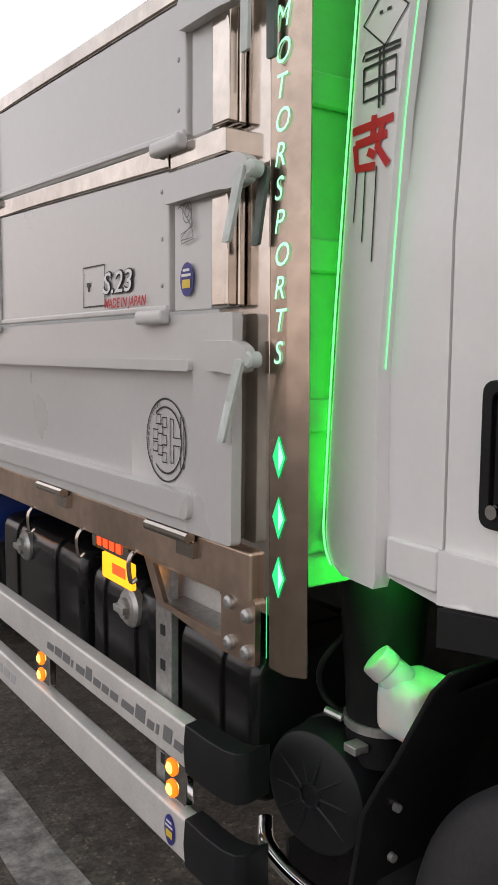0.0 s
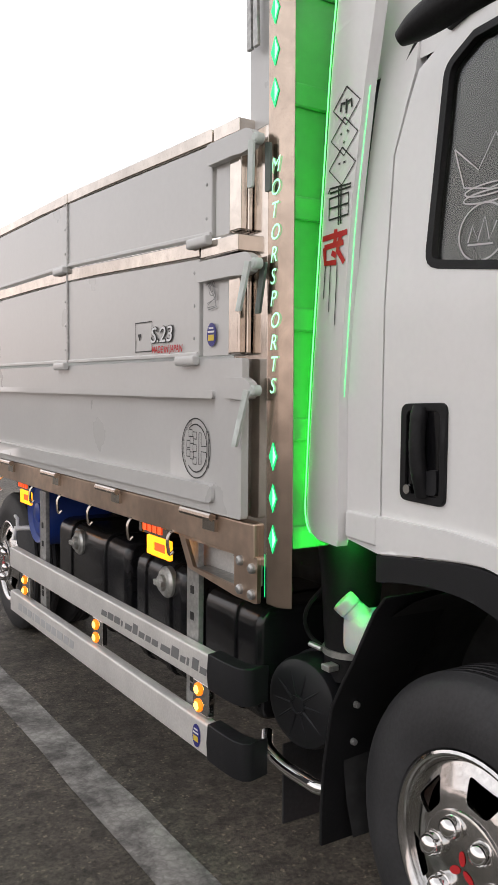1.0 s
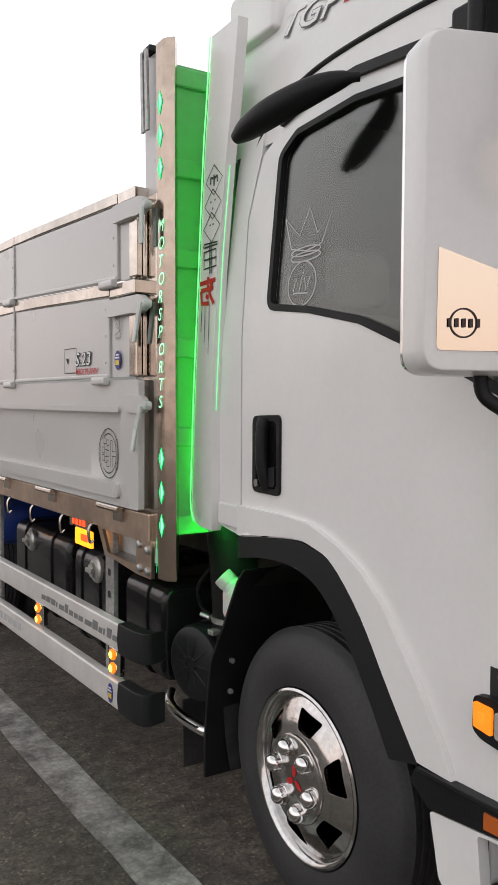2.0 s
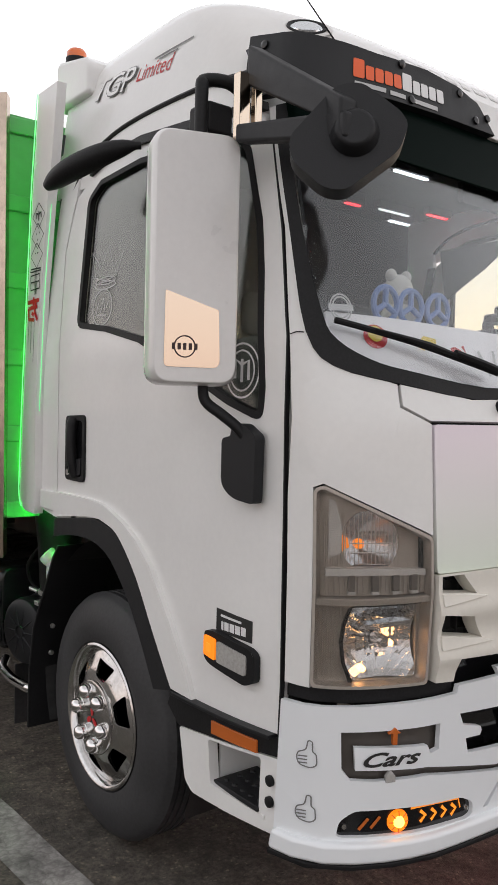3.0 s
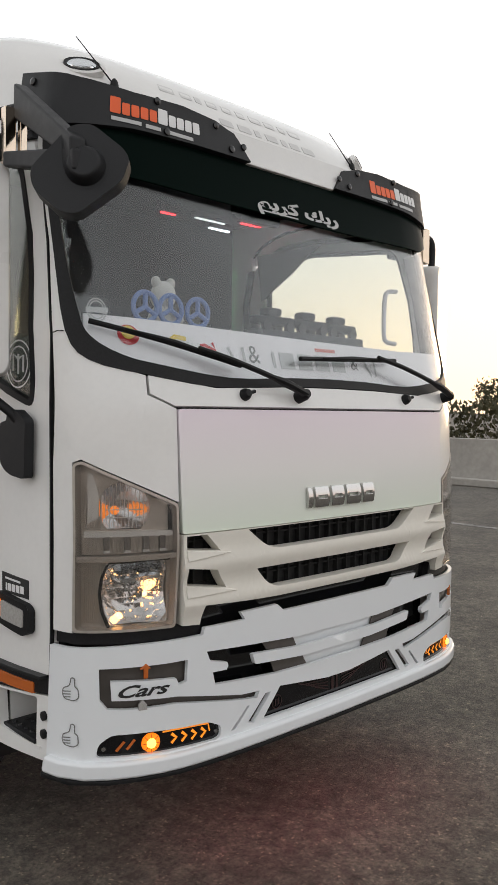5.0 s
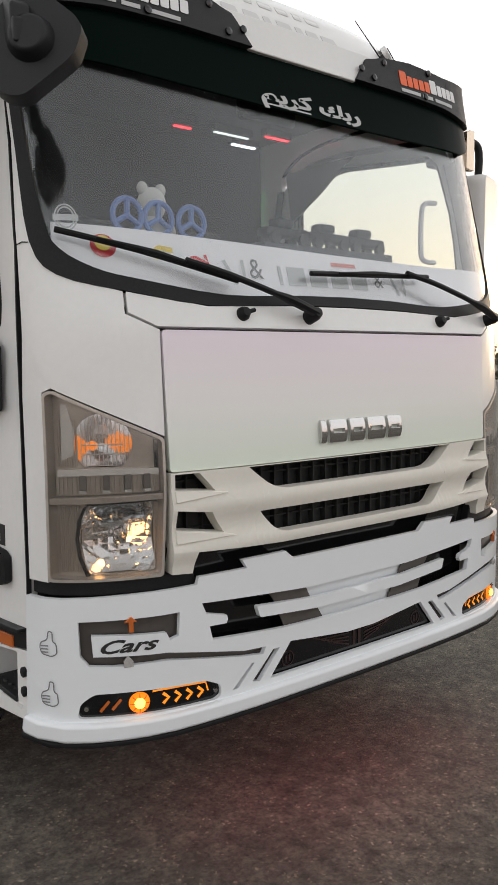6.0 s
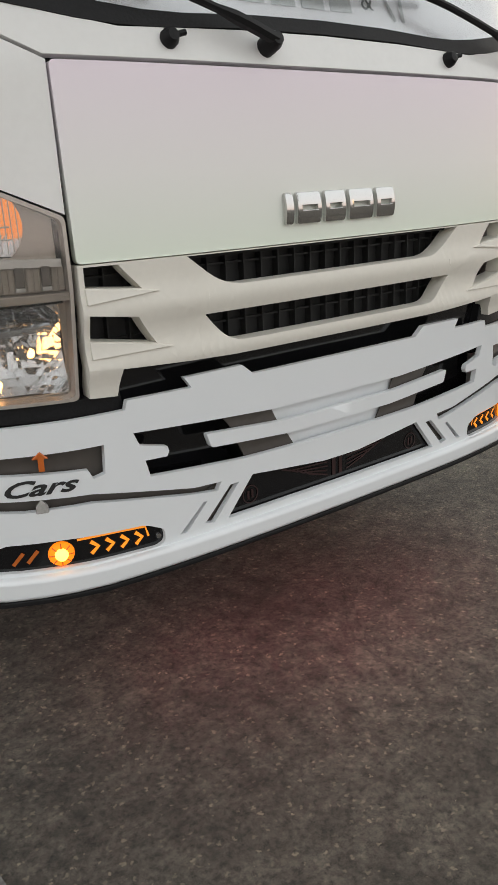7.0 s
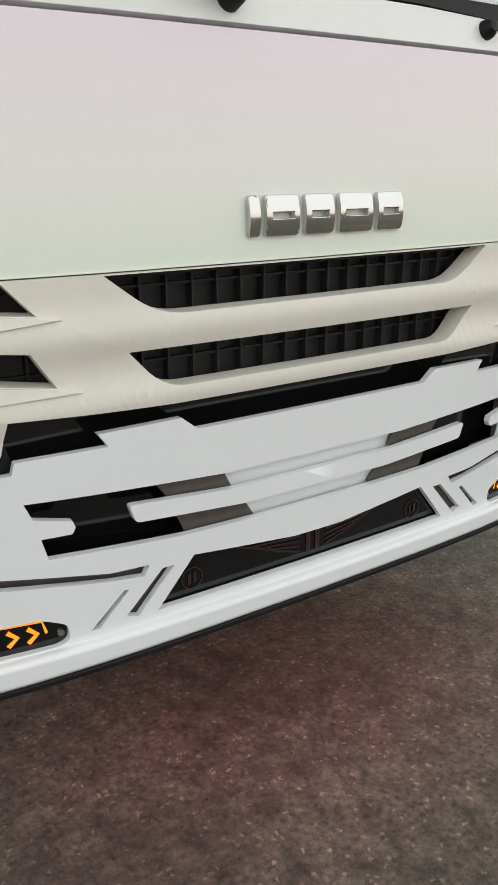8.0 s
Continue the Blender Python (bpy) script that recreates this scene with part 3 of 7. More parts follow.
def build_door(sign):
    place = flank(sign)
    win = rounded(WINDOW, [0.04, 0, 0, 0, 0, 0.05, 0.02, 0, 0, 0.03, 0, 0, 0, 0.03])
    arch = [tuple(p) for p in curve_points(ARCH_OUT, 4)]
    body = [(0.265, 0.6), (0.261, 0.73), (0.265, 1.16), (0.273, 1.58), (0.318, 1.85), (0.37, 2.07), (0.41, 2.16), (0.99, 2.215), (1.284, 2.2), (1.404, 2.13), (1.464, 1.95)] + arch
    door = plate("door", body, WHITE, truck, place, 0.03, holes=[win], bevel=0.003, label="white cab door with rounded wheel-arch flare")
    flare = [(1.464, 1.095), (1.225, 1.095), (1.099, 1.085), (0.98, 1.045), (0.893, 1.0), (0.808, 0.93), (0.693, 0.785), (0.61, 0.66), (0.582, 0.6)]
    plate("wheel_flare", flare + [(0.684, 0.604)] + [(y + 0.0, z + 0.006) for y, z in arch[::-1]][2:], WHITE, door, place, 0.018, 0.016, bevel=0.006)
    edge = [(0.265, 0.6), (0.261, 0.73), (0.265, 1.16), (0.273, 1.58), (0.318, 1.85), (0.37, 2.07)]
    plate("door_seal", [(y - 0.0055, z) for y, z in edge] + [(y - 0.001, z) for y, z in edge[::-1]], BLACK, door, place, 0.012, 0.0015, step=0.05, bevel=0)
    inner = shrink(win, 0.019)
    plate("window_frame", win, BLACK, door, place, 0.02, 0.003, holes=[inner], bevel=0.003, label="black rubber window surround")
    g = plate("side_window", shrink(win, 0.014), SIDE_GLASS, door, place, 0.004, -0.012, bevel=0, label="tinted side window glass")
    g.visible_shadow = False
    # arch lip and sill
    lip = [tuple(p) for p in curve_points(ARCH_IN, 4)]
    plate("arch_lip", arch + lip[::-1], TEXTURED, truck, place, 0.06, 0.014, bevel=0.006, label="grained black wheel-arch lip")
    sill = plate("door_sill", [(0.25, 0.545), (0.25, 0.592), (0.697, 0.592), (0.718, 0.55), (0.659, 0.505)], BLACK, truck, place, 0.10, 0.004, bevel=0.004, label="black plastic sill strip under the door")
    plate("sill_tread", [(0.27, 0.59), (0.27, 0.6), (0.675, 0.6), (0.675, 0.59)], TEXTURED, sill, place, 0.05, 0.025, bevel=0.002)
    plate("amber_reflector", [(0.325, 0.535), (0.325, 0.568), (0.501, 0.568), (0.501, 0.532)], AMBER_DULL, sill, place, 0.01, 0.009, bevel=0.002, label="dull amber side reflector")
    # step box
    hole = rounded([(0.318, 0.525), (0.523, 0.507), (0.51, 0.392), (0.322, 0.38)], 0.01)
    step = plate("step_box", rounded([(0.252, 0.54), (0.659, 0.502), (0.628, 0.36), (0.593, 0.335), (0.252, 0.345)], 0.012), WHITE, truck, place, 0.03, 0.0, holes=[hole], bevel=0.004, label="white boarding step box")
    bm = bmesh.new()
    x0 = sign * 0.985
    box(min(x0, sign * 0.80), max(x0, sign * 0.80), 0.30, 0.54, 0.372, 0.383, bm)
    part("step_recess_floor", bm, WHITE, step)
    part("step_recess_back", box(min(sign * 0.79, sign * 0.80), max(sign * 0.79, sign * 0.80), 0.30, 0.54, 0.37, 0.54), WHITE, step)
    for y in (0.306, 0.524):
        part("step_recess_cheek", box(min(sign * 0.96, sign * 0.80), max(sign * 0.96, sign * 0.80), y - 0.004, y + 0.004, 0.372, 0.53), WHITE, step)
    bm = box(min(sign * 0.99, sign * 0.84), max(sign * 0.99, sign * 0.84), 0.32, 0.51, 0.385, 0.399)
    tread = part("step_tread", bm, TEXTURED, step, "black studded step tread", 0.002)
    for i in range(5):
        for j in range(3):
            part("tread_stud", lathe([(0.399, 0.008), (0.404, 0.006), (0.404, 0.0001)], "Z", 8, at=(sign * (0.965 - 0.045 * j), 0.34 + 0.036 * i, 0)), TEXTURED, tread)
    for z in (0.425, 0.478):
        part("step_bolt", lathe([(-0.004, 0.014), (0.004, 0.014), (0.006, 0.010), (0.006, 0.0001)] if sign > 0 else [(0.004, 0.014), (-0.004, 0.014), (-0.006, 0.010), (-0.006, 0.0001)], "X", 14, at=(sign * 0.982, 0.283, z)), BLACK, step)
    # door handle: recessed black cup with an upright pull
    hp = rounded([(1.251, 1.142), (1.251, 1.372), (1.394, 1.367), (1.394, 1.145)], 0.022)
    handle = plate("door_handle", hp, BLACK, door, place, 0.02, 0.008, holes=[rounded([(1.269, 1.16), (1.269, 1.352), (1.375, 1.35), (1.375, 1.163)], 0.016)], bevel=0.004, label="black plastic recessed door handle")
    plate("handle_cup", rounded([(1.258, 1.15), (1.258, 1.36), (1.383, 1.36), (1.383, 1.15)], 0.02), GLOSS_BLACK, handle, place, 0.006, 0.001, bevel=0)
    bow = [place(y, z, d) for y, z, d in ((1.331, 1.358, 0.004), (1.331, 1.335, 0.012), (1.329, 1.29, 0.017), (1.326, 1.24, 0.017), (1.322, 1.195, 0.012), (1.32, 1.16, 0.004))]
    part("handle_pull", tube(curve_points(bow, 5), [0.020] * 6 + [0.0185] * 14 + [0.017] * 6, 14), BLACK, handle)
    plate("handle_catch", rounded([(1.274, 1.165), (1.274, 1.225), (1.323, 1.215), (1.323, 1.165)], 0.012), TEXTURED, handle, place, 0.01, 0.010, bevel=0.004)
    part("key_lock", lathe([(0, 0.012), (-0.006 if sign < 0 else 0.006, 0.011), (-0.006 if sign < 0 else 0.006, 0.0001)], "X", 16, at=(sign * 1.021, 1.365, 1.172)), CHROME, handle)
    # side marker lamp and badge plate
    mk = rounded([(0.325, 0.715), (0.325, 0.782), (0.345, 0.796), (0.48, 0.815), (0.52, 0.81), (0.522, 0.738), (0.50, 0.724), (0.36, 0.700)], 0.012)
    lamp = plate("side_lamp", mk, BLACK, door, place, 0.02, 0.022, bevel=0.006, label="side repeater lamp with amber and clear halves")
    plate("clear_half", rounded([(0.352, 0.726), (0.352, 0.778), (0.462, 0.794), (0.462, 0.738)], 0.008), LENS_GREY, lamp, place, 0.012, 0.027, bevel=0.003)
    plate("amber_half", rounded([(0.468, 0.740), (0.468, 0.796), (0.515, 0.800), (0.515, 0.748)], 0.006), AMBER_SOFT, lamp, place, 0.014, 0.028, bevel=0.003, label="lit amber half")
    plate("lamp_core", rounded([(0.484, 0.758), (0.484, 0.780), (0.502, 0.782), (0.502, 0.760)], 0.004), CHEVRON, lamp, place, 0.012, 0.0295, bevel=0.003, label="amber lamp core")
    badge = plate("badge_plate", [(0.357, 0.806), (0.357, 0.862), (0.495, 0.872), (0.495, 0.812)], INK, door, place, 0.004, 0.002, bevel=0, label="black badge plate with pale bars")
    bm = bmesh.new()
    for i in range(5):
        w = 0.008 if i == 4 else 0.017
        u = 0.378 + i * 0.0215
        plate_mesh([(u, 0.818), (u, 0.84), (u + w, 0.841), (u + w, 0.819)], (), place, 0.001, 0.0035, bm=bm)
    plate_mesh([(0.395, 0.848), (0.395, 0.854), (0.475, 0.859), (0.475, 0.853)], (), place, 0.001, 0.0035, bm=bm)
    part("badge_bar", bm, WHITE_INK, badge)
    return door


LENS_GREY = material("grey_clear_lens", (0.42, 0.41, 0.39), 0.15, coat=0.8, grain=0.15, size=120)


ROOF = [(2.16, 0.968, 0.27), (2.3, 0.958, 0.391), (2.406, 0.945, 0.434), (2.496, 0.93, 0.498), (2.571, 0.91, 0.588), (2.624, 0.875, 0.684), (2.658, 0.81, 0.791), (2.678, 0.67, 0.919), (2.688, 0.4, 1.079), (2.694, 0.1, 1.239)]


def roof_front(x, z, d=0.0):
    """A place on the front of the roof at x and height z, d outwards."""
    zs = [r[0] for r in ROOF]
    hs, yf = float(np.interp(z, zs, [r[1] for r in ROOF])), float(np.interp(z, zs, [r[2] for r in ROOF]))
    a = math.asin(min(1.0, (abs(x) / hs) ** (1 / 0.574)))
    return Vector((x, yf + 0.402 - 0.402 * math.cos(a) ** 0.445 - d, z + d * 0.6))


def build_cab():
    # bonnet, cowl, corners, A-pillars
    plate("bonnet", rounded([(-0.686, 1.373), (-0.681, 1.008), (0.681, 1.008), (0.686, 1.373)], 0.012), BONNET_FADE, truck, skin, 0.025, 0.004, step=0.07, bevel=0.003, label="smooth white front bonnet panel")
    plate("cowl", [(-0.765, 1.468), (-0.533, 1.437), (-0.25, 1.447), (0, 1.45), (0.25, 1.447), (0.533, 1.437), (0.765, 1.468), (0.768, 1.415), (0.695, 1.381), (-0.695, 1.381), (-0.768, 1.415)], WHITE, truck, skin, 0.025, 0.002, bevel=0.003, label="white cowl strip under the windscreen")
    for sign in (-1, 1):
        corner = [(-0.690, 1.373), (-0.690, 1.102), (-0.974, 1.228), (-1.0, 1.218), (-1.002, 0.737), (-1.074, 0.737), (-1.074, 1.2), (-1.05, 1.58), (-1.056, 1.85), (-1.10, 2.07), (-1.13, 2.17), (-1.095, 2.17), (-1.034, 1.825), (-0.998, 1.59), (-0.936, 1.508), (-0.772, 1.468), (-0.776, 1.412), (-0.70, 1.377)]
        plate("corner_panel", pair(corner, sign), WHITE, truck, skin, 0.025, step=0.05, bevel=0.003, label="white front corner panel with windscreen pillar")
        place = flank(sign)
        plate("rear_quarter", [(1.470, 1.0), (1.470, 1.95), (1.415, 2.13), (1.415, 2.2), (1.535, 2.2), (1.575, 1.80), (1.606, 1.40), (1.60, 1.02)], WHITE, truck, place, 0.03, bevel=0.003)
        plate("quarter_flare", [(1.470, 1.02), (1.470, 1.095), (1.590, 1.095), (1.590, 1.025)], WHITE, truck, place, 0.014, 0.012, bevel=0.008)
        build_door(sign)
    for sign in (-1, 1):
        place = flank(sign)
        plate("door_seal", [(0.235, 0.6), (0.235, 1.58), (0.285, 1.85), (0.34, 2.07), (0.40, 2.07), (0.345, 1.85), (0.30, 1.58), (0.29, 0.6)], BLACK, truck, place, 0.01, -0.032, bevel=0, label="black door seal")
        plate("door_seal", [(1.448, 1.03), (1.448, 1.95), (1.394, 2.13), (1.437, 2.13), (1.491, 1.95), (1.491, 1.03)], BLACK, truck, place, 0.01, -0.032, bevel=0, label="black door seal")
        plate("bonnet_seal", pair([(-0.71, 1.0), (-0.71, 1.4), (-0.66, 1.4), (-0.66, 1.0)], sign), BLACK, truck, skin, 0.01, -0.026, bevel=0)
        plate("pillar_seal", pair([(-1.09, 0.73), (-1.09, 1.2), (-1.06, 1.2), (-1.06, 0.73)], sign), BLACK, truck, skin, 0.01, -0.028, bevel=0)
    plate("bonnet_seal", rect(-0.7, 0.7, 1.36, 1.40), BLACK, truck, skin, 0.01, -0.026, bevel=0)
    plate("bonnet_seal", rect(-0.7, 0.7, 0.995, 1.02), BLACK, truck, skin, 0.01, -0.024, bevel=0)
    for sign in (-1, 1):
        part("pillar_joint", strokes([pair([(-1.048, 1.585), (-1.025, 1.590), (-1.003, 1.588)], sign)], 0.003, skin, 0.0015), BLACK, truck)
    # windscreen
    half = [(-1.095, 2.17), (-1.034, 1.825), (-0.998, 1.59), (-0.936, 1.508), (-0.772, 1.470), (-0.533, 1.439), (-0.25, 1.449)]
    half = [tuple(p) for p in curve_points(half, 3)]
    outer = half + [(0, 1.452)] + mirrored(half)
    inner_half = [(-1.03, 2.13), (-0.996, 1.86), (-0.952, 1.64), (-0.92, 1.573), (-0.84, 1.527), (-0.734, 1.502), (-0.473, 1.470), (-0.2, 1.479)]
    inner_half = [tuple(p) for p in curve_points(inner_half, 3)]
    inner = inner_half + [(0, 1.482)] + mirrored(inner_half)
    plate("windscreen_frame", outer, BLACK, truck, skin, 0.02, 0.004, holes=[inner], step=0.06, bevel=0.003, label="black windscreen surround")
    glass_half = [(-1.06, 2.15), (-1.015, 1.84), (-0.975, 1.60), (-0.925, 1.535), (-0.76, 1.483), (-0.5, 1.453)]
    g = plate("windscreen", glass_half + [(0, 1.465)] + mirrored(glass_half), GLASS, truck, skin, 0.005, -0.003, step=0.06, bevel=0, label="clear curved windscreen glass")
    g.visible_shadow = False
    # roof: rings that close upwards
    bm = bmesh.new()
    rows = []
    for z, hs, yf in ROOF:
        line, depth = [], 0.402
        for i in range(25):
            a = math.pi / 2 * i / 24
            line.append((hs * math.sin(a) ** 0.574, yf + depth - depth * max(0.0, math.cos(a)) ** 0.445, z))
        line.append((hs, 1.2, z + 0.0))
        line.append((hs, 1.60, z))
        line = [(-x, y, z) for x, y, z in line[::-1]] + line[1:]
        rows.append([bm.verts.new(p) for p in line])
    for p, q in zip(rows, rows[1:]):
        for i in range(len(p) - 1):
            bm.faces.new((p[i], p[i + 1], q[i + 1], q[i]))
    bm.faces.new([r[0] for r in rows] + [r[-1] for r in reversed(rows)])
    bm.faces.new(rows[-1])
    roof = part("roof", bm, WHITE, truck, "high domed white cab roof", angle=50)
    for sign in (-1, 1):
        place = flank(sign)
        rail = [(0.40, 2.165), (0.41, 2.19), (0.99, 2.245), (1.22, 2.236), (1.32, 2.20), (1.312, 2.185), (1.20, 2.214), (0.99, 2.217)]
        plate("rain_gutter", rail, BLACK, roof, place, 0.02, 0.012, bevel=0.003, label="black rain gutter strip over the door")
        bead = [(0.42, 2.268), (0.664, 2.300), (0.99, 2.312), (1.208, 2.298), (1.36, 2.25), (1.458, 2.16), (1.513, 2.04)]
        bead = [(sign * float(np.interp(z, [2.04, 2.16, 2.3, 2.4], [0.975, 0.968, 0.958, 0.945])), y, z) for y, z in bead]
        part("roof_bead", tube(curve_points(bead, 5), 0.008, 8), BLACK, roof, "black rubber bead along the roof edge")
    # back wall, floor and dark inside of the cab
    part("cab_back", box(-0.955, 0.955, 1.585, 1.61, 1.0, 2.4), CABIN_GREY, truck, "dark cab rear wall")
    part("cab_floor", box(-0.96, 0.96, 0.25, 1.585, 1.0, 1.03), VOID, truck)
    part("headlining", box(-0.9, 0.9, 0.45, 1.585, 2.36, 2.38), CABIN_GREY, truck, "dark grey headlining")
    # side fairings behind the cab
    for sign in (-1, 1):
        edge = [(1.606, 2.53), (1.628, 2.35), (1.648, 2.20), (1.672, 1.92), (1.695, 1.65), (1.714, 1.42), (1.732, 1.12)]
        front = [(1.594, 1.02), (1.600, 1.38), (1.566, 1.80), (1.518, 2.12), (1.475, 2.33), (1.445, 2.53)]
        fo = edge + [(1.734, 1.075), (1.727, 1.043), (1.711, 1.018), (1.685, 1.005), (1.60, 1.0)] + front
        fairing = plate("side_fairing", fo, WHITE, truck, wall_x(sign * 1.045, sign), 0.035, step=0.12, bevel=0.004, label="tall white cab side fairing edged with green light")
        strip = [(sign * 1.02, y + 0.004, z) for y, z in (tuple(p) for p in curve_points(edge, 5))]
        part("led_strip", tube(strip, 0.006, 8), GREEN_LED, fairing, "glowing green light strip")
        rim = [(sign * 1.0485, y + 0.003, z) for y, z in (tuple(p) for p in curve_points(edge + [(1.732, 1.075), (1.725, 1.043), (1.709, 1.018)], 5))]
        part("led_strip", tube(rim, 0.0019, 8), GREEN_RIM, fairing, "thin glowing green light strip")
        seam = [(sign * 1.030, y - 0.003, z) for y, z in (tuple(p) for p in curve_points(front[1:4], 5))]
        part("led_strip", tube(seam, 0.0011, 8), GREEN_SEAM, fairing, "thin glowing green light strip")
        part("led_strip", tube([(sign * 0.965, 1.585, 1.012), (sign * 0.965, 1.705, 1.012)], 0.006, 8), GREEN_NEAR, fairing, "glowing green light strip")
    bm = bmesh.new()
    prof = [(1.40, 2.61), (1.45, 2.645), (1.64, 2.685), (1.67, 2.675), (1.67, 2.50), (1.40, 2.50)]
    rows = [[bm.verts.new((x, y, z)) for y, z in prof] for x in (-0.951, 0.951)]
    for i in range(len(prof)):
        j = (i + 1) % len(prof)
        bm.faces.new((rows[0][i], rows[0][j], rows[1][j], rows[1][i]))
    bm.faces.new(rows[0]), bm.faces.new(rows[1])
    part("roof_fairing", bm, WHITE, truck, "white rear roof fairing", 0.02)
    # amber beacon
    beacon = part("beacon", lathe([(2.645, 0.040), (2.664, 0.040), (2.664, 0.036)], "Z", 24, at=(-0.90, 1.60, 0.03)), BLACK, truck, "small roof beacon with amber dome")
    part("dome", lathe([(2.664, 0.037), (2.686, 0.036), (2.696, 0.028), (2.700, 0.0001)], "Z", 24, at=(-0.90, 1.60, 0.03)), AMBER_DOME, beacon, "orange beacon dome")


CABIN_GREY = material("cabin_grey_cloth", (0.085, 0.088, 0.098), 0.8, grain=0.04, size=30, stain=0.06)
AMBER_DOME = material("orange_dome", (0.8, 0.16, 0.02), 0.3, coat=0.5)


# ---- wheels ----
def build_wheel(name, x, y, z, sign, width=0.225, radius=0.40, dual=False):
    wheel = new(name)
    wheel.parent = truck
    wheel.location, wheel.scale = (x, y, z), (1, 1.02, 1.02)
    tagged(wheel, "black truck wheel with polished chrome rim")
    w = width
    # the outer face is at 0, the inside at w, turned outwards by sign
    prof = [(0.03, 0.231), (0.008, 0.242), (0.0, 0.275), (0.002, 0.31), (0.012, 0.35), (0.022, 0.37), (0.026, 0.378), (0.034, 0.388), (0.05, 0.397)]
    for k in range(5):
        a = 0.05 + (w - 0.1) * k / 5
        b = (w - 0.1) / 5
        prof += [(a + b * 0.12, radius), (a + b * 0.78, radius), (a + b * 0.80, radius - 0.012), (a + b * 0.98, radius - 0.012)]
    prof += [(w - 0.05, 0.397), (w - 0.02, 0.375), (w, 0.30), (w - 0.01, 0.242), (w - 0.03, 0.231)]
    flip = -sign
    part("tyre", lathe([(flip * a, r) for a, r in prof], "X", 72, cap=False), RUBBER, wheel, "black treaded tyre", angle=40)
    # rim: lip, dished face with six windows
    lip = [(0.03, 0.234), (0.006, 0.237), (0.002, 0.231), (0.004, 0.225), (0.014, 0.217), (0.030, 0.211), (0.045, 0.208), (0.12, 0.202), (0.2, 0.216)]
    rim = part("rim", lathe([(flip * a, r) for a, r in lip], "X", 64, cap=False), WHEEL_CHROME, wheel, "polished chrome rim", angle=45)
    def dish(u, v, d=0.0):
        r = math.hypot(u, v)
        depth = np.interp(r, [0, 0.11, 0.15, 0.211], [-0.014, -0.014, -0.004, 0.026])
        return Vector((flip * (depth - d), u, v))
    windows = []
    for k in range(6):
        a = math.tau * (k + 0.5) / 6 + 0.2
        corner = [(0.134, -0.24), (0.190, -0.30), (0.190, 0.25), (0.134, 0.20)]
        windows.append(rounded([(r * math.cos(a + t), r * math.sin(a + t)) for r, t in corner], 0.012))
    face = [(0.212 * math.cos(math.tau * i / 48), 0.212 * math.sin(math.tau * i / 48)) for i in range(48)]
    plate("wheel_face", face, WHEEL_CHROME, rim, dish, 0.012, 0.0, holes=windows, step=0.03, bevel=0.003)
    part("drum", lathe([(flip * 0.06, 0.19), (flip * 0.06, 0.0001)], "X", 32), VOID, rim)
    hub = part("hub_plate", lathe([(-flip * 0.012, 0.120), (-flip * 0.018, 0.119), (-flip * 0.021, 0.113), (-flip * 0.021, 0.0001)], "X", 40), WHEEL_CHROME, wheel, "flat chrome hub cover")
    for k in range(6):
        a = math.tau * k / 6 + 0.2
        cy, cz = 0.086 * math.cos(a), 0.086 * math.sin(a)
        nut = [(-0.018, 0.029), (-0.022, 0.029), (-0.023, 0.025), (-0.034, 0.0245), (-0.044, 0.022), (-0.051, 0.016), (-0.055, 0.008), (-0.056, 0.0001)]
        part("nut_cap", lathe([(flip * q, r) for q, r in nut], "X", 20, at=(0, cy, cz)), CHROME, wheel, "round domed chrome nut cap")
    bm = bmesh.new()
    for k in range(3):
        a = math.radians(90 + 120 * k)
        c = Vector((0, 0.022 * math.cos(a), 0.022 * math.sin(a)))
        ringv = []
        for j in range(14):
            b = math.tau * j / 14
            u, v = 0.017 * math.cos(b), 0.009 * math.sin(b)
            ringv.append(bm.verts.new(c + Vector((-flip * 0.0225, u * math.cos(a) - v * math.sin(a), u * math.sin(a) + v * math.cos(a)))))
        bm.faces.new(ringv)
    part("hub_mark", bm, RED_INK, hub)
    return wheel


def build_running_gear():
    for sign in (-1, 1):
        build_wheel("front_wheel", sign * 0.99, 1.178, 0.363, sign)
        build_wheel("rear_wheel", sign * 1.06, 4.82, 0.363, sign)
        build_wheel("rear_wheel", sign * 0.80, 4.82, 0.363, sign)
        # wheel housing
        bm = bmesh.new()
        rows = []
        for i in range(25):
            a = math.radians(-25 + 230 * i / 24)
            rows.append([bm.verts.new((sign * x, 1.15 + 0.51 * math.cos(a), 0.43 + 0.53 * math.sin(a))) for x in (0.55, 0.965)])
        for p, q in zip(rows, rows[1:]):
            bm.faces.new((p[0], p[1], q[1], q[0]))
        part("wheel_housing", bm, VOID, truck, "dark wheel housing liner")
        part("wheel_housing_side", box(min(sign * 0.54, sign * 0.56), max(sign * 0.54, sign * 0.56), 0.5, 1.65, 0.3, 1.0), VOID, truck)
        # frame rail
        part("frame_rail", box(min(sign * 0.40, sign * 0.46), max(sign * 0.40, sign * 0.46), 0.2, 6.1, 0.62, 0.82), VOID, truck, "dark steel frame rail")
    for y in (1.175, 4.82):
        part("axle", lathe([(-0.8, 0.06), (0.8, 0.06)], "X", 16, at=(0, y, 0.363)), VOID, truck, "dark axle beam")
    part("engine_block", box(-0.38, 0.38, 0.3, 1.5, 0.45, 0.8), VOID, truck)
    part("gearbox", box(-0.3, 0.3, 1.5, 3.2, 0.42, 0.8), VOID, truck)
    part("underframe_panel", box(-0.56, -0.54, 1.7, 6.0, 0.42, 0.95), VOID, truck)


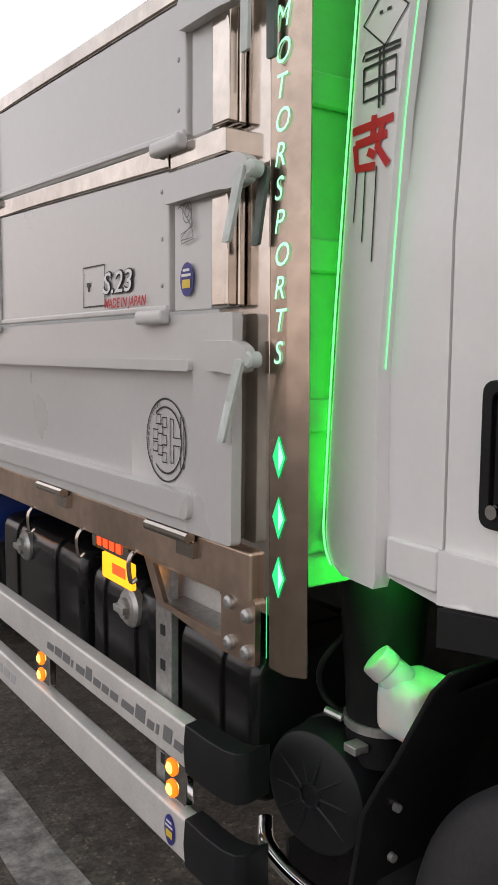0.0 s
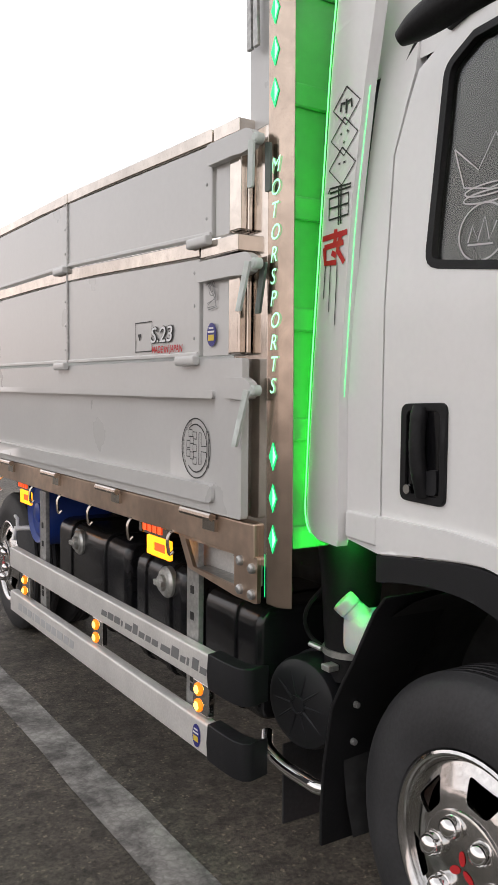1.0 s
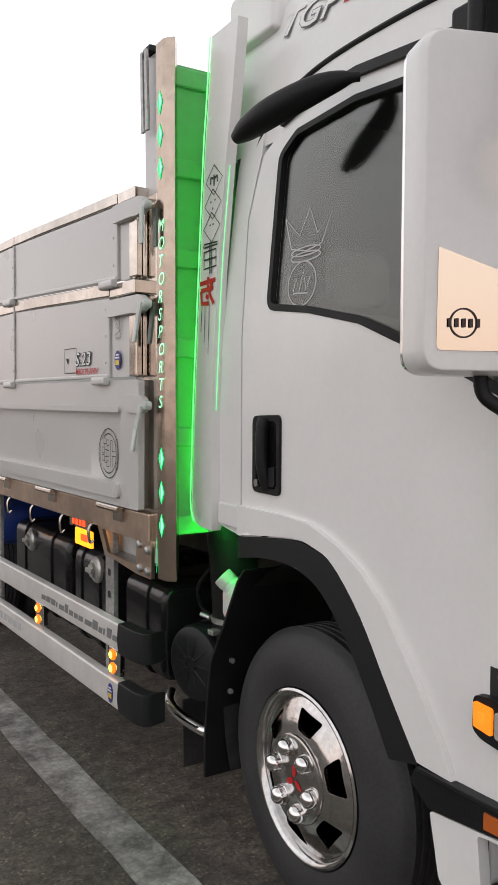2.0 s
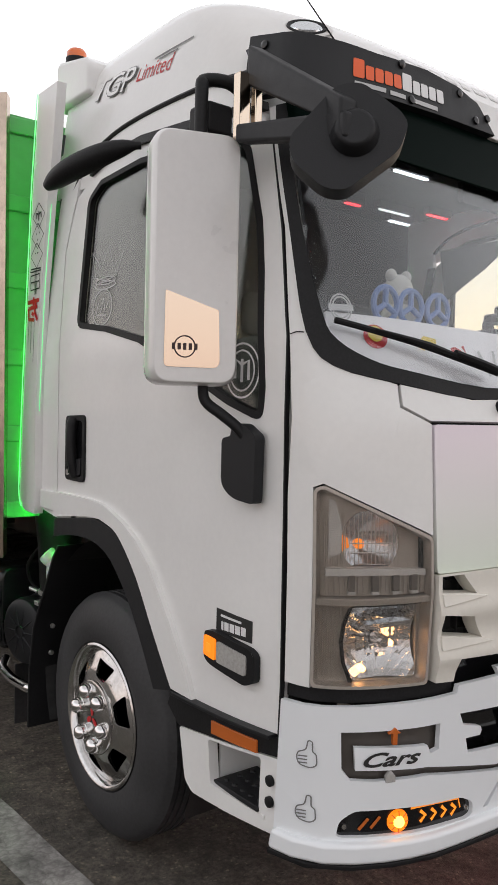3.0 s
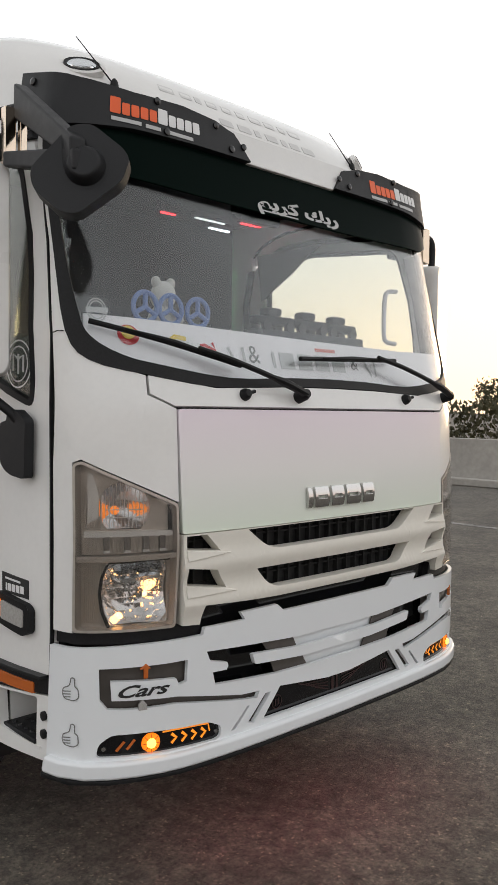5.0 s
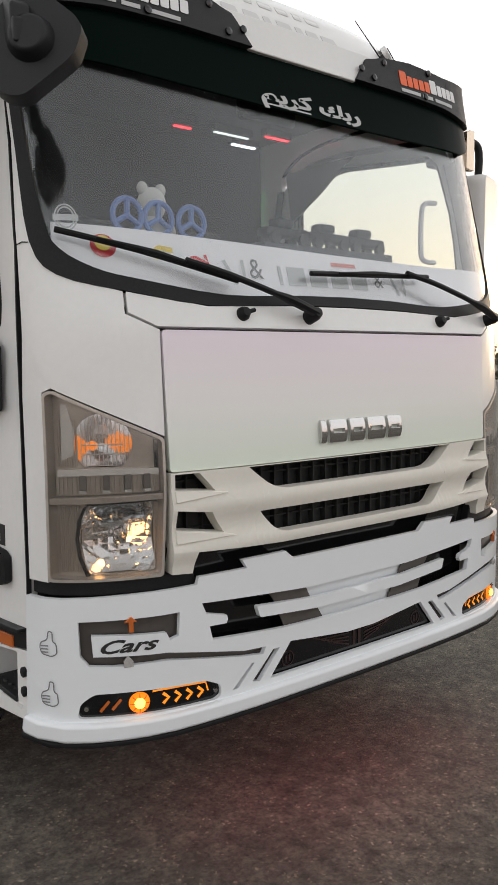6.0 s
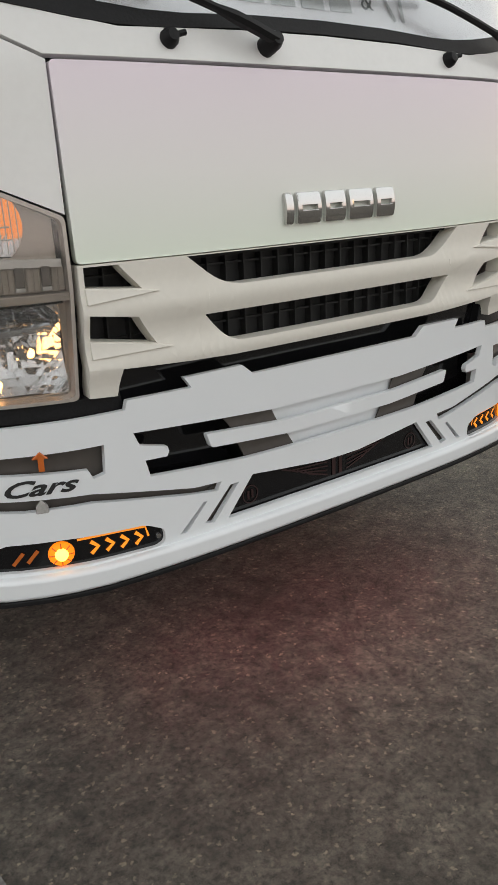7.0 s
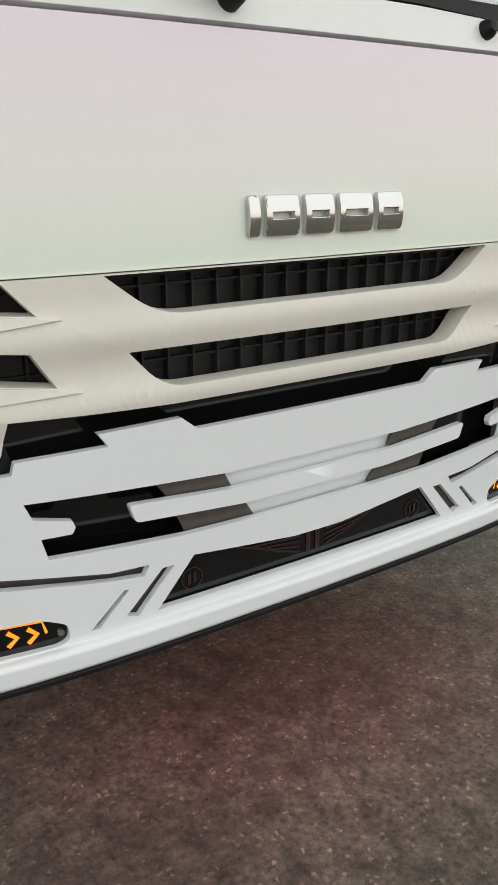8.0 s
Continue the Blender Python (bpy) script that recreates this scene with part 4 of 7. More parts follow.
# ---- bumper and grille ----
def build_front():
    slot = [(-0.598, 0.652), (-0.218, 0.630), (0.218, 0.630), (0.598, 0.652), (0.585, 0.622), (0.52, 0.606), (0.516, 0.594), (0.522, 0.583), (0.575, 0.585), (0.565, 0.546), (0.308, 0.528), (0.15, 0.525), (-0.15, 0.525), (-0.308, 0.528), (-0.565, 0.546), (-0.575, 0.585), (-0.522, 0.583), (-0.516, 0.594), (-0.52, 0.606), (-0.585, 0.622)]
    bar = [(-0.42, 0.612), (-0.202, 0.596), (0.202, 0.596), (0.42, 0.612), (0.408, 0.577), (0.178, 0.561), (-0.178, 0.561), (-0.408, 0.577)]
    trap = [(-0.294, 0.483), (-0.372, 0.391), (0.372, 0.391), (0.294, 0.483), (0.19, 0.472), (0.06, 0.459), (-0.06, 0.459), (-0.19, 0.472)]
    cars = [(-0.924, 0.640), (-0.665, 0.640), (-0.668, 0.577), (-0.693, 0.571), (-0.703, 0.592), (-0.893, 0.603), (-0.889, 0.548), (-0.70, 0.538), (-0.46, 0.492), (-0.385, 0.488), (-0.396, 0.468), (-0.46, 0.476), (-0.70, 0.517), (-0.84, 0.519), (-0.9, 0.524), (-0.921, 0.55)]
    fog = rounded([(-0.931, 0.387), (-0.924, 0.425), (-0.889, 0.450), (-0.76, 0.447), (-0.588, 0.437), (-0.541, 0.415), (-0.541, 0.385), (-0.56, 0.377), (-0.74, 0.383)], 0.014)
    groove = [(-0.436, 0.452), (-0.427, 0.45), (-0.486, 0.389), (-0.503, 0.389)]
    chev = [(-0.36, 0.474), (-0.335, 0.474), (-0.41, 0.392), (-0.435, 0.398)]
    top = [(-1.074, 0.697), (-0.84, 0.702), (-0.612, 0.705), (-0.606, 0.725), (-0.450, 0.725), (-0.468, 0.750), (-0.312, 0.752), (-0.281, 0.727)]
    outline = top + mirrored(top) + [(1.09, 0.335), (-1.09, 0.335)]
    holes = [trap, slot]
    for h in (cars, fog, groove, chev):
        holes += [h, mirrored(h)]
    bumper = plate("bumper", outline, BUMPER_WHITE, truck, skin, 0.015, 0.012, holes=holes, step=0.06, bevel=0.004, label="white sculpted front bumper with cut-out slots")
    lip = [(-1.095, 0.326), (-1.085, 0.378), (-0.95, 0.378), (-0.5, 0.374), (0, 0.372), (0.5, 0.374), (0.95, 0.378), (1.085, 0.378), (1.095, 0.326)]
    plate("lower_lip", lip, BUMPER_WHITE, bumper, skin, 0.05, 0.032, step=0.07, bevel=0.012)
    plate("rubber_edge", [(-1.095, 0.314), (-1.095, 0.327), (1.095, 0.327), (1.095, 0.314)], BLACK, bumper, skin, 0.05, 0.030, step=0.1, bevel=0.004, label="black rubber edge strip")
    # what shows through the cut-outs
    plate("slot_back", [(-0.63, 0.515), (-0.63, 0.665), (-0.37, 0.65), (-0.31, 0.515)], GLOSS_BLACK, bumper, skin, 0.01, -0.055, bevel=0)
    plate("slot_back", [(0.63, 0.515), (0.63, 0.665), (0.37, 0.65), (0.31, 0.515)], GLOSS_BLACK, bumper, skin, 0.01, -0.055, bevel=0)
    for sg in (-1, 1):
        up = [(-0.365, 0.64), (-0.22, 0.632), (-0.20, 0.594), (-0.335, 0.601)]
        dn = [(-0.325, 0.575), (-0.175, 0.563), (-0.148, 0.522), (-0.30, 0.52)]
        for q in (up, dn):
            plate("grey_insert", pair(q, sg), GREYPLATE, bumper, skin, 0.004, -0.008, bevel=0, label="dark grey reflective insert")
        plate("cars_recess", pair([(-0.94, 0.455), (-0.94, 0.66), (-0.645, 0.66), (-0.645, 0.535), (-0.55, 0.525), (-0.37, 0.51), (-0.37, 0.455)], sg), GREYPLATE, bumper, skin, 0.004, -0.012, bevel=0)
        plate("groove_floor", pair([(-0.52, 0.38), (-0.42, 0.47), (-0.32, 0.49), (-0.40, 0.38)], sg), GREYPLATE, bumper, skin, 0.004, -0.008, bevel=0)
        # amber marker above the name panel and the clip below it
        plate("amber_pin", pair([(-0.80, 0.605), (-0.80, 0.632), (-0.812, 0.632), (-0.795, 0.648), (-0.778, 0.632), (-0.788, 0.632), (-0.788, 0.605)], sg), AMBER_DULL, bumper, skin, 0.012, 0.016, bevel=0.002, label="small amber arrow marker")
        plate("pale_pin", pair([(-0.815, 0.515), (-0.815, 0.53), (-0.803, 0.545), (-0.79, 0.53), (-0.79, 0.515)], sg), LENS_GREY, bumper, skin, 0.012, 0.016, bevel=0.002)
        # fog lamp unit
        unit = plate("fog_lamp", pair(shrink(fog, -0.004), sg), GLOSS_BLACK, truck, skin, 0.01, 0.0, bevel=0.002, label="black lamp unit with lit amber lamp and chevrons")
        bm = bmesh.new()
        c = skin(sg * 0.775, 0.413, 0.0)
        n = (skin(sg * 0.775, 0.413, 0.1) - c).normalized()
        turn = n.to_track_quat("Z", "Y").to_matrix()
        bulb = part("fog_bulb", lathe([(0.001, 0.028), (0.009, 0.025), (0.010, 0.015), (0.006, 0.013), (0.006, 0.0001)], "Z", 24, at=c, turn=turn), FOG_RIM, unit, "round lit amber lamp")
        part("bulb_core", lathe([(0.006, 0.015), (0.016, 0.012), (0.020, 0.006), (0.021, 0.0001)], "Z", 20, at=c, turn=turn), FOG_CORE, bulb, "bright yellow core")
        for k in range(8):
            a = math.tau * k / 8
            part("lens_rib", tube([c + turn @ Vector((0.014 * math.cos(a), 0.014 * math.sin(a), 0.011)), c + turn @ Vector((0.026 * math.cos(a), 0.026 * math.sin(a), 0.008))], 0.0014, 6), AMBER_DULL, bulb)
        bm = bmesh.new()
        for k in range(4):
            u = 0.70 - 0.034 * k
            strokes([[(sg * (u + 0.012), 0.428 - 0.002 * k), (sg * (u - 0.004), 0.414 - 0.002 * k), (sg * (u + 0.012), 0.400 - 0.002 * k)]], 0.009, skin, 0.003, bm)
        part("chevron", bm, CHEVRON, unit, "lit amber chevrons")
        strip = strokes([[(sg * 0.74, 0.438), (sg * 0.66, 0.436), (sg * 0.585, 0.43), (sg * 0.578, 0.405)]], 0.005, skin, 0.003)
        part("light_line", strip, CHEVRON, unit)
        strip = strokes([[(sg * 0.845, 0.402), (sg * 0.822, 0.428)], [(sg * 0.875, 0.40), (sg * 0.852, 0.426)]], 0.008, skin, 0.003)
        part("slash", strip, AMBER_DULL, unit)
        for u, v in ((0.91, 0.408), (0.553, 0.398)):
            c = skin(sg * u, v, 0.0)
            turn = (skin(sg * u, v, 0.1) - c).normalized().to_track_quat("Z", "Y").to_matrix()
            part("lamp_screw", lathe([(0, 0.007), (0.004, 0.006), (0.004, 0.0001)], "Z", 12, at=c, turn=turn), CHROME, unit)
        # black filler between lamp and bumper
        plate("lamp_filler", pair([(-1.076, 0.70), (-1.076, 0.738), (-0.69, 0.738), (-0.62, 0.775), (-0.60, 0.70)], sg), BLACK, truck, skin, 0.06, -0.012, bevel=0.003)
    plate("slot_bar", rounded(bar, 0.008), BUMPER_WHITE, bumper, skin, 0.016, 0.014, bevel=0.004, label="white bar across the bumper slot")
    plate("slot_centre", [(-0.205, 0.515), (-0.225, 0.64), (0.225, 0.64), (0.205, 0.515)], BUMPER_WHITE, bumper, skin, 0.01, -0.018, step=0.03, bevel=0)
    tp = plate("centre_plate", shrink(trap, -0.01), GLOSS_BLACK, bumper, skin, 0.008, -0.008, bevel=0, label="gloss black centre plate with faint wing bars")
    for sg in (-1, 1):
        for k in range(4):
            part("wing_bar", strokes([[(sg * 0.035, 0.445 - 0.012 * k), (sg * (0.16 - 0.02 * k), 0.452 - 0.008 * k), (sg * (0.19 - 0.025 * k), 0.462 - 0.007 * k)]], 0.004, skin, -0.006), DULL_RED, tp)
        part("upright_bar", strokes([[(sg * 0.012, 0.452), (sg * 0.012, 0.402)]], 0.012, skin, -0.006), DULL_RED, tp)
        bm = strokes([ring_line(sg * 0.29, 0.425, 0.022, 0.022)], 0.003, skin, -0.006)
        strokes([[(sg * 0.29 - 0.006, 0.435), (sg * 0.29 - 0.006, 0.413)], [(sg * 0.29 + 0.006, 0.437), (sg * 0.29 + 0.006, 0.415)]], 0.006, skin, -0.006, bm)
        part("ring_mark", bm, DULL_RED, tp)
    lettering("word", "Cars", skin, -0.882, 0.556, 0.034, bumper, INK, shear=0.45, stretch=1.62, bold=0.0012, d=0.0145, label="black italic lettering")
    # thumb stickers on the bumper corner
    for z in (0.580, 0.448):
        bm = bmesh.new()
        cs = -1.0
        fist = rounded([(cs - 0.016, z - 0.026), (cs + 0.010, z - 0.03), (cs + 0.024, z - 0.022), (cs + 0.022, z + 0.004), (cs + 0.013, z + 0.01), (cs + 0.013, z + 0.034), (cs + 0.003, z + 0.036), (cs - 0.001, z + 0.012), (cs - 0.02, z + 0.004), (cs - 0.024, z - 0.012)], 0.008)
        strokes([fist + fist[:1]], 0.003, skin, 0.014, bm)
        strokes([[(cs - 0.02, z - 0.006 - 0.008 * k), (cs + 0.002, z - 0.003 - 0.008 * k)] for k in range(3)], 0.003, skin, 0.014, bm)
        part("thumb_sticker", bm, GREY_INK, bumper, "grey outline thumb sticker")
    # radiator and under-bumper light
    part("radiator", box(-0.6, 0.6, 0.12, 0.14, 0.42, 1.1), VOID, truck, "dark radiator behind the grille")
    part("crossmember", box(-0.62, 0.62, 0.055, 0.12, 0.66, 0.79), GLOSS_BLACK, truck)
    part("splash_pan", box(-0.66, 0.66, 0.022, 0.30, 0.324, 0.329), VOID, truck, "dark splash pan behind the bumper")
    part("underglow_strip", box(-0.6, 0.6, 0.026, 0.044, 0.312, 0.318), UNDER_RED, truck, "red glowing light strip under the bumper")
    # grille: cream bars with slots
    slots = [rounded([(-0.442, 1.004), (-0.352, 0.936), (0.352, 0.936), (0.442, 1.004)], [0.0, 0.06, 0.06, 0.0], 6), rounded([(-0.408, 0.880), (-0.345, 0.813), (0.345, 0.813), (0.408, 0.880)], [0.004, 0.04, 0.04, 0.004], 6)]
    for sg in (-1, 1):
        slots.append(pair([(-0.672, 1.002), (-0.600, 1.002), (-0.552, 0.951), (-0.672, 0.962)], sg))
        slots.append(pair([(-0.672, 0.910), (-0.568, 0.896), (-0.528, 0.836), (-0.672, 0.858)], sg))
    halfg = [(-0.683, 1.006), (-0.684, 0.742), (-0.625, 0.738), (-0.612, 0.795), (-0.45, 0.787), (-0.33, 0.783)]
    def puffed(u, z, d=0.0):
        swell = sum(math.exp(-((z - c) / w) ** 2) for c, w in ((0.912, 0.030), (0.800, 0.026)))
        return skin(u, z, d + 0.013 * swell)
    grille = plate("grille", halfg + mirrored(halfg), CREAM, truck, puffed, 0.045, 0.012, holes=slots, step=0.022, bevel=0.008, label="cream plastic radiator grille with two wide slots")
    for sg in (-1, 1):
        for q in ([(-0.674, 0.961), (-0.552, 0.950), (-0.515, 0.944), (-0.674, 0.930)], [(-0.674, 0.857), (-0.528, 0.835), (-0.49, 0.826), (-0.674, 0.822)]):
            plate("grille_blade", pair(q, sg), CREAM, grille, puffed, 0.03, 0.018, step=0.03, bevel=0.005)
    plate("grille_mesh", [(-0.68, 0.75), (-0.68, 1.005), (0.68, 1.005), (0.68, 0.75)], VOID, grille, skin, 0.004, -0.065, bevel=0)
    for k in range(27):
        u = -0.66 + 1.32 * k / 26
        plate("mesh_rib", [(u - 0.002, 0.80), (u - 0.002, 1.0), (u + 0.002, 1.0), (u + 0.002, 0.80)], VOID, grille, skin, 0.02, -0.044, step=0.2, bevel=0)
    for z in (0.845, 0.975):
        plate("mesh_rib", [(-0.66, z - 0.002), (-0.66, z + 0.002), (0.66, z + 0.002), (0.66, z - 0.002)], VOID, grille, skin, 0.012, -0.05, step=0.1, bevel=0)
    # emblem: five plain chrome blocks with domed faces, four of them slotted
    def domed(u, z, d=0.0):
        return skin(u, z, d + 0.007 * max(0.0, 1 - ((z - 1.083) / 0.036) ** 2))
    for u0, u1 in ((-0.172, -0.150), (-0.138, -0.066), (-0.052, 0.012), (0.026, 0.106), (0.120, 0.184)):
        hollow = [rect(u0 + 0.013, u1 - 0.013, 1.078, 1.088)] if u1 - u0 > 0.03 else []
        plate("emblem_bar", rounded(rect(u0, u1, 1.048, 1.118), 0.006, 2), EMBLEM, truck, domed, 0.012, 0.013, holes=hollow, step=0.012, bevel=0.002, label="raised chrome emblem block on the bonnet")


DULL_RED = material("faint_red_print", (0.035, 0.014, 0.014), 0.4)
UNDER_RED = glow("red_underglow", (1.0, 0.03, 0.15), 15.0)


# ---- headlamps ----
def build_headlamp(sg):
    out = [(-0.6925, 1.098), (-0.973, 1.2245), (-0.998, 1.2145), (-0.9995, 0.740), (-0.703, 0.740), (-0.6925, 0.95)]
    lamp = plate("headlamp", pair(rounded(out, 0.012), sg), WARMGREY, truck, skin, 0.09, 0.004, holes=[pair(rounded(shrink(out, 0.008), 0.012), sg)], step=0.06, bevel=0.003, label="tall stacked headlamp with clear lens")
    # openings in the housing: a round bowl with a flat foot above, a square one with a bowed side below
    bowl = [(-0.850 + 0.080 * math.cos(a), 1.088 + 0.076 * math.sin(a)) for a in (math.radians(-52 + 284 * k / 30) for k in range(31))]
    main = rounded([(-0.898, 0.928), (-0.716, 0.934), (-0.713, 0.752), (-0.893, 0.750), (-0.914, 0.795), (-0.921, 0.845), (-0.914, 0.892)], [0.02, 0.012, 0.012, 0.012, 0.03, 0.03, 0.03], 3)
    back = plate("lamp_back", pair(out, sg), WARMGREY, lamp, skin, 0.006, -0.034, holes=[pair(bowl, sg), pair(main, sg)], step=0.05, bevel=0)
    # upper bowl: mirror dish, floor, clear fluted glass, amber bulb
    def dish(u, v, d=0.0):
        r = math.hypot((abs(u) - 0.850) / 0.080, (v - 1.088) / 0.076)
        return skin(u, v, d - 0.036 - 0.055 * max(0.0, 1 - r * r))
    part("signal_bowl", plate_mesh(pair(bowl, sg), (), dish, 0.002, 0.0, 0.012), REFLECTOR, lamp, "bright round signal reflector", angle=60)
    bm = bmesh.new()
    rows = [[bm.verts.new(skin(sg * (0.899 - 0.098 * k / 8), 1.031, d)) for k in range(9)] for d in (-0.034, -0.085)]
    for k in range(8):
        bm.faces.new((rows[0][k], rows[0][k + 1], rows[1][k + 1], rows[1][k]))
    part("bowl_floor", bm, SILVER, lamp)
    c = skin(sg * 0.878, 1.082, -0.050)
    turn = (skin(sg * 0.878, 1.082, 0.1) - c).normalized().to_track_quat("Z", "Y").to_matrix()
    part("signal_bulb", lathe([(-0.02, 0.009), (0.0, 0.013), (0.012, 0.012), (0.020, 0.006), (0.022, 0.0001)], "Z", 18, at=c, turn=turn), SIGNAL_BULB, lamp, "amber signal bulb, faintly lit")
    for k in range(13):
        u = 0.780 + 0.0115 * k
        h = 0.074 * math.sqrt(max(0.05, 1 - ((u - 0.850) / 0.080) ** 2))
        line = [skin(sg * u, max(1.034, 1.088 - h) + (1.088 + h - max(1.034, 1.088 - h)) * j / 6, -0.028) for j in range(7)]
        part("lens_flute", tube(line, 0.0011, 5), FLUTE, lamp)
    for z in (1.062, 1.085):
        part("lens_flute", tube([skin(sg * (0.905 - 0.11 * k / 8), z, -0.027) for k in range(9)], 0.0016, 5), FLUTE, lamp)
    cheek = [(-0.962, 1.19), (-0.944, 1.186), (-0.925, 1.12), (-0.93, 1.06), (-0.965, 1.045)]
    plate("silver_cheek", pair(cheek, sg), SILVER, lamp, skin, 0.004, -0.030, bevel=0)
    # bright band over a fluted strip with four tabs
    plate("reflector_band", pair([(-0.972, 1.006), (-0.972, 1.024), (-0.85, 1.027), (-0.706, 1.022), (-0.706, 1.006), (-0.85, 1.009)], sg), SILVER, lamp, skin, 0.03, -0.010, bevel=0.003, label="bright silver band")
    plate("fluted_strip", pair([(-0.980, 0.958), (-0.980, 1.008), (-0.702, 1.006), (-0.702, 0.962)], sg), WARMGREY, lamp, skin, 0.01, -0.020, step=0.04, bevel=0)
    for k in range(22):
        u = 0.972 - 0.0122 * k
        part("strip_flute", tube([skin(sg * u, z, -0.019) for z in (0.962, 0.984, 1.006)], 0.0022, 5), WARMGREY, lamp)
    for u in (0.905, 0.845, 0.790, 0.740):
        tab = plate("band_tab", pair([(-u - 0.009, 0.970), (-u - 0.009, 1.010), (-u + 0.009, 1.010), (-u + 0.009, 0.970)], sg), TAB_GREY, lamp, skin, 0.016, -0.008, bevel=0.003)
        plate("tab_foot", pair([(-u - 0.010, 0.963), (-u - 0.010, 0.971), (-u + 0.010, 0.971), (-u + 0.010, 0.963)], sg), SILVER, tab, skin, 0.016, -0.006, bevel=0.002)
    plate("divider", pair([(-0.992, 0.936), (-0.992, 0.954), (-0.697, 0.958), (-0.697, 0.942)], sg), WARMGREY, lamp, skin, 0.085, 0.001, bevel=0.004)
    # lower: faceted main reflector behind a black bowed rim
    rng = random.Random(3)
    bumps = {}
    def deep(u, v, d=0.0):
        a, b = (abs(u) - 0.815) / 0.105, (v - 0.842) / 0.095
        key = (round(u, 4), round(v, 4))
        if key not in bumps:
            bumps[key] = rng.uniform(-0.0013, 0.0013)
        return skin(u, v, d - 0.036 - 0.060 * max(0.0, 1 - 0.72 * (a * a + b * b)) + bumps[key])
    part("main_reflector", plate_mesh(pair(main, sg), (), deep, 0.002, 0.0, 0.017), REFLECTOR, lamp, "faceted chrome reflector", angle=3)
    bow = [(-0.888, 0.936), (-0.908, 0.925), (-0.924, 0.892), (-0.931, 0.845), (-0.924, 0.795), (-0.903, 0.744), (-0.893, 0.750), (-0.914, 0.795), (-0.921, 0.845), (-0.914, 0.892), (-0.898, 0.928)]
    plate("reflector_rim", pair(bow, sg), GLOSS_BLACK, lamp, skin, 0.03, -0.024, step=0.03, bevel=0.001)
    plate("reflector_rim", pair([(-0.900, 0.930), (-0.900, 0.937), (-0.71, 0.941), (-0.71, 0.935)], sg), GLOSS_BLACK, lamp, skin, 0.03, -0.020, bevel=0)
    # shelf across the dish, shield and bulbs
    part("reflector_shelf", plate_mesh(pair([(-0.862, 0.884), (-0.738, 0.893), (-0.735, 0.882), (-0.858, 0.873)], sg), (), skin, 0.045, -0.032, 0.04), REFLECTOR, lamp, "bright reflector shelf")
    c = skin(sg * 0.803, 0.838, -0.060)
    turn = (skin(sg * 0.803, 0.838, 0.1) - c).normalized().to_track_quat("Z", "Y").to_matrix()
    part("bulb_shield", lathe([(-0.03, 0.017), (0.014, 0.017), (0.020, 0.012), (0.021, 0.0001)], "Z", 18, at=c, turn=turn), CHROME, lamp, "chrome bulb shield")
    for u, z in ((0.786, 0.836), (0.862, 0.775)):
        c = skin(sg * u, z, -0.040)
        part("bulb", lathe([(-0.02, 0.009), (0.0, 0.008), (0.004, 0.0001)], "Z", 12, at=c, turn=turn), WARM, lamp, "warm lit bulb")
    g = plate("lens", pair(rounded(shrink(out, 0.008), 0.012), sg), LENS, lamp, skin, 0.003, 0.006, step=0.06, bevel=0, label="clear lamp lens")
    g.visible_shadow = False
    # fine flutes down the housing's outer side
    for k in range(9):
        u = sg * (0.978 - 0.007 * k)
        part("housing_flute", tube([skin(u, z, -0.033) for z in (1.03, 1.08, 1.15)], 0.0022, 6), WARMGREY, back)
        part("housing_flute", tube([skin(u, z, -0.033) for z in (0.76, 0.84, 0.93)], 0.0022, 6), WARMGREY, back)


SIGNAL_BULB = glow("amber_bulb_dim", (1.0, 0.26, 0.02), 1.0)
FLUTE = material("clear_lens_flute", (0.62, 0.60, 0.58), 0.2, coat=0.6)
TAB_GREY = material("grey_lamp_tab", (0.16, 0.145, 0.13), 0.4)


# ---- cargo bed ----
BED_END = 6.25
LEVER = material("pale_green_lever", (0.58, 0.63, 0.59), 0.45, grain=0.1, size=60)
DARK_BAR = material("dark_green_bar", (0.10, 0.13, 0.11), 0.4, grain=0.1, size=60)
# white headboard's green light wash, put into the base colour
GREEN_WASH = material("headboard_green_light_tint", (0.16, 0.46, 0.19), 0.5, grain=0.05, size=30, stain=0.08)


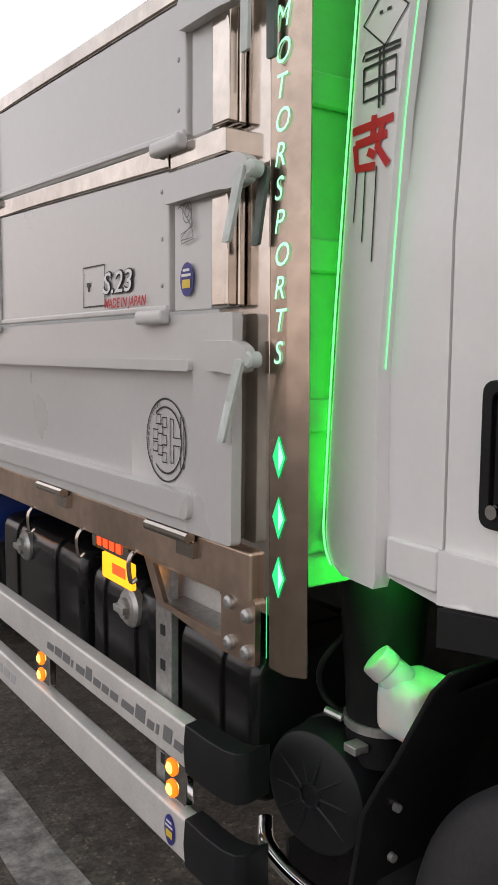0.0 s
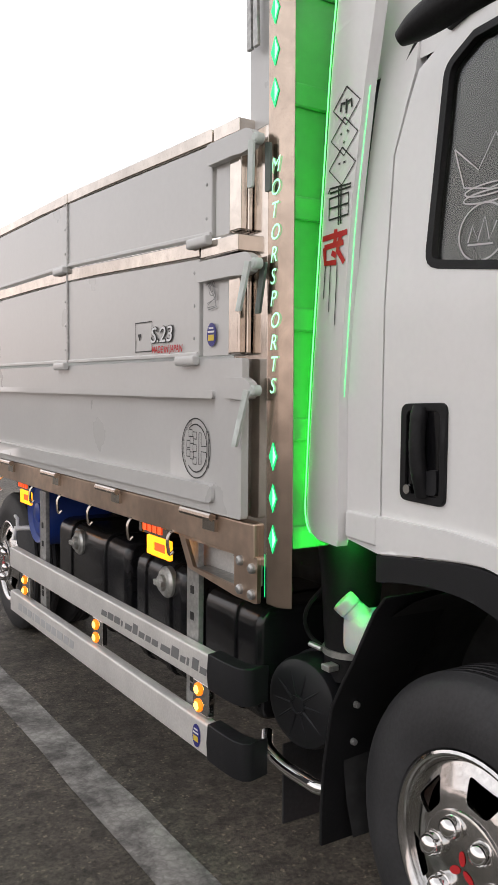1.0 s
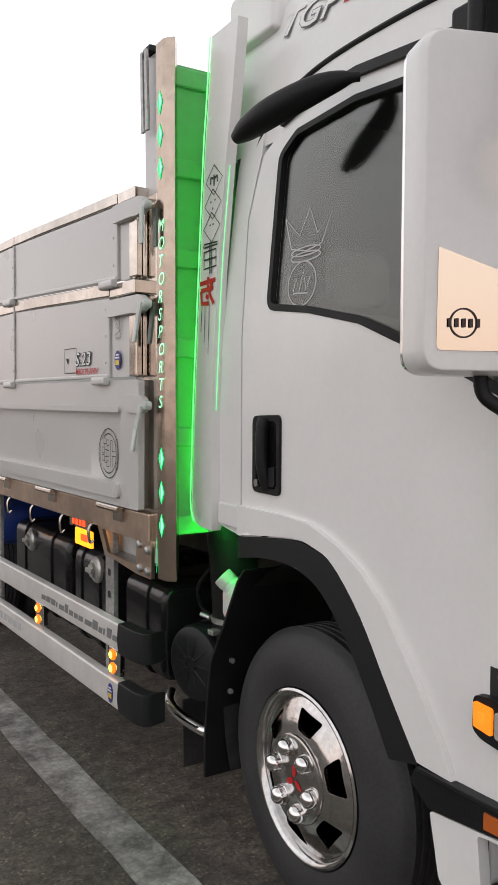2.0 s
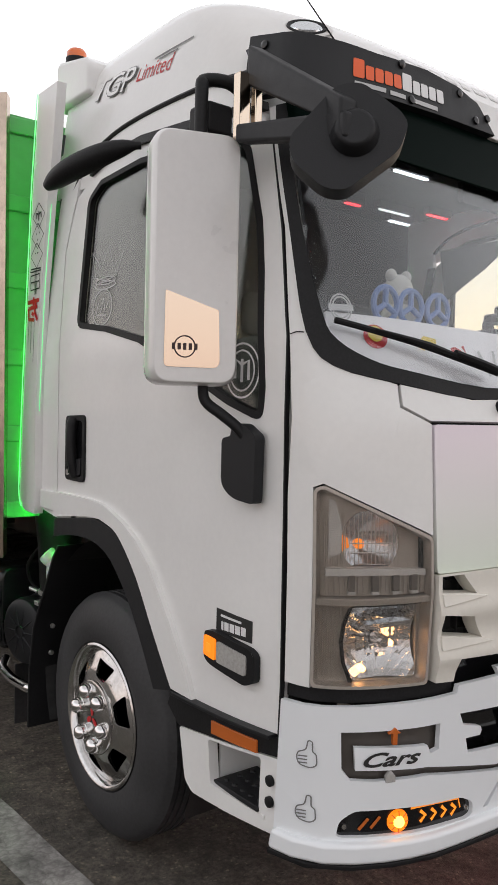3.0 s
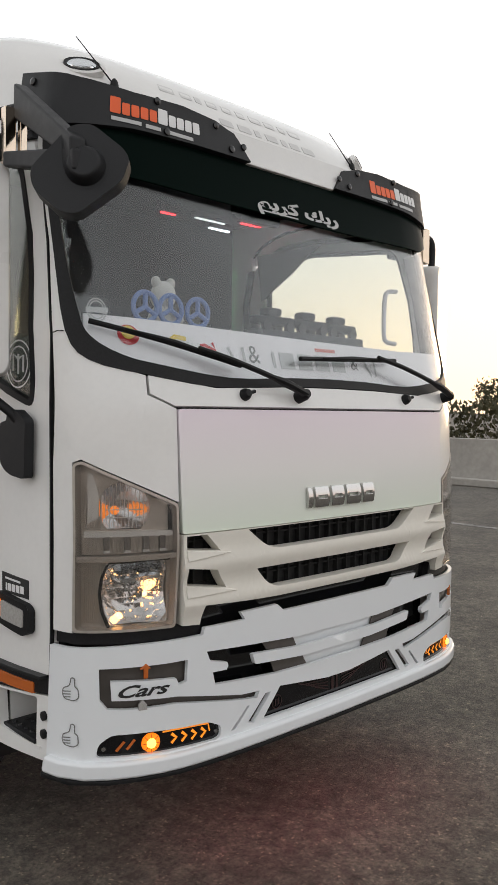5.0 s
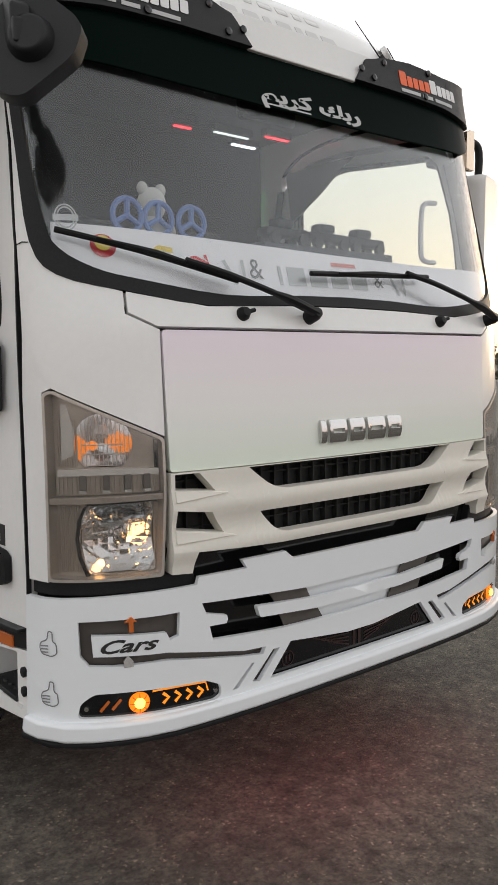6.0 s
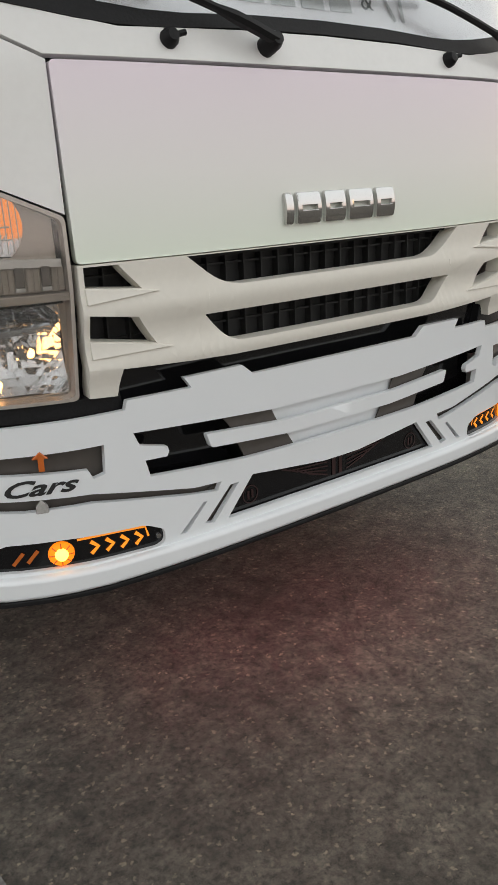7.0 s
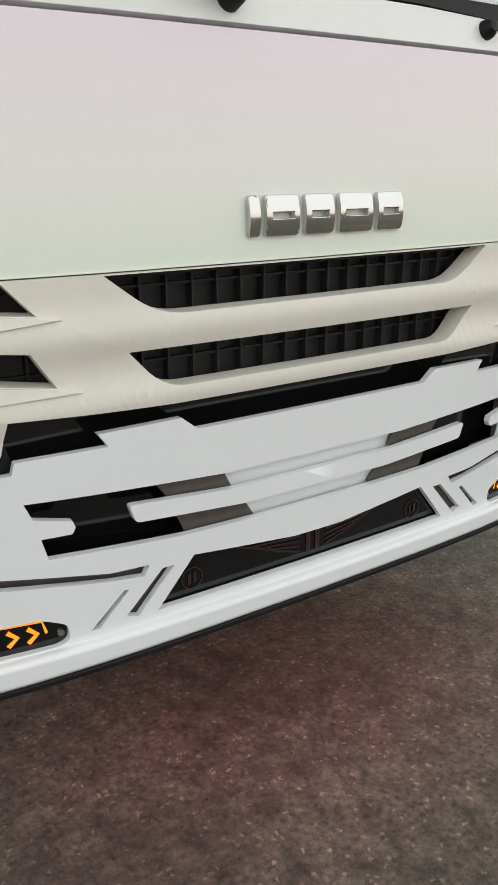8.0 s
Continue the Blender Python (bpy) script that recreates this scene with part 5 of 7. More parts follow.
def build_gates():
    for sign in (-1, 1):
        wall = wall_x(sign * 1.18, sign)
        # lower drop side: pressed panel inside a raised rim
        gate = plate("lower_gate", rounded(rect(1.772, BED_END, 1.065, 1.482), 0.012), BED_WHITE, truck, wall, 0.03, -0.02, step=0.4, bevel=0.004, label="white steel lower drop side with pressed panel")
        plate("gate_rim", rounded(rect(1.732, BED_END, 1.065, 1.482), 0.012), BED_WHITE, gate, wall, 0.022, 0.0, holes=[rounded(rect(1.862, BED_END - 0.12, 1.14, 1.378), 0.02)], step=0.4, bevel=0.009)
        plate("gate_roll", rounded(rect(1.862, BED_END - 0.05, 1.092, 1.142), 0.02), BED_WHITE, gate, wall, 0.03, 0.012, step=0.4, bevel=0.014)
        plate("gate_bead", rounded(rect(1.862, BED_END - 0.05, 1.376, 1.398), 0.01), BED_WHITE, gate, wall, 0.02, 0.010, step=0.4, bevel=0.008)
        # middle and upper drop sides, each in four lengths; they dip towards the post
        for name, z0, z1, cap, first, k0, k1 in (("middle_gate", 1.492, 1.795, 1.842, 1.949, 0.0, 0.038), ("upper_gate", 1.85, 2.082, 2.122, 1.885, 0.038, 0.030)):
            def dip(y, k):
                return k * min(0.0, y - 2.93)
            def band(a, b, lo, hi, kl, kh):
                return [(a, lo + dip(a, kl)), (a, hi + dip(a, kh)), (b, hi + dip(b, kh)), (b, lo + dip(b, kl))]
            cuts = [first, 2.93, 3.90, 4.9, BED_END]
            for a, b in zip(cuts, cuts[1:]):
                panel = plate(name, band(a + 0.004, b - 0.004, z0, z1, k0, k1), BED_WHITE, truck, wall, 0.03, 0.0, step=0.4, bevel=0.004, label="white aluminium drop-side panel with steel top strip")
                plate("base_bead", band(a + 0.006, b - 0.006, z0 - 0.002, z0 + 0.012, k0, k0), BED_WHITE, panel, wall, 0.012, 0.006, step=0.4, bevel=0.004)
                plate("top_strip", band(a + 0.004, b - 0.004, z1 + 0.002, cap, k1, k1), STEEL, panel, wall, 0.036, 0.004, step=0.4, bevel=0.006, label="polished steel top strip")
                zk = z0 + dip(a, k0)
                part("knuckle", slab(min(sign * 1.18, sign * 1.205), max(sign * 1.18, sign * 1.205), a - 0.004, a + 0.105, zk - 0.026, zk + 0.002, 0.010), BED_WHITE, panel, "white hinge knuckle", 0.006)
                for rivet in (0.05, 0.14, 0.23):
                    part("rivet", lathe([(0, 0.005), (sign * 0.002, 0.004), (sign * 0.003, 0.0001)], "X", 8, at=(sign * 1.18, a + 0.03, z0 + dip(a, k0) + rivet)), ZINC, panel)
            # recessed end piece: white panel, then a steel corner whose end shows its joint
            d0, d1 = dip(1.80, k0), dip(1.80, k1)
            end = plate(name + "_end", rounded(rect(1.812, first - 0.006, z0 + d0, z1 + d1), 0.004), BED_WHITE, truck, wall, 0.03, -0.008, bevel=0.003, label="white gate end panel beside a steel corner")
            xa, xb, xc = sign * 1.176, sign * 1.152, sign * 1.126
            part("steel_corner", box(min(xa, xb), max(xa, xb), 1.757, 1.81, z0 + d0, z1 + d1), STEEL, end, "polished steel corner piece", 0.006)
            part("steel_corner", box(min(sign * 1.149, xc), max(sign * 1.149, xc), 1.760, 1.81, z0 + d0, z1 + d1), STEEL, end, "polished steel corner piece", 0.006)
            plate("end_cap", rect(1.757, first - 0.004, z1 + 0.002 + d1, cap + d1), STEEL, end, wall, 0.054, 0.003, bevel=0.005)
        plate("hinge_rod", rounded(rect(2.924, 2.936, 1.50, 2.08), 0.003), ZINC, truck, wall, 0.012, 0.006, step=0.3, bevel=0.003)
        # latches with hanging levers; the upper two have a second, dark green bar behind
        for z, y1, outer, inner in ((2.012, 1.894, ((1.672, 2.005), (1.674, 1.893)), ((1.652, 2.0), (1.650, 1.884))), (1.712, 1.945, ((1.682, 1.716), (1.724, 1.598)), ((1.664, 1.715), (1.690, 1.592))), (1.40, 1.80, ((1.682, 1.398), (1.738, 1.255)), ((1.672, 1.385), (1.712, 1.258)))):
            latch = plate("gate_latch", rounded([(1.672, z - 0.020), (1.670, z + 0.018), (1.70, z + 0.032), (y1, z + 0.034), (y1, z - 0.022), (1.76, z - 0.022), (1.72, z - 0.026)], 0.012), BED_WHITE, truck, wall, 0.022, 0.016, bevel=0.005, label="white gate latch with a hanging lever")
            part("latch_pin", lathe([(0, 0.014), (sign * 0.020, 0.014), (sign * 0.024, 0.010), (sign * 0.024, 0.0001)], "X", 18, at=(sign * 1.172, 1.668, z)), LEVER, latch)
            for d, line, paint in ((0.022, outer, LEVER), (-0.014, inner, DARK_BAR)):
                if z < 1.5 and paint is DARK_BAR:
                    continue
                (ya, za), (yb, zb) = line
                lev = [(ya - 0.011, za), (ya + 0.011, za + 0.004), (yb + 0.0105, zb), (yb - 0.0105, zb)]
                plate("latch_bar", rounded(lev, 0.004), paint, latch, wall, 0.007, d, bevel=0.002, label="hanging latch bar")
        # floor edge in polished steel, hinges and rope hooks
        edge = plate("floor_edge", rect(1.70, BED_END, 0.968, 1.058), EDGE_STEEL, truck, wall_x(sign * 1.16, sign), 0.05, 0.0, step=0.5, bevel=0.006, label="polished steel floor edge strip")
        for y in (1.88, 2.50, 3.07, 3.65, 4.3, 5.0):
            bm = tube([(sign * 1.176, y, 1.052), (sign * 1.176, y + 0.17, 1.052)], 0.012, 10)
            box(min(sign * 1.16, sign * 1.172), max(sign * 1.16, sign * 1.172), y - 0.005, y + 0.06, 1.012, 1.045, bm)
            part("gate_hinge", bm, STEEL, edge, "steel drop-side hinge")
        for y in (2.14, 2.42, 2.76, 3.07, 3.4, 3.85, 4.4):
            hook = [(sign * 1.14, y, 0.975), (sign * 1.166, y, 0.968), (sign * 1.176, y, 0.945), (sign * 1.172, y - 0.004, 0.905), (sign * 1.160, y - 0.008, 0.912)]
            part("rope_hook", tube(curve_points(hook, 4), 0.0055, 8), STEEL, edge, "bent steel rope hook")
        # side plates at the front end with bolts
        plate("corner_bracket", rounded([(1.69, 0.85), (1.69, 0.972), (2.11, 0.972), (2.05, 0.878), (1.79, 0.85)], 0.008), EDGE_STEEL, truck, wall_x(sign * 1.155, sign), 0.012, 0.0, holes=[rounded([(1.80, 0.876), (1.80, 0.962), (2.07, 0.962), (2.02, 0.885)], 0.006)], bevel=0.003, label="polished steel corner bracket with bolts")
        lo, hi = sorted((sign * 1.068, sign * 1.078))
        part("bracket_back", box(lo, hi, 1.79, 2.10, 0.866, 0.972), ALU, truck, "pale metal plate behind the corner bracket", 0.002)
        for y, z in ((1.768, 0.952), (1.712, 0.940), (1.768, 0.875), (1.712, 0.872)):
            part("bracket_bolt", lathe([(0, 0.014), (sign * 0.008, 0.013), (sign * 0.012, 0.007), (sign * 0.012, 0.0001)], "X", 14, at=(sign * 1.155, y, z)), ZINC, truck, "domed steel bolt")
        part("chequer_shelf", box(min(sign * 1.079, sign * 1.15), max(sign * 1.079, sign * 1.15), 1.80, 2.06, 0.868, 0.876), ZINC, truck, "steel chequer plate shelf")
    part("bed_floor", box(-1.13, 1.13, 1.70, BED_END, 0.99, 1.05), ZINC, truck, "steel bed floor")
    for k in range(12):
        part("cross_beam", box(-0.9, 0.9, 1.75 + 0.375 * k, 1.98 + 0.375 * k, 0.90, 0.99), VOID, truck)
    part("tail_gate", box(-1.15, 1.15, BED_END, BED_END + 0.04, 1.06, 2.1), BED_WHITE, truck, "white tail gate", 0.005)


def build_post():
    for sign in (-1, 1):
        bm = bmesh.new()
        plan = [(1.09, 1.668), (1.1445, 1.668), (1.1445, 1.620), (1.141, 1.610), (1.12, 1.586), (1.09, 1.63)]
        rows = [[bm.verts.new((sign * x, y, z)) for x, y in plan] for z in (0.858, 1.4, 2.0, 2.50)]
        for p, q in zip(rows, rows[1:]):
            for i in range(len(plan)):
                j = (i + 1) % len(plan)
                bm.faces.new((p[i], p[j], q[j], q[i]))
        bm.faces.new(rows[0]), bm.faces.new(rows[-1])
        post = part("front_post", bm, POST_STEEL, truck, "tall polished steel bed post with green lettering", 0.003)
        face = wall_x(sign * 1.1445, sign)
        part("post_sheet", box(min(sign * 1.10, sign * 1.141), max(sign * 1.10, sign * 1.132), 1.673, 1.84, 0.95, 2.055), STEEL, post, "polished steel sheet behind the post", 0.002)
        u = 1.636
        for k, z in enumerate((1.235, 1.131, 1.028, 2.315, 2.217, 2.119)):
            d = [(u - 0.018, z), (u, z + 0.036), (u + 0.018, z), (u, z - 0.036)]
            gem = plate("diamond_light", d, GREEN_DIAMOND, post, face, 0.001, 0.0025, bevel=0, label="green-lit diamond")
            # the diamond's highlight, put in as a paler glowing triangle
            plate("diamond_highlight", [(u - 0.015, z), (u - 0.002, z + 0.027), (u - 0.002, z - 0.022)], GREEN_LETTER, gem, face, 0.001, 0.004, bevel=0)
        for k, ch in enumerate("MOTORSPORTS"):
            lettering("letter", ch, face, u + 0.017 * (1 if sign < 0 else -1), 1.927 - 0.0535 * k, 0.039, post, GREEN_LETTER, flip=-1 if sign < 0 else 1, shear=0.25, stretch=0.95, d=0.003, label="green-lit letter")
        for k in range(2):
            plate("stay_strap", [(1.725 - 0.03 * k, 2.25), (1.735 - 0.03 * k, 2.50), (1.75 - 0.03 * k, 2.50), (1.745 - 0.03 * k, 2.25)], ZINC, post, face, 0.01, 0.016, bevel=0.002)
        part("led_strip", tube([(sign * 1.1465, 1.671, 0.875), (sign * 1.1465, 1.671, 0.985)], 0.0009, 6), GREEN_DIAMOND, post, "thin glowing green light strip")
        part("post_cap", box(min(sign * 1.08, sign * 1.15), max(sign * 1.08, sign * 1.15), 1.70, 1.75, 2.492, 2.515), BLACK, post, bevel=0.005)
        plate("post_panel", rect(1.673, 1.775, 2.06, 2.49), BED_WHITE, post, wall_x(sign * 1.132, sign), 0.03, bevel=0.003)
    # headboard behind the cab, lit by the strips; their green is painted in too
    head = part("headboard", box(-1.09, 1.09, 1.672, 1.70, 0.99, 2.46), GREEN_WASH, truck, "bed headboard with its green light wash put into the colour", 0.004)
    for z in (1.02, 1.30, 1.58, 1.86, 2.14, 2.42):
        part("headboard_rib", box(-1.085, 1.085, 1.660, 1.673, z - 0.03, z + 0.03), GREEN_WASH, head, bevel=0.008)


# ---- under the bed ----
TANK = material("black_tank_plastic", (0.014, 0.014, 0.016), 0.22, grain=0.1, size=40, stain=0.2)
BLUE = material("blue_drum_plastic", (0.015, 0.05, 0.28), 0.35, grain=0.1, size=30)
CAP = material("pale_metal_cap", (0.55, 0.55, 0.53), 0.35, metal=0.7, grain=0.2, size=90)
JUG = material("translucent_white_jug", (0.78, 0.80, 0.76), 0.4, grain=0.04, size=40)
JUG.node_tree.nodes["Principled BSDF"].inputs["Subsurface Weight"].default_value = 0.5
JUG.node_tree.nodes["Principled BSDF"].inputs["Subsurface Scale"].default_value = 0.06
# reflector plate and red print: brightness added as emission
AMBER_PLATE = glow("amber_plate_added_glow", (1.0, 0.38, 0.01), 1.5)
RED_PRINT = glow("red_print_added_glow", (1.0, 0.10, 0.02), 0.8)


def slab(x0, x1, y0, y1, z0, z1, r, bm=None):
    """A block with its long edges rounded in the x-z plane."""
    bm = bm or bmesh.new()
    pts = rounded([(x0, z0), (x1, z0), (x1, z1), (x0, z1)], r, 5)
    rows = [[bm.verts.new((x, y, z)) for x, z in pts] for y in (y0, y1)]
    n = len(pts)
    for i in range(n):
        bm.faces.new((rows[0][i], rows[0][(i + 1) % n], rows[1][(i + 1) % n], rows[1][i]))
    bm.faces.new(rows[0]), bm.faces.new(rows[1])
    return bm


def build_guards():
    for sign in (-1, 1):
        guard = new("side_guard")
        guard.parent = truck
        tagged(guard, "pale aluminium side guard of two rails with amber lamps")
        xo, xi = sign * 1.165, sign * 1.125
        for z0, z1 in ((0.562, 0.655), (0.357, 0.452)):
            part("rail", slab(min(xo, xi), max(xo, xi), 1.905, 3.72, z0, z1, 0.008), ALU, guard, "brushed aluminium rail", 0.003)
            # rubber end that bends inwards
            bm = bmesh.new()
            rows = []
            for y, x in ((1.912, 1.168), (1.83, 1.168), (1.78, 1.164), (1.752, 1.153), (1.742, 1.135), (1.742, 1.12)):
                rows.append([bm.verts.new((sign * x, y, z0 - 0.004)), bm.verts.new((sign * (x + 0.004), y, (z0 + z1) / 2)), bm.verts.new((sign * x, y, z1 + 0.006)), bm.verts.new((sign * (x - 0.05), y + 0.01, z1 + 0.006)), bm.verts.new((sign * (x - 0.05), y + 0.01, z0 - 0.004))])
            for p, q in zip(rows, rows[1:]):
                for i in range(5):
                    bm.faces.new((p[i], p[(i + 1) % 5], q[(i + 1) % 5], q[i]))
            bm.faces.new(rows[0]), bm.faces.new(rows[-1])
            part("rubber_end", bm, TEXTURED, guard, "dark grey moulded rubber rail end", 0.010, 50, 3)
        for y in (2.085, 3.40):
            up = part("guard_bracket", box(min(sign * 1.10, sign * 1.12), max(sign * 1.10, sign * 1.12), y - 0.035, y + 0.035, 0.36, 0.95), ZINC, guard, "slotted galvanised bracket", 0.003)
            for z in (0.5, 0.53, 0.72, 0.80):
                part("bracket_slot", box(min(sign * 1.1195, sign * 1.1215), max(sign * 1.1195, sign * 1.1215), y - 0.01, y + 0.01, z - 0.012, z + 0.012), VOID, up)
        for y in (1.985, 2.74, 3.55):
            lamp = part("guard_lamp", box(min(sign * 1.125, sign * 1.15), max(sign * 1.125, sign * 1.15), y - 0.045, y + 0.045, 0.458, 0.555), CHROME, guard, "small marker lamp with two lit amber lenses", 0.006)
            for z in (0.482, 0.530):
                part("amber_lens", lathe([(0, 0.020), (sign * 0.005, 0.019), (sign * 0.008, 0.013), (sign * 0.008, 0.0001)], "X", 16, at=(sign * 1.15, y + 0.008, z)), FOG_RIM, lamp, "lit amber lens")
                part("lens_core", lathe([(0.008 * sign, 0.013), (sign * 0.011, 0.010), (sign * 0.012, 0.0001)], "X", 14, at=(sign * 1.15, y + 0.008, z)), FOG_CORE, lamp, "bright yellow core")
    face = wall_x(-1.165)
    guard = [o for o in truck.children if o.name == "side_guard"][0]
    # unreadable script on the rails becomes bars
    bm = bmesh.new()
    u = 2.66
    rng = random.Random(8)
    for w in (0.045, 0.045, 0.045, 0.012, 0.0, 0.05, 0.035, 0.04, 0.035, 0.04, 0.0, 0.06, 0.045, 0.03, 0.012, 0.0, 0.035, 0.035, 0.06):
        if w:
            h = rng.choice((0.020, 0.024, 0.034))
            plate_mesh([(u, 0.592), (u - 0.006, 0.592 + h), (u - w - 0.006, 0.592 + h), (u - w, 0.592)], (), face, 0.001, 0.0015, bm=bm)
        u -= w + 0.010
    part("rail_print", bm, GREY_INK, guard)
    bm = bmesh.new()
    u = 3.6
    for w in (0.05, 0.05, 0.05, 0.02, 0.06, 0.05, 0.05, 0.05, 0.06, 0.05, 0.04):
        plate_mesh([(u, 0.388), (u - 0.006, 0.42), (u - w - 0.006, 0.42), (u - w, 0.388)], (), face, 0.001, 0.0015, bm=bm)
        u -= w + 0.014
    part("rail_print", bm, SILVER_INK, guard)
    round_sticker(guard, face, 1.975, 0.402, 0.022, 0.034)


def round_sticker(parent, place, u, v, ru, rv):
    disc = plate("round_sticker", ring_line(u, v, ru, rv, 24)[:-1], BLUE_INK, parent, place, 0.001, 0.0025, bevel=0, label="round dark blue sticker with pale bars")
    bm = strokes([[(u - ru * 0.5, v + rv * 0.55), (u + ru * 0.5, v + rv * 0.55)], [(u - ru * 0.7, v + rv * 0.25), (u + ru * 0.7, v + rv * 0.25)]], rv * 0.16, place, 0.004)
    part("sticker_bar", bm, WHITE_INK, disc)
    bm = strokes([[(u - ru * 0.62, v - rv * 0.25), (u + ru * 0.62, v - rv * 0.25)]], rv * 0.5, place, 0.004)
    part("sticker_bar", bm, YELLOW_INK, disc)


def build_under():
    for y0, y1, z0, z1, cap in ((2.38, 2.80, 0.40, 0.80, (2.50, 0.765)), (2.88, 3.72, 0.40, 0.81, (3.40, 0.765))):
        tank = part("fuel_tank", slab(-1.02, -0.60, y0, y1, z0, z1, 0.07), TANK, truck, "glossy black fuel tank with strap", 0.03, 50, 3)
        for f in (0.28, 0.78):
            y = y0 + (y1 - y0) * f
            part("tank_strap", slab(-1.028, -0.6, y - 0.022, y + 0.022, z0 - 0.006, z1 + 0.008, 0.075), TANK, tank, "black tank strap", 0.004)
        part("filler_cap", lathe([(0, 0.055), (-0.02, 0.055), (-0.03, 0.046), (-0.032, 0.030), (-0.044, 0.028), (-0.046, 0.0001)], "X", 28, at=(-1.01, cap[0], cap[1] - 0.03)), CAP, tank, "pale ridged filler cap")
        part("cap_grip", box(-1.066, -1.05, cap[0] - 0.032, cap[0] + 0.032, cap[1] - 0.04, cap[1] - 0.02), CAP, tank, bevel=0.003)
    box2 = part("battery_box", slab(-1.0, -0.6, 1.93, 2.28, 0.42, 0.76, 0.06), TANK, truck, "glossy black plastic battery box", 0.025, 50, 3)
    part("box_band", slab(-1.008, -0.6, 2.06, 2.09, 0.415, 0.765, 0.062), TANK, box2, bevel=0.004)
    drum = part("water_drum", lathe([(0.02, 0.0001), (0.02, 0.13), (0.0, 0.155), (0.05, 0.168), (0.33, 0.168), (0.35, 0.15), (0.35, 0.0001)], "X", 36, at=(-1.05, 3.98, 0.80)), BLUE, truck, "blue plastic water drum with a white tap", 0.004)
    part("drum_knob", lathe([(0, 0.05), (-0.02, 0.05), (-0.03, 0.03), (-0.03, 0.0001)], "X", 20, at=(-1.03, 3.96, 0.80)), BLUE, drum)
    part("water_tap", tube([(-1.03, 4.12, 0.70), (-1.11, 4.14, 0.70), (-1.12, 4.14, 0.64)], 0.014, 10), WHITE, drum, "white plastic tap")
    part("tap_lever", tube([(-1.10, 4.14, 0.70), (-1.10, 4.14, 0.75), (-1.10, 4.18, 0.76)], 0.009, 8), WHITE, drum)
    # amber plates hung from the floor edge; no lamps, their shine is emission
    face = wall_x(-1.178)
    for y in (2.25, 3.72):
        tag = plate("amber_plate", rounded(rect(y - 0.09, y + 0.08, 0.882, 0.943), 0.006), AMBER_PLATE, truck, face, 0.01, 0.0, holes=[rounded(rect(y - 0.055, y + 0.03, 0.898, 0.926), 0.003)], bevel=0.002, label="amber rectangular reflector plate, its brightness added as glow")
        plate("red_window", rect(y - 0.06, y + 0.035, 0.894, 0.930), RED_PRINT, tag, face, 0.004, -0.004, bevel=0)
        strip = plate("name_strip", rounded(rect(y - 0.065, y + 0.145, 0.945, 0.988), 0.004), STEEL, tag, face, 0.008, -0.002, bevel=0.002, label="steel strip with red bars")
        bm = bmesh.new()
        for k in range(4):
            plate_mesh(rect(y - 0.03 + 0.038 * k, y - 0.004 + 0.038 * k, 0.954, 0.979), (), face, 0.001, 0.001, bm=bm)
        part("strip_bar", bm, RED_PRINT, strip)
    # air cleaner between cab and bed
    c = Vector((-0.99, 1.745, 0.54))
    turn = Matrix.Rotation(radians(12), 3, "Z")
    cleaner = part("air_cleaner", lathe([(0.0, 0.0001), (0.0, 0.10), (0.012, 0.122), (0.03, 0.128), (0.09, 0.128), (0.095, 0.134), (0.11, 0.134), (0.115, 0.126), (0.30, 0.12), (0.32, 0.0001)], "X", 40, at=c, turn=turn), TEXTURED, truck, "black ribbed round air cleaner", 0.002, 35)
    bm = bmesh.new()
    for k in range(10):
        a = math.tau * k / 10
        tube([c + turn @ Vector((-0.002, 0.02 * math.cos(a), 0.02 * math.sin(a))), c + turn @ Vector((0.004, 0.102 * math.cos(a), 0.102 * math.sin(a)))], 0.004, 6, bm)
    tube([c + turn @ Vector((-0.002, 0.024 * math.cos(math.tau * k / 20), 0.024 * math.sin(math.tau * k / 20))) for k in range(21)], 0.004, 6, bm)
    part("cover_rib", bm, TEXTURED, cleaner)
    part("cover_clip", box(-0.965, -0.93, 1.64, 1.675, 0.655, 0.672), CAP, cleaner, "bright spring clip", 0.003)
    duct = part("intake_duct", lathe([(0.62, 0.075), (0.70, 0.072), (0.88, 0.082), (1.05, 0.10), (1.2, 0.11)], "Z", 28, at=(-0.86, 1.68, 0)), BLACK, truck, "black flared intake duct")
    part("hose_clamp", lathe([(0.685, 0.078), (0.702, 0.078)], "Z", 28, at=(-0.86, 1.68, 0)), CAP, duct, "bright hose clamp")
    part("clamp_screw", tube([(-0.93, 1.72, 0.694), (-0.945, 1.755, 0.702)], 0.008, 8), CAP, duct)
    # washer jug
    jug = part("washer_jug", slab(-0.955, -0.83, 1.497, 1.605, 0.715, 0.83, 0.035), JUG, truck, "translucent white washer jug with round cap", 0.02, 50, 3)
    part("jug_neck", tube([(-0.915, 1.57, 0.81), (-0.935, 1.592, 0.84)], [0.036, 0.030], 16), JUG, jug, bevel=0.004)
    part("jug_cap", tube([(-0.932, 1.588, 0.834), (-0.95, 1.605, 0.858)], 0.033, 18), JUG, jug, "white round screw cap", 0.006)
    # mudguard behind the front wheel
    bm = bmesh.new()
    rows = []
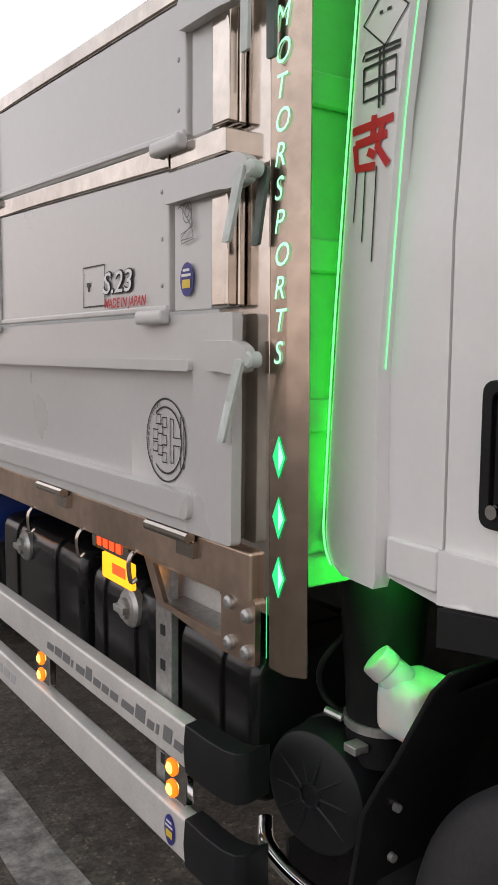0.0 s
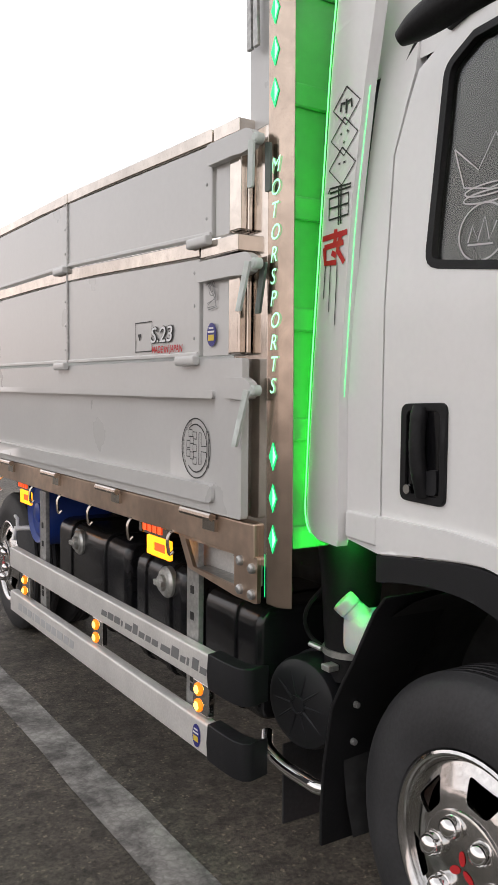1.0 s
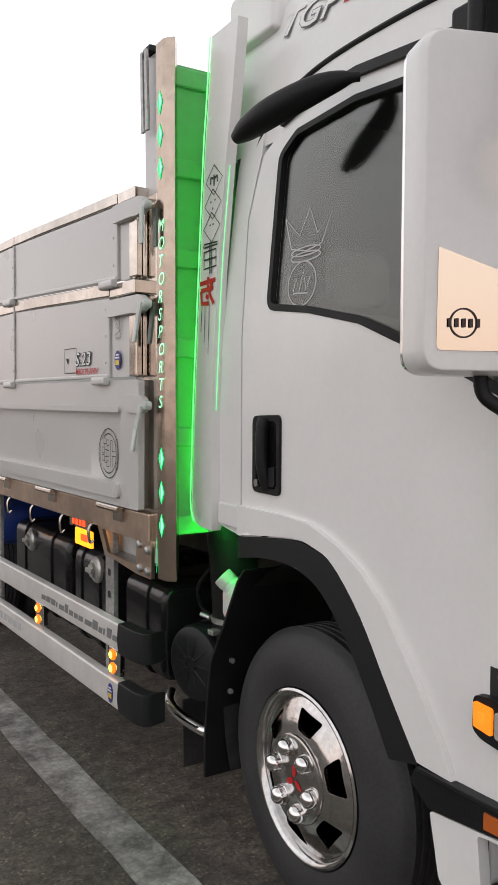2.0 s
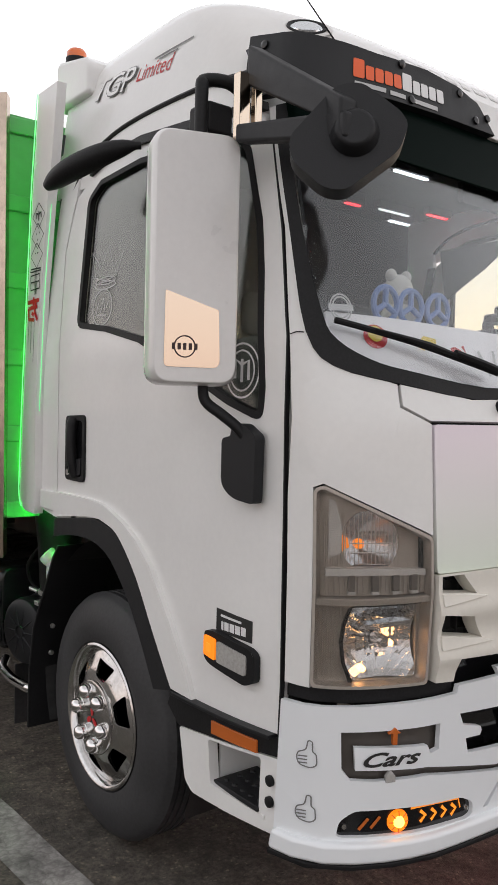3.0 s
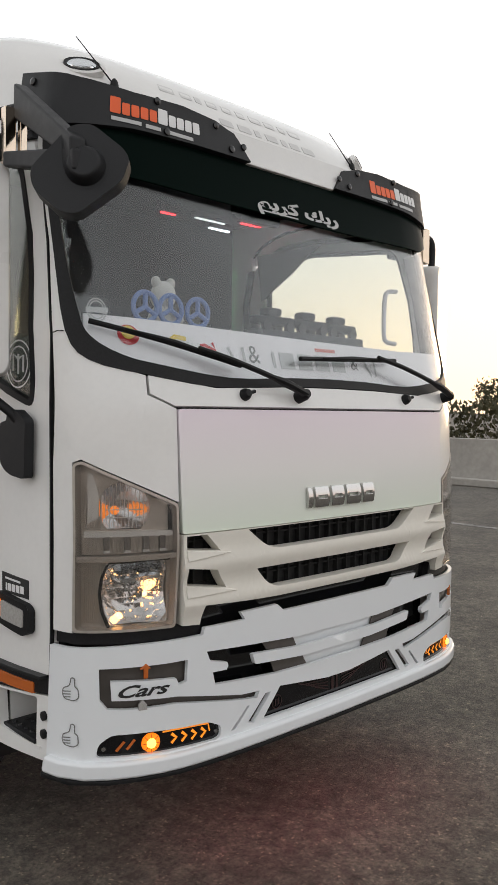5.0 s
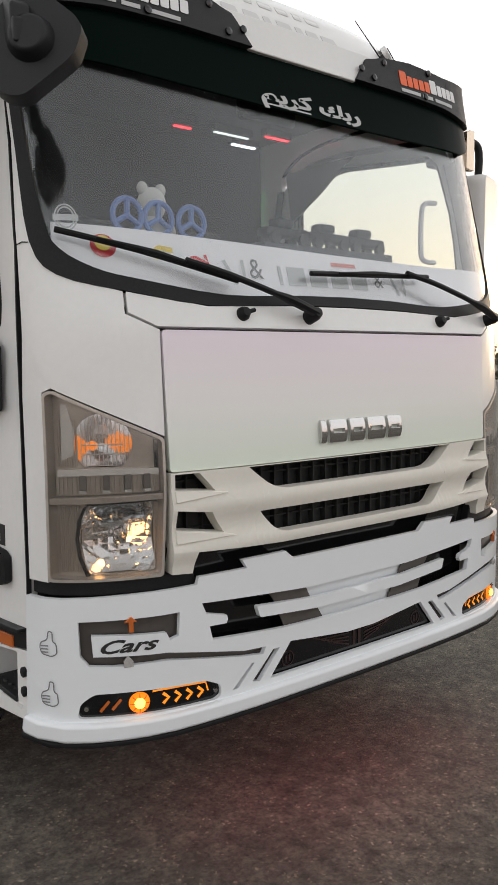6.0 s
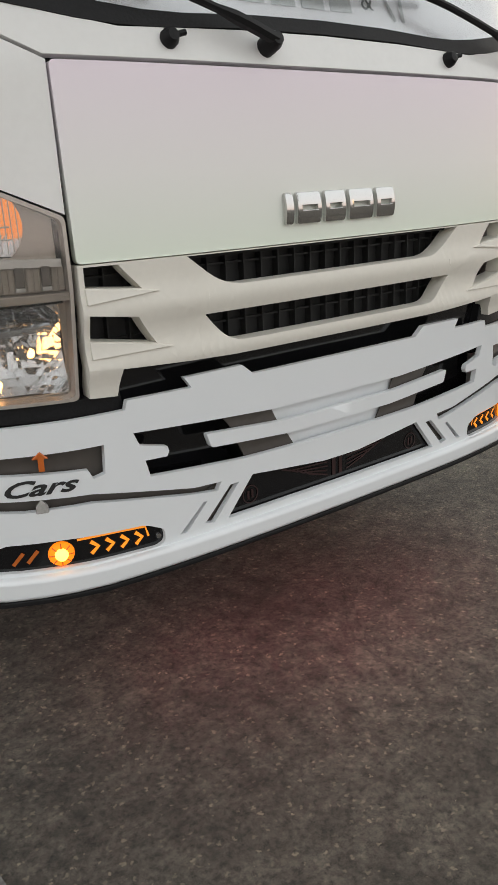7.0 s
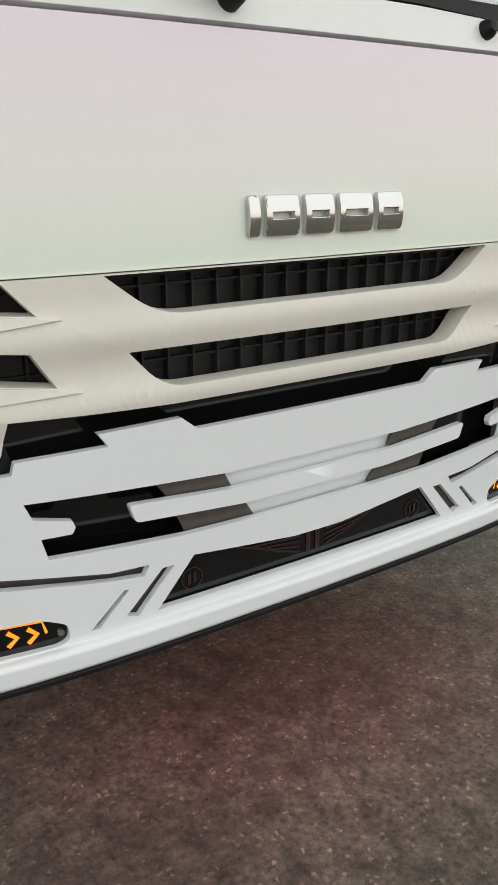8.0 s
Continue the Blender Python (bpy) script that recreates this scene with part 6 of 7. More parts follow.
    for y, z in ((1.35, 0.925), (1.39, 0.88), (1.44, 0.79), (1.475, 0.725), (1.505, 0.68), (1.55, 0.60), (1.58, 0.45), (1.592, 0.32), (1.592, 0.222)):
        rows.append([bm.verts.new((x, yy, z)) for x, yy in ((-1.02, y), (-1.02, y + 0.012), (-0.78, y + 0.012), (-0.78, y))])
    for p, q in zip(rows, rows[1:]):
        for i in range(4):
            bm.faces.new((p[i], p[(i + 1) % 4], q[(i + 1) % 4], q[i]))
    bm.faces.new(rows[0]), bm.faces.new(rows[-1])
    guard = part("mudguard", bm, BLACK, truck, "black mudguard behind the front wheel", 0.004)
    for y, z in ((1.545, 0.60), (1.555, 0.50)):
        part("guard_bolt", lathe([(y, 0.009), (y - 0.01, 0.008), (y - 0.012, 0.0001)], "Y", 12, at=(-0.95, 0, z)), CAP, guard)
    part("mud_flap", box(-0.96, -0.66, 1.86, 1.868, 0.14, 0.38), RUBBER, truck, "black rubber mud flap", 0.003)
    part("step_pipe", tube(curve_points([(-0.97, 1.93, 0.39), (-1.0, 1.88, 0.372), (-1.005, 1.80, 0.356), (-1.0, 1.70, 0.352), (-0.985, 1.63, 0.352), (-0.90, 1.61, 0.352)], 5), 0.019, 16), CHROME, truck, "bent chrome step pipe")
    part("cable", tube(curve_points([(-0.9, 1.70, 0.90), (-0.95, 1.76, 0.80), (-0.93, 1.78, 0.72), (-0.9, 1.72, 0.68)], 5), 0.006, 8), BLACK, truck)


# ---- mirrors, visor, roof fittings ----
MIRROR_BACK = material("white_mirror_shell", (0.76, 0.75, 0.74), 0.3, coat=0.5, grain=0.02, size=60, stain=0.03)
SILVERED = material("silvered_glass", (0.8, 0.82, 0.82), 0.02, metal=1.0)


def build_mirror(sign):
    """Tall side mirror: a rounded shell whose glass faces back, on a lower arm and an upper bracket."""
    mirror = new("side_mirror")
    mirror.parent = truck
    tagged(mirror, "tall white side mirror with chrome edge on black arms")
    off = 0.0 if sign < 0 else 0.15
    c, turn = Vector((sign * (1.116 + off), 0.475, 1.768)), Matrix.Rotation(radians(20 * sign), 3, "Z")
    w, h, dpt = 0.111, 0.312, 0.055
    outline = rounded([(-w, -h), (-w, h), (w, h), (w, -h)], 0.045, 6)
    bm = bmesh.new()
    rows = []
    for k, y in ((0.93, -dpt), (0.985, -dpt * 0.72), (1.0, -dpt * 0.35), (1.0, dpt * 0.55)):
        rows.append([bm.verts.new(c + turn @ Vector((u - math.copysign(min(abs(u), w * (1 - k)), u), y, v - math.copysign(min(abs(v), w * (1 - k)), v)))) for u, v in outline])
    n = len(outline)
    for p, q in zip(rows, rows[1:]):
        for i in range(n):
            bm.faces.new((p[i], p[(i + 1) % n], q[(i + 1) % n], q[i]))
    bm.faces.new(rows[0]), bm.faces.new(rows[-1])
    part("mirror_shell", bm, MIRROR_BACK, mirror, "white plastic mirror shell", 0.003, 60)
    def back(u, v, d=0.0):
        return c + turn @ Vector((u, -dpt - d, v))
    def rear(u, v, d=0.0):
        return c + turn @ Vector((u, dpt * 0.55 + d, v))
    plate("chrome_edge", outline, CHROME, mirror, rear, 0.012, 0.012, bevel=0.004, label="chrome rim")
    plate("mirror_glass", shrink(outline, 0.012), SILVERED, mirror, rear, 0.004, 0.015, bevel=0)
    tape = plate("mirror_film", rounded([(-0.080, -0.268), (-0.078, -0.082), (0.057, -0.125), (0.062, -0.268)], [0.012, 0.004, 0.004, 0.02]), COPPER, mirror, back, 0.001, 0.002, bevel=0, label="polished film patch with dark ring mark")
    bm = strokes([ring_line(-0.028, -0.218, 0.026, 0.026)], 0.003, back, 0.004)
    for k in range(5):
        strokes([[(-0.056 + 0.014 * k, -0.226), (-0.056 + 0.014 * k, -0.210)]], 0.007, back, 0.005, bm)
    part("film_mark", bm, DULL_RED, tape)
    # lower arm to its foot on the door
    foot = flank(sign)
    part("lower_arm", tube(curve_points([(sign * (1.09 + off), 0.455, 1.47), (sign * (1.085 + off * 0.8), 0.45, 1.42), (sign * 1.06, 0.41, 1.385), (sign * 1.035, 0.38, 1.355), (sign * 1.02, 0.365, 1.33)], 5), 0.014, 12), BLACK, mirror, "bent black lower arm")
    plate("arm_foot", rounded([(0.318, 1.165), (0.315, 1.335), (0.363, 1.366), (0.397, 1.360), (0.404, 1.332), (0.435, 1.325), (0.435, 1.205), (0.393, 1.175)], [0.015, 0.012, 0.012, 0.01, 0.004, 0.012, 0.04, 0.03]), TEXTURED, mirror, foot, 0.03, 0.045, bevel=0.012, label="grained black arm foot on the door")
    # upper bracket
    loop = [(sign * (1.10 + off), 0.47, 2.06), (sign * (1.10 + off), 0.47, 2.19), (sign * (1.085 + off * 0.8), 0.48, 2.225), (sign * 1.03, 0.46, 2.23), (sign * 0.985, 0.45, 2.21)]
    part("upper_bracket", tube(curve_points(loop, 5), 0.017, 12), BLACK, mirror, "black upper bracket loop")
    part("bracket_core", box(min(sign * 1.0, sign * 1.08), max(sign * 1.0, sign * 1.08), 0.47, 0.56, 2.10, 2.18), BLACK, mirror, bevel=0.01)
    part("chrome_stay", slab(min(sign * 1.03, sign * 1.065), max(sign * 1.03, sign * 1.065), 0.36, 0.385, 2.06, 2.22, 0.006), COPPER, mirror, "pair of bright stays", 0.003)
    part("chrome_stay", slab(min(sign * 1.0, sign * 1.022), max(sign * 1.0, sign * 1.022), 0.35, 0.37, 2.06, 2.21, 0.006), COPPER, mirror, "pair of bright stays", 0.003)


COPPER = material("warm_mirror_film", (0.74, 0.62, 0.50), 0.10, metal=1.0)


def build_kerb_mirror():
    """Forked black arm with a rounded mirror head over the near front corner."""
    arm = new("kerb_mirror")
    arm.parent = truck
    tagged(arm, "matt black kerb mirror on a forked arm")
    def bar(a, b, tall, wide, name):
        a, b = Vector(a), Vector(b)
        d = (b - a).normalized()
        side = d.cross(Vector((0, 0, 1))).normalized()
        up = Vector((0, 0, 1))
        bm = bmesh.new()
        rows = [[bm.verts.new(p + side * u * wide / 2 + up * v * t / 2) for u, v in ((-1, -1), (1, -1), (1, 1), (-1, 1))] for p, t in ((a, tall[0]), (b, tall[1]))]
        for i in range(4):
            bm.faces.new((rows[0][i], rows[0][(i + 1) % 4], rows[1][(i + 1) % 4], rows[1][i]))
        bm.faces.new(rows[0]), bm.faces.new(rows[1])
        part(name, bm, TEXTURED, arm, bevel=0.008)
    bar((-1.012, 0.37, 2.245), (-1.066, -0.02, 2.012), (0.10, 0.062), 0.045, "upper_fork")
    bar((-1.046, 0.37, 2.072), (-1.064, -0.03, 1.985), (0.044, 0.056), 0.045, "lower_fork")
    c = Vector((-1.03, 0.0, 1.975))
    ax, up = Vector((0.74, -0.67, 0)), Vector((0.1, 0.1, 0.99))
    nrm = ax.cross(up).normalized()
    def face(u, v, d=0.0):
        return c + ax * u + up * v - nrm * d * -1
    head = rounded([(0.112, 0.022), (0.094, 0.05), (0.012, 0.114), (-0.04, 0.108), (-0.138, -0.008), (-0.13, -0.058), (-0.062, -0.118), (-0.015, -0.124), (0.095, -0.036)], 0.022, 4)
    part("mirror_head", plate_mesh(head, (), face, 0.055, 0.02), TEXTURED, arm, "rounded matt black mirror head", 0.018, 50, 4)
    hub = c + nrm * 0.02
    part("pivot_knuckle", tube([hub - nrm * 0.005, hub + nrm * 0.03], [0.055, 0.040], 24), TEXTURED, arm, bevel=0.008)
    plate("mirror_glass", shrink(head, 0.016), SILVERED, arm, face, 0.003, -0.036, bevel=0)


def build_visor():
    def cap(s, z, d=0.0):
        return skin(s, z, d + float(np.interp(abs(s), [0.7, 1.12], [0.032, 0.016])))
    wing = [(-1.23, 2.37), (-1.10, 2.352), (-0.95, 2.335), (-0.75, 2.328), (-0.55, 2.336), (-0.40, 2.325), (-0.31, 2.30), (-0.235, 2.212), (-0.5, 2.212), (-0.76, 2.205), (-1.0, 2.185), (-1.2, 2.2), (-1.23, 2.25)]
    visor = new("sun_visor")
    visor.parent = truck
    tagged(visor, "outside sun visor with black wings, white middle and dark screen")
    mid = [(-0.40, 2.318), (0.40, 2.318), (0.31, 2.295), (0.24, 2.209), (-0.24, 2.209), (-0.31, 2.295)]
    plate("visor_middle", mid, WHITE, visor, cap, 0.02, -0.004, step=0.06, bevel=0.004, label="white visor middle")
    for sg in (-1, 1):
        w = plate("visor_wing", pair(wing, sg), TEXTURED, visor, cap, 0.025, 0.006, step=0.05, bevel=0.008, label="grained black visor wing")
        for u, v in ((-1.15, 2.33), (-0.66, 2.322), (-0.40, 2.305), (-0.33, 2.235), (-0.62, 2.225), (-0.27, 2.255)):
            c = cap(-u * -1 if sg < 0 else -u, v, 0.006)
            turn = (cap(-u * -1 if sg < 0 else -u, v, 0.1) - c).normalized().to_track_quat("Z", "Y").to_matrix()
            part("visor_bolt", lathe([(0, 0.012), (0.006, 0.011), (0.01, 0.0001)], "Z", 14, at=c, turn=turn), GLOSS_BLACK, w)
        # the wing's name and small print stand as plain bars
        u = -0.835 if sg < 0 else 0.48
        for i in range(10):
            wd = 0.029 if i not in (0, 5) else 0.038
            h = 0.052 if i in (0, 5) else 0.038
            z0 = 2.242 + 0.006 * i / 10
            part("name_bar", plate_mesh(rounded([(u, z0), (u, z0 + h), (u + wd, z0 + h), (u + wd, z0)], 0.005, 2), (), cap, 0.001, 0.008), ORANGE_INK if i < 5 else WHITE_INK, w)
            u += wd + 0.0055
        u = -0.83 if sg < 0 else 0.48
        for wd in (0.11, 0.06, 0.12):
            part("small_print_bar", plate_mesh([(u, 2.219), (u, 2.231), (u + wd, 2.232), (u + wd, 2.220)], (), cap, 0.001, 0.008), SILVER_INK, w)
            u += wd + 0.016
    def low(s, z, d=0.0):
        return skin(s, z, d + float(np.interp(abs(s), [0.7, 1.06], [0.016, 0.012])))
    hf = [(-1.06, 2.215), (-1.02, 2.11), (-0.85, 2.062), (-0.5, 2.052), (-0.2, 2.048)]
    screen = plate("visor_screen", hf + mirrored(hf), VISOR_GREEN, visor, low, 0.008, 0.0, step=0.06, bevel=0.002, label="dark green tinted visor screen")
    lettering("screen_word", "\ufee2\ufef3\ufeae\ufedb \ufeda\ufe91\ufead", low, -0.205, 2.068, 0.044, screen, SILVER_INK, stretch=2.1, bold=0.0024, d=0.003, label="pale Arabic lettering")
    part("underline", strokes([[(-0.205, 2.056), (0.0, 2.056)]], 0.005, low, 0.003), SILVER_INK, screen)


VISOR_GREEN = material("dark_green_acrylic", (0.0015, 0.006, 0.0045), 0.3, spec=0.02)


def roof_side(sign=-1):
    def place(y, z, d=0.0):
        return Vector((sign * (float(np.interp(z, [2.16, 2.3, 2.4, 2.485, 2.55], [0.968, 0.958, 0.945, 0.93, 0.905])) + d), y, z))
    return place


def build_roof_fittings():
    for sg in (-1, 1):
        c = roof_front(sg * 0.715, 2.475, 0.006)
        turn = Vector((sg * 0.45, -0.75, 0.5)).normalized().to_track_quat("Z", "Y").to_matrix()
        oval = Matrix.Diagonal((1.0, 0.50, 0.8))
        lamp = part("roof_lamp", lathe([(-0.02, 0.078), (0.006, 0.076), (0.010, 0.062), (0.006, 0.056)], "Z", 28, at=c, turn=turn @ oval, cap=False), WHITE, truck, "oval roof marker lamp")
        part("lamp_bezel", lathe([(0.0, 0.060), (0.014, 0.057), (0.014, 0.051), (0.006, 0.050)], "Z", 28, at=c, turn=turn @ oval, cap=False), GLOSS_BLACK, lamp)
        part("lamp_glass", lathe([(0.006, 0.051), (0.014, 0.040), (0.018, 0.0001)], "Z", 28, at=c, turn=turn @ oval), REFLECTOR, lamp, "bright clear lamp glass")
        base = roof_front(sg * 0.62, 2.43, 0.002)
        ant = part("antenna", tube([base, base + Vector((-0.14, 0.01, 0.115))], [0.0028, 0.0014], 8), BLACK, truck, "thin black whip antenna")
        part("antenna_foot", lathe([(-0.01, 0.016), (0.01, 0.012), (0.02, 0.005)], "Z", 14, at=base), BLACK, ant)
        # window pod on the door top
        if sg > 0:
            continue
        pod = [(sg * 1.155, 1.268, 2.11), (sg * 1.145, 1.22, 2.125), (sg * 1.12, 1.13, 2.15), (sg * 1.075, 1.02, 2.175), (sg * 1.03, 0.96, 2.19), (sg * 1.0, 0.94, 2.195)]
        part("window_pod", tube(curve_points(pod, 4), [0.012 + 0.026 * math.sin(math.pi * min(1, (i + 1) / 21 * 1.12)) for i in range(21)], 16), BLACK, truck, "long black pod mirror over the side window")
    # roof words as pale bars; too blurred to read
    brow = roof_front
    rng = random.Random(6)
    for v, u0, u1 in ((2.475, -0.42, 0.30), (2.405, -0.18, 0.30)):
        u = u0
        while u < u1:
            w = rng.uniform(0.03, 0.075)
            part("roof_word_bar", plate_mesh(rounded([(u, v), (u + 0.004, v + 0.030), (u + w, v + 0.030), (u + w, v)], 0.006, 2), (), brow, 0.001, 0.0012), PALE_PRINT, truck)
            u += w + rng.uniform(0.012, 0.03)
    for sg, u in ((-1, -0.30), (-1, -0.56), (1, 0.42)):
        c = brow(u, 2.36, 0.003)
        part("roof_bolt", lathe([(0, 0.012), (0.008, 0.010), (0.010, 0.0001)], "Z", 14, at=c, turn=Vector((0, -0.9, 0.4)).normalized().to_track_quat("Z", "Y").to_matrix()), BLACK, truck)
    flat_side = roof_side()
    def side(u, v, d=0.0):
        return flat_side(u, v + 0.012 + 0.13 * (u - 1.12), d)
    lettering("roof_letter", "TGP", side, 1.395, 2.418, 0.078, truck, GREY_INK, flip=-1, shear=0.3, stretch=1.42, bold=0.0040, d=0.007, label="grey outline roof lettering")
    lettering("roof_letter_core", "TGP", side, 1.395, 2.418, 0.078, truck, WHITE, flip=-1, shear=0.3, stretch=1.42, bold=0.0006, d=0.0085)
    lettering("roof_word", "Limited", side, 1.090, 2.436, 0.055, truck, RED_INK, flip=-1, shear=0.4, stretch=0.95, d=0.003, label="red slanted roof lettering")
    part("roof_stripe", strokes([[(0.98, 2.492), (0.88, 2.502), (0.76, 2.512)], [(0.95, 2.484), (0.84, 2.494)]], 0.005, side, 0.004), GREY_INK, truck)


PALE_PRINT = material("pale_roof_print", (0.62, 0.615, 0.61), 0.5)
COOL_SOFT = glow("lit_roof_lamp", (0.95, 1.0, 0.98), 1.2)


def build_wipers():
    for tip, end, pivot, on in (((-0.925, 1.612), (-0.435, 1.503), (-0.185, 1.415), (-0.60, 1.543)), ((-0.155, 1.540), (0.395, 1.562), (0.755, 1.432), (0.27, 1.562))):
        wiper = new("wiper")
        wiper.parent = truck
        tagged(wiper, "black windscreen wiper")
        line = [skin(tip[0] + (end[0] - tip[0]) * k / 10, tip[1] + (end[1] - tip[1]) * k / 10, 0.022) for k in range(11)]
        part("blade", tube(line, 0.008, 8), BLACK, wiper, "black wiper blade")
        line = [skin(tip[0] + (end[0] - tip[0]) * k / 10, tip[1] + (end[1] - tip[1]) * k / 10, 0.032) for k in range(2, 9)]
        part("blade_spine", tube(line, [0.003, 0.005, 0.007, 0.009, 0.007, 0.005, 0.003], 8), BLACK, wiper)
        arm = [skin(*pivot, 0.04), skin(pivot[0] * 0.75 + on[0] * 0.25, pivot[1] * 0.75 + on[1] * 0.25, 0.05), skin(pivot[0] * 0.3 + on[0] * 0.7, pivot[1] * 0.3 + on[1] * 0.7, 0.05), skin(*on, 0.036)]
        part("arm", tube(curve_points(arm, 4), [0.014] * 5 + [0.009] * 8, 8), BLACK, wiper, "black wiper arm")
        c = skin(*pivot, 0.0)
        turn = (skin(*pivot, 0.1) - c).normalized().to_track_quat("Z", "Y").to_matrix()
        part("pivot_cap", lathe([(-0.01, 0.022), (0.035, 0.020), (0.05, 0.014), (0.052, 0.0001)], "Z", 18, at=c, turn=turn), BLACK, wiper)
    for u in (-0.427, 0.430):
        c = skin(u, 1.418, 0.0)
        turn = (skin(u, 1.418, 0.1) - c).normalized().to_track_quat("Z", "Y").to_matrix()
        noz = part("washer_nozzle", lathe([(-0.005, 0.020), (0.012, 0.019), (0.026, 0.012), (0.028, 0.0001)], "Z", 18, at=c, turn=turn), BLACK, truck, "small black washer nozzle")
        part("nozzle_spout", tube([c + turn @ Vector((0, 0, 0.016)), c + turn @ Vector((0, 0, 0.016)) + Vector((0.03, -0.004, 0.008))], 0.006, 8), BLACK, noz)


# ---- inside the cab ----
DASH_CLOTH = material("pale_dash_cover", (0.88, 0.85, 0.87), 0.7, grain=0.04, size=50, stain=0.05)
SEAT_CLOTH = material("grey_seat_cloth", (0.16, 0.17, 0.18), 0.85, grain=0.2, size=90, stain=0.1)
TOY_BLUE = material("slate_blue_plastic", (0.16, 0.24, 0.50), 0.4)
TOY_WHITE = material("white_toy_plush", (0.62, 0.61, 0.58), 0.9, grain=0.1, size=60, bump=0.3)


def build_inside():
    def cloth(s, z, d=0.0):
        return skin(s, z, d - 0.022)
    cover = plate("dash_cover", [(-0.95, 1.44), (-0.94, 1.648), (-0.5, 1.636), (0, 1.625), (0.5, 1.62), (0.9, 1.63), (0.93, 1.44)], DASH_CLOTH, truck, cloth, 0.015, 0.0, step=0.07, bevel=0.004, label="pale dash cover board with bars and signs")
    part("dashboard", box(-0.90, 0.90, 0.19, 0.62, 1.2, 1.605), CABIN_GREY, truck, "dark dashboard", 0.04)
    bars = bmesh.new()
    for u0, w in ((-0.245, 0.012), (-0.21, 0.07), (-0.12, 0.07), (-0.03, 0.07), (0.06, 0.07)):
        plate_mesh(rect(u0, u0 + w, 1.518, 1.572), (), cloth, 0.001, 0.003, bm=bars)
    for u in (-0.44, 0.245):
        strokes([[(u, 1.575), (u + 0.035, 1.51)], [(u + 0.065, 1.58), (u + 0.065, 1.51)]], 0.012, cloth, 0.003, bars)
    part("cover_bars", bars, SILVER_INK, cover)
    for u, h in ((-0.355, 0.06), (0.165, 0.05)):
        lettering("and_sign", "&", cloth, u, 1.53, h, cover, GREY_INK, d=0.003)
    part("red_line", strokes([[(-0.02, 1.592), (0.09, 1.592)]], 0.012, cloth, 0.003), PALE_RED, cover)
    part("red_mark", plate_mesh(ring_line(-0.80, 1.59, 0.035, 0.03, 20)[:-1], (), cloth, 0.001, 0.003), RED_INK, cover)
    part("yellow_mark", plate_mesh(ring_line(-0.80, 1.597, 0.022, 0.02, 20)[:-1], (), cloth, 0.001, 0.0045), YELLOW_INK, cover)
    part("yellow_mark", strokes([[(-0.67, 1.575), (-0.64, 1.595), (-0.60, 1.59)], [(-0.655, 1.565), (-0.645, 1.59)]], 0.014, cloth, 0.003), YELLOW_INK, cover)
    part("white_mark", strokes([[(-0.61, 1.575), (-0.55, 1.572)], [(-0.60, 1.59), (-0.57, 1.592)]], 0.014, cloth, 0.004), WHITE_INK, cover)
    part("red_mark", strokes([[(-0.58, 1.565), (-0.53, 1.575), (-0.49, 1.56), (-0.50, 1.585)]], 0.012, cloth, 0.003), RED_INK, cover)
    def inner(s, z, d=0.0):
        return skin(s, z, d - 0.012)
    bm = strokes([ring_line(-0.895, 1.655, 0.03, 0.033, 24), ring_line(-0.895, 1.655, 0.023, 0.026, 24)], 0.004, inner, 0.0)
    strokes([[(-0.93, 1.655), (-0.86, 1.655)]], 0.016, inner, 0.001, bm)
    part("glass_sticker", bm, SILVER_INK, truck, "pale round windscreen sticker")
    # toys along the dash: three wheels, a white plush bear, dark model cars
    for x in (-0.665, -0.565, -0.453):
        toy = thing("toy_steering_wheel", "small slate blue toy steering wheel on the dashboard", "toy", "toy steering wheels", (x, 0.235, 1.685))
        bm = tube([(0.045 * math.cos(math.tau * k / 24), 0, 0.045 * math.sin(math.tau * k / 24)) for k in range(25)], 0.008, 8)
        part("rim", bm, TOY_BLUE, toy)
        for a in (90, 210, 330):
            part("spoke", tube([(0, 0, 0), (0.042 * math.cos(radians(a)), 0, 0.042 * math.sin(radians(a)))], 0.008, 8), TOY_BLUE, toy)
        part("base", box(-0.022, 0.022, -0.015, 0.015, -0.09, -0.042), TOY_BLUE, toy, bevel=0.006)
    bm = bmesh.new()
    for x, y, z, r in ((0, 0, 0.05, 0.052), (0, 0, 0.125, 0.042), (-0.03, 0, 0.162, 0.016), (0.03, 0, 0.162, 0.016), (-0.045, -0.02, 0.06, 0.02), (0.045, -0.02, 0.06, 0.02), (0, -0.035, 0.118, 0.018)):
        bmesh.ops.create_uvsphere(bm, u_segments=18, v_segments=12, radius=r, matrix=Matrix.Translation((x, y, z)))
    bear = part("plush_toy", bm, TOY_WHITE, None)
    bear.location = (-0.545, 0.30, 1.592)
    bear.scale = (1, 1, 1.15)
    tagged(bear, "small white plush toy sitting on the dashboard", "toy")
    for x, y in ((-0.07, 0.27), (0.115, 0.27), (0.30, 0.275)):
        car = thing("model_car", "small dark model car on the dashboard", "toy", "model cars", (x, y, 1.66))
        part("body", box(-0.09, 0.09, -0.03, 0.03, 0.02, 0.05), BLACK, car, bevel=0.01)
        part("cabin", box(-0.045, 0.03, -0.026, 0.026, 0.05, 0.08), BLACK, car, bevel=0.012)
        for dx in (-0.06, 0.06):
            for dy in (-0.03, 0.03):
                part("wheel", lathe([(dy - 0.008, 0.02), (dy + 0.008, 0.02)], "Y", 14, at=(dx, 0, 0.015)), RUBBER, car)
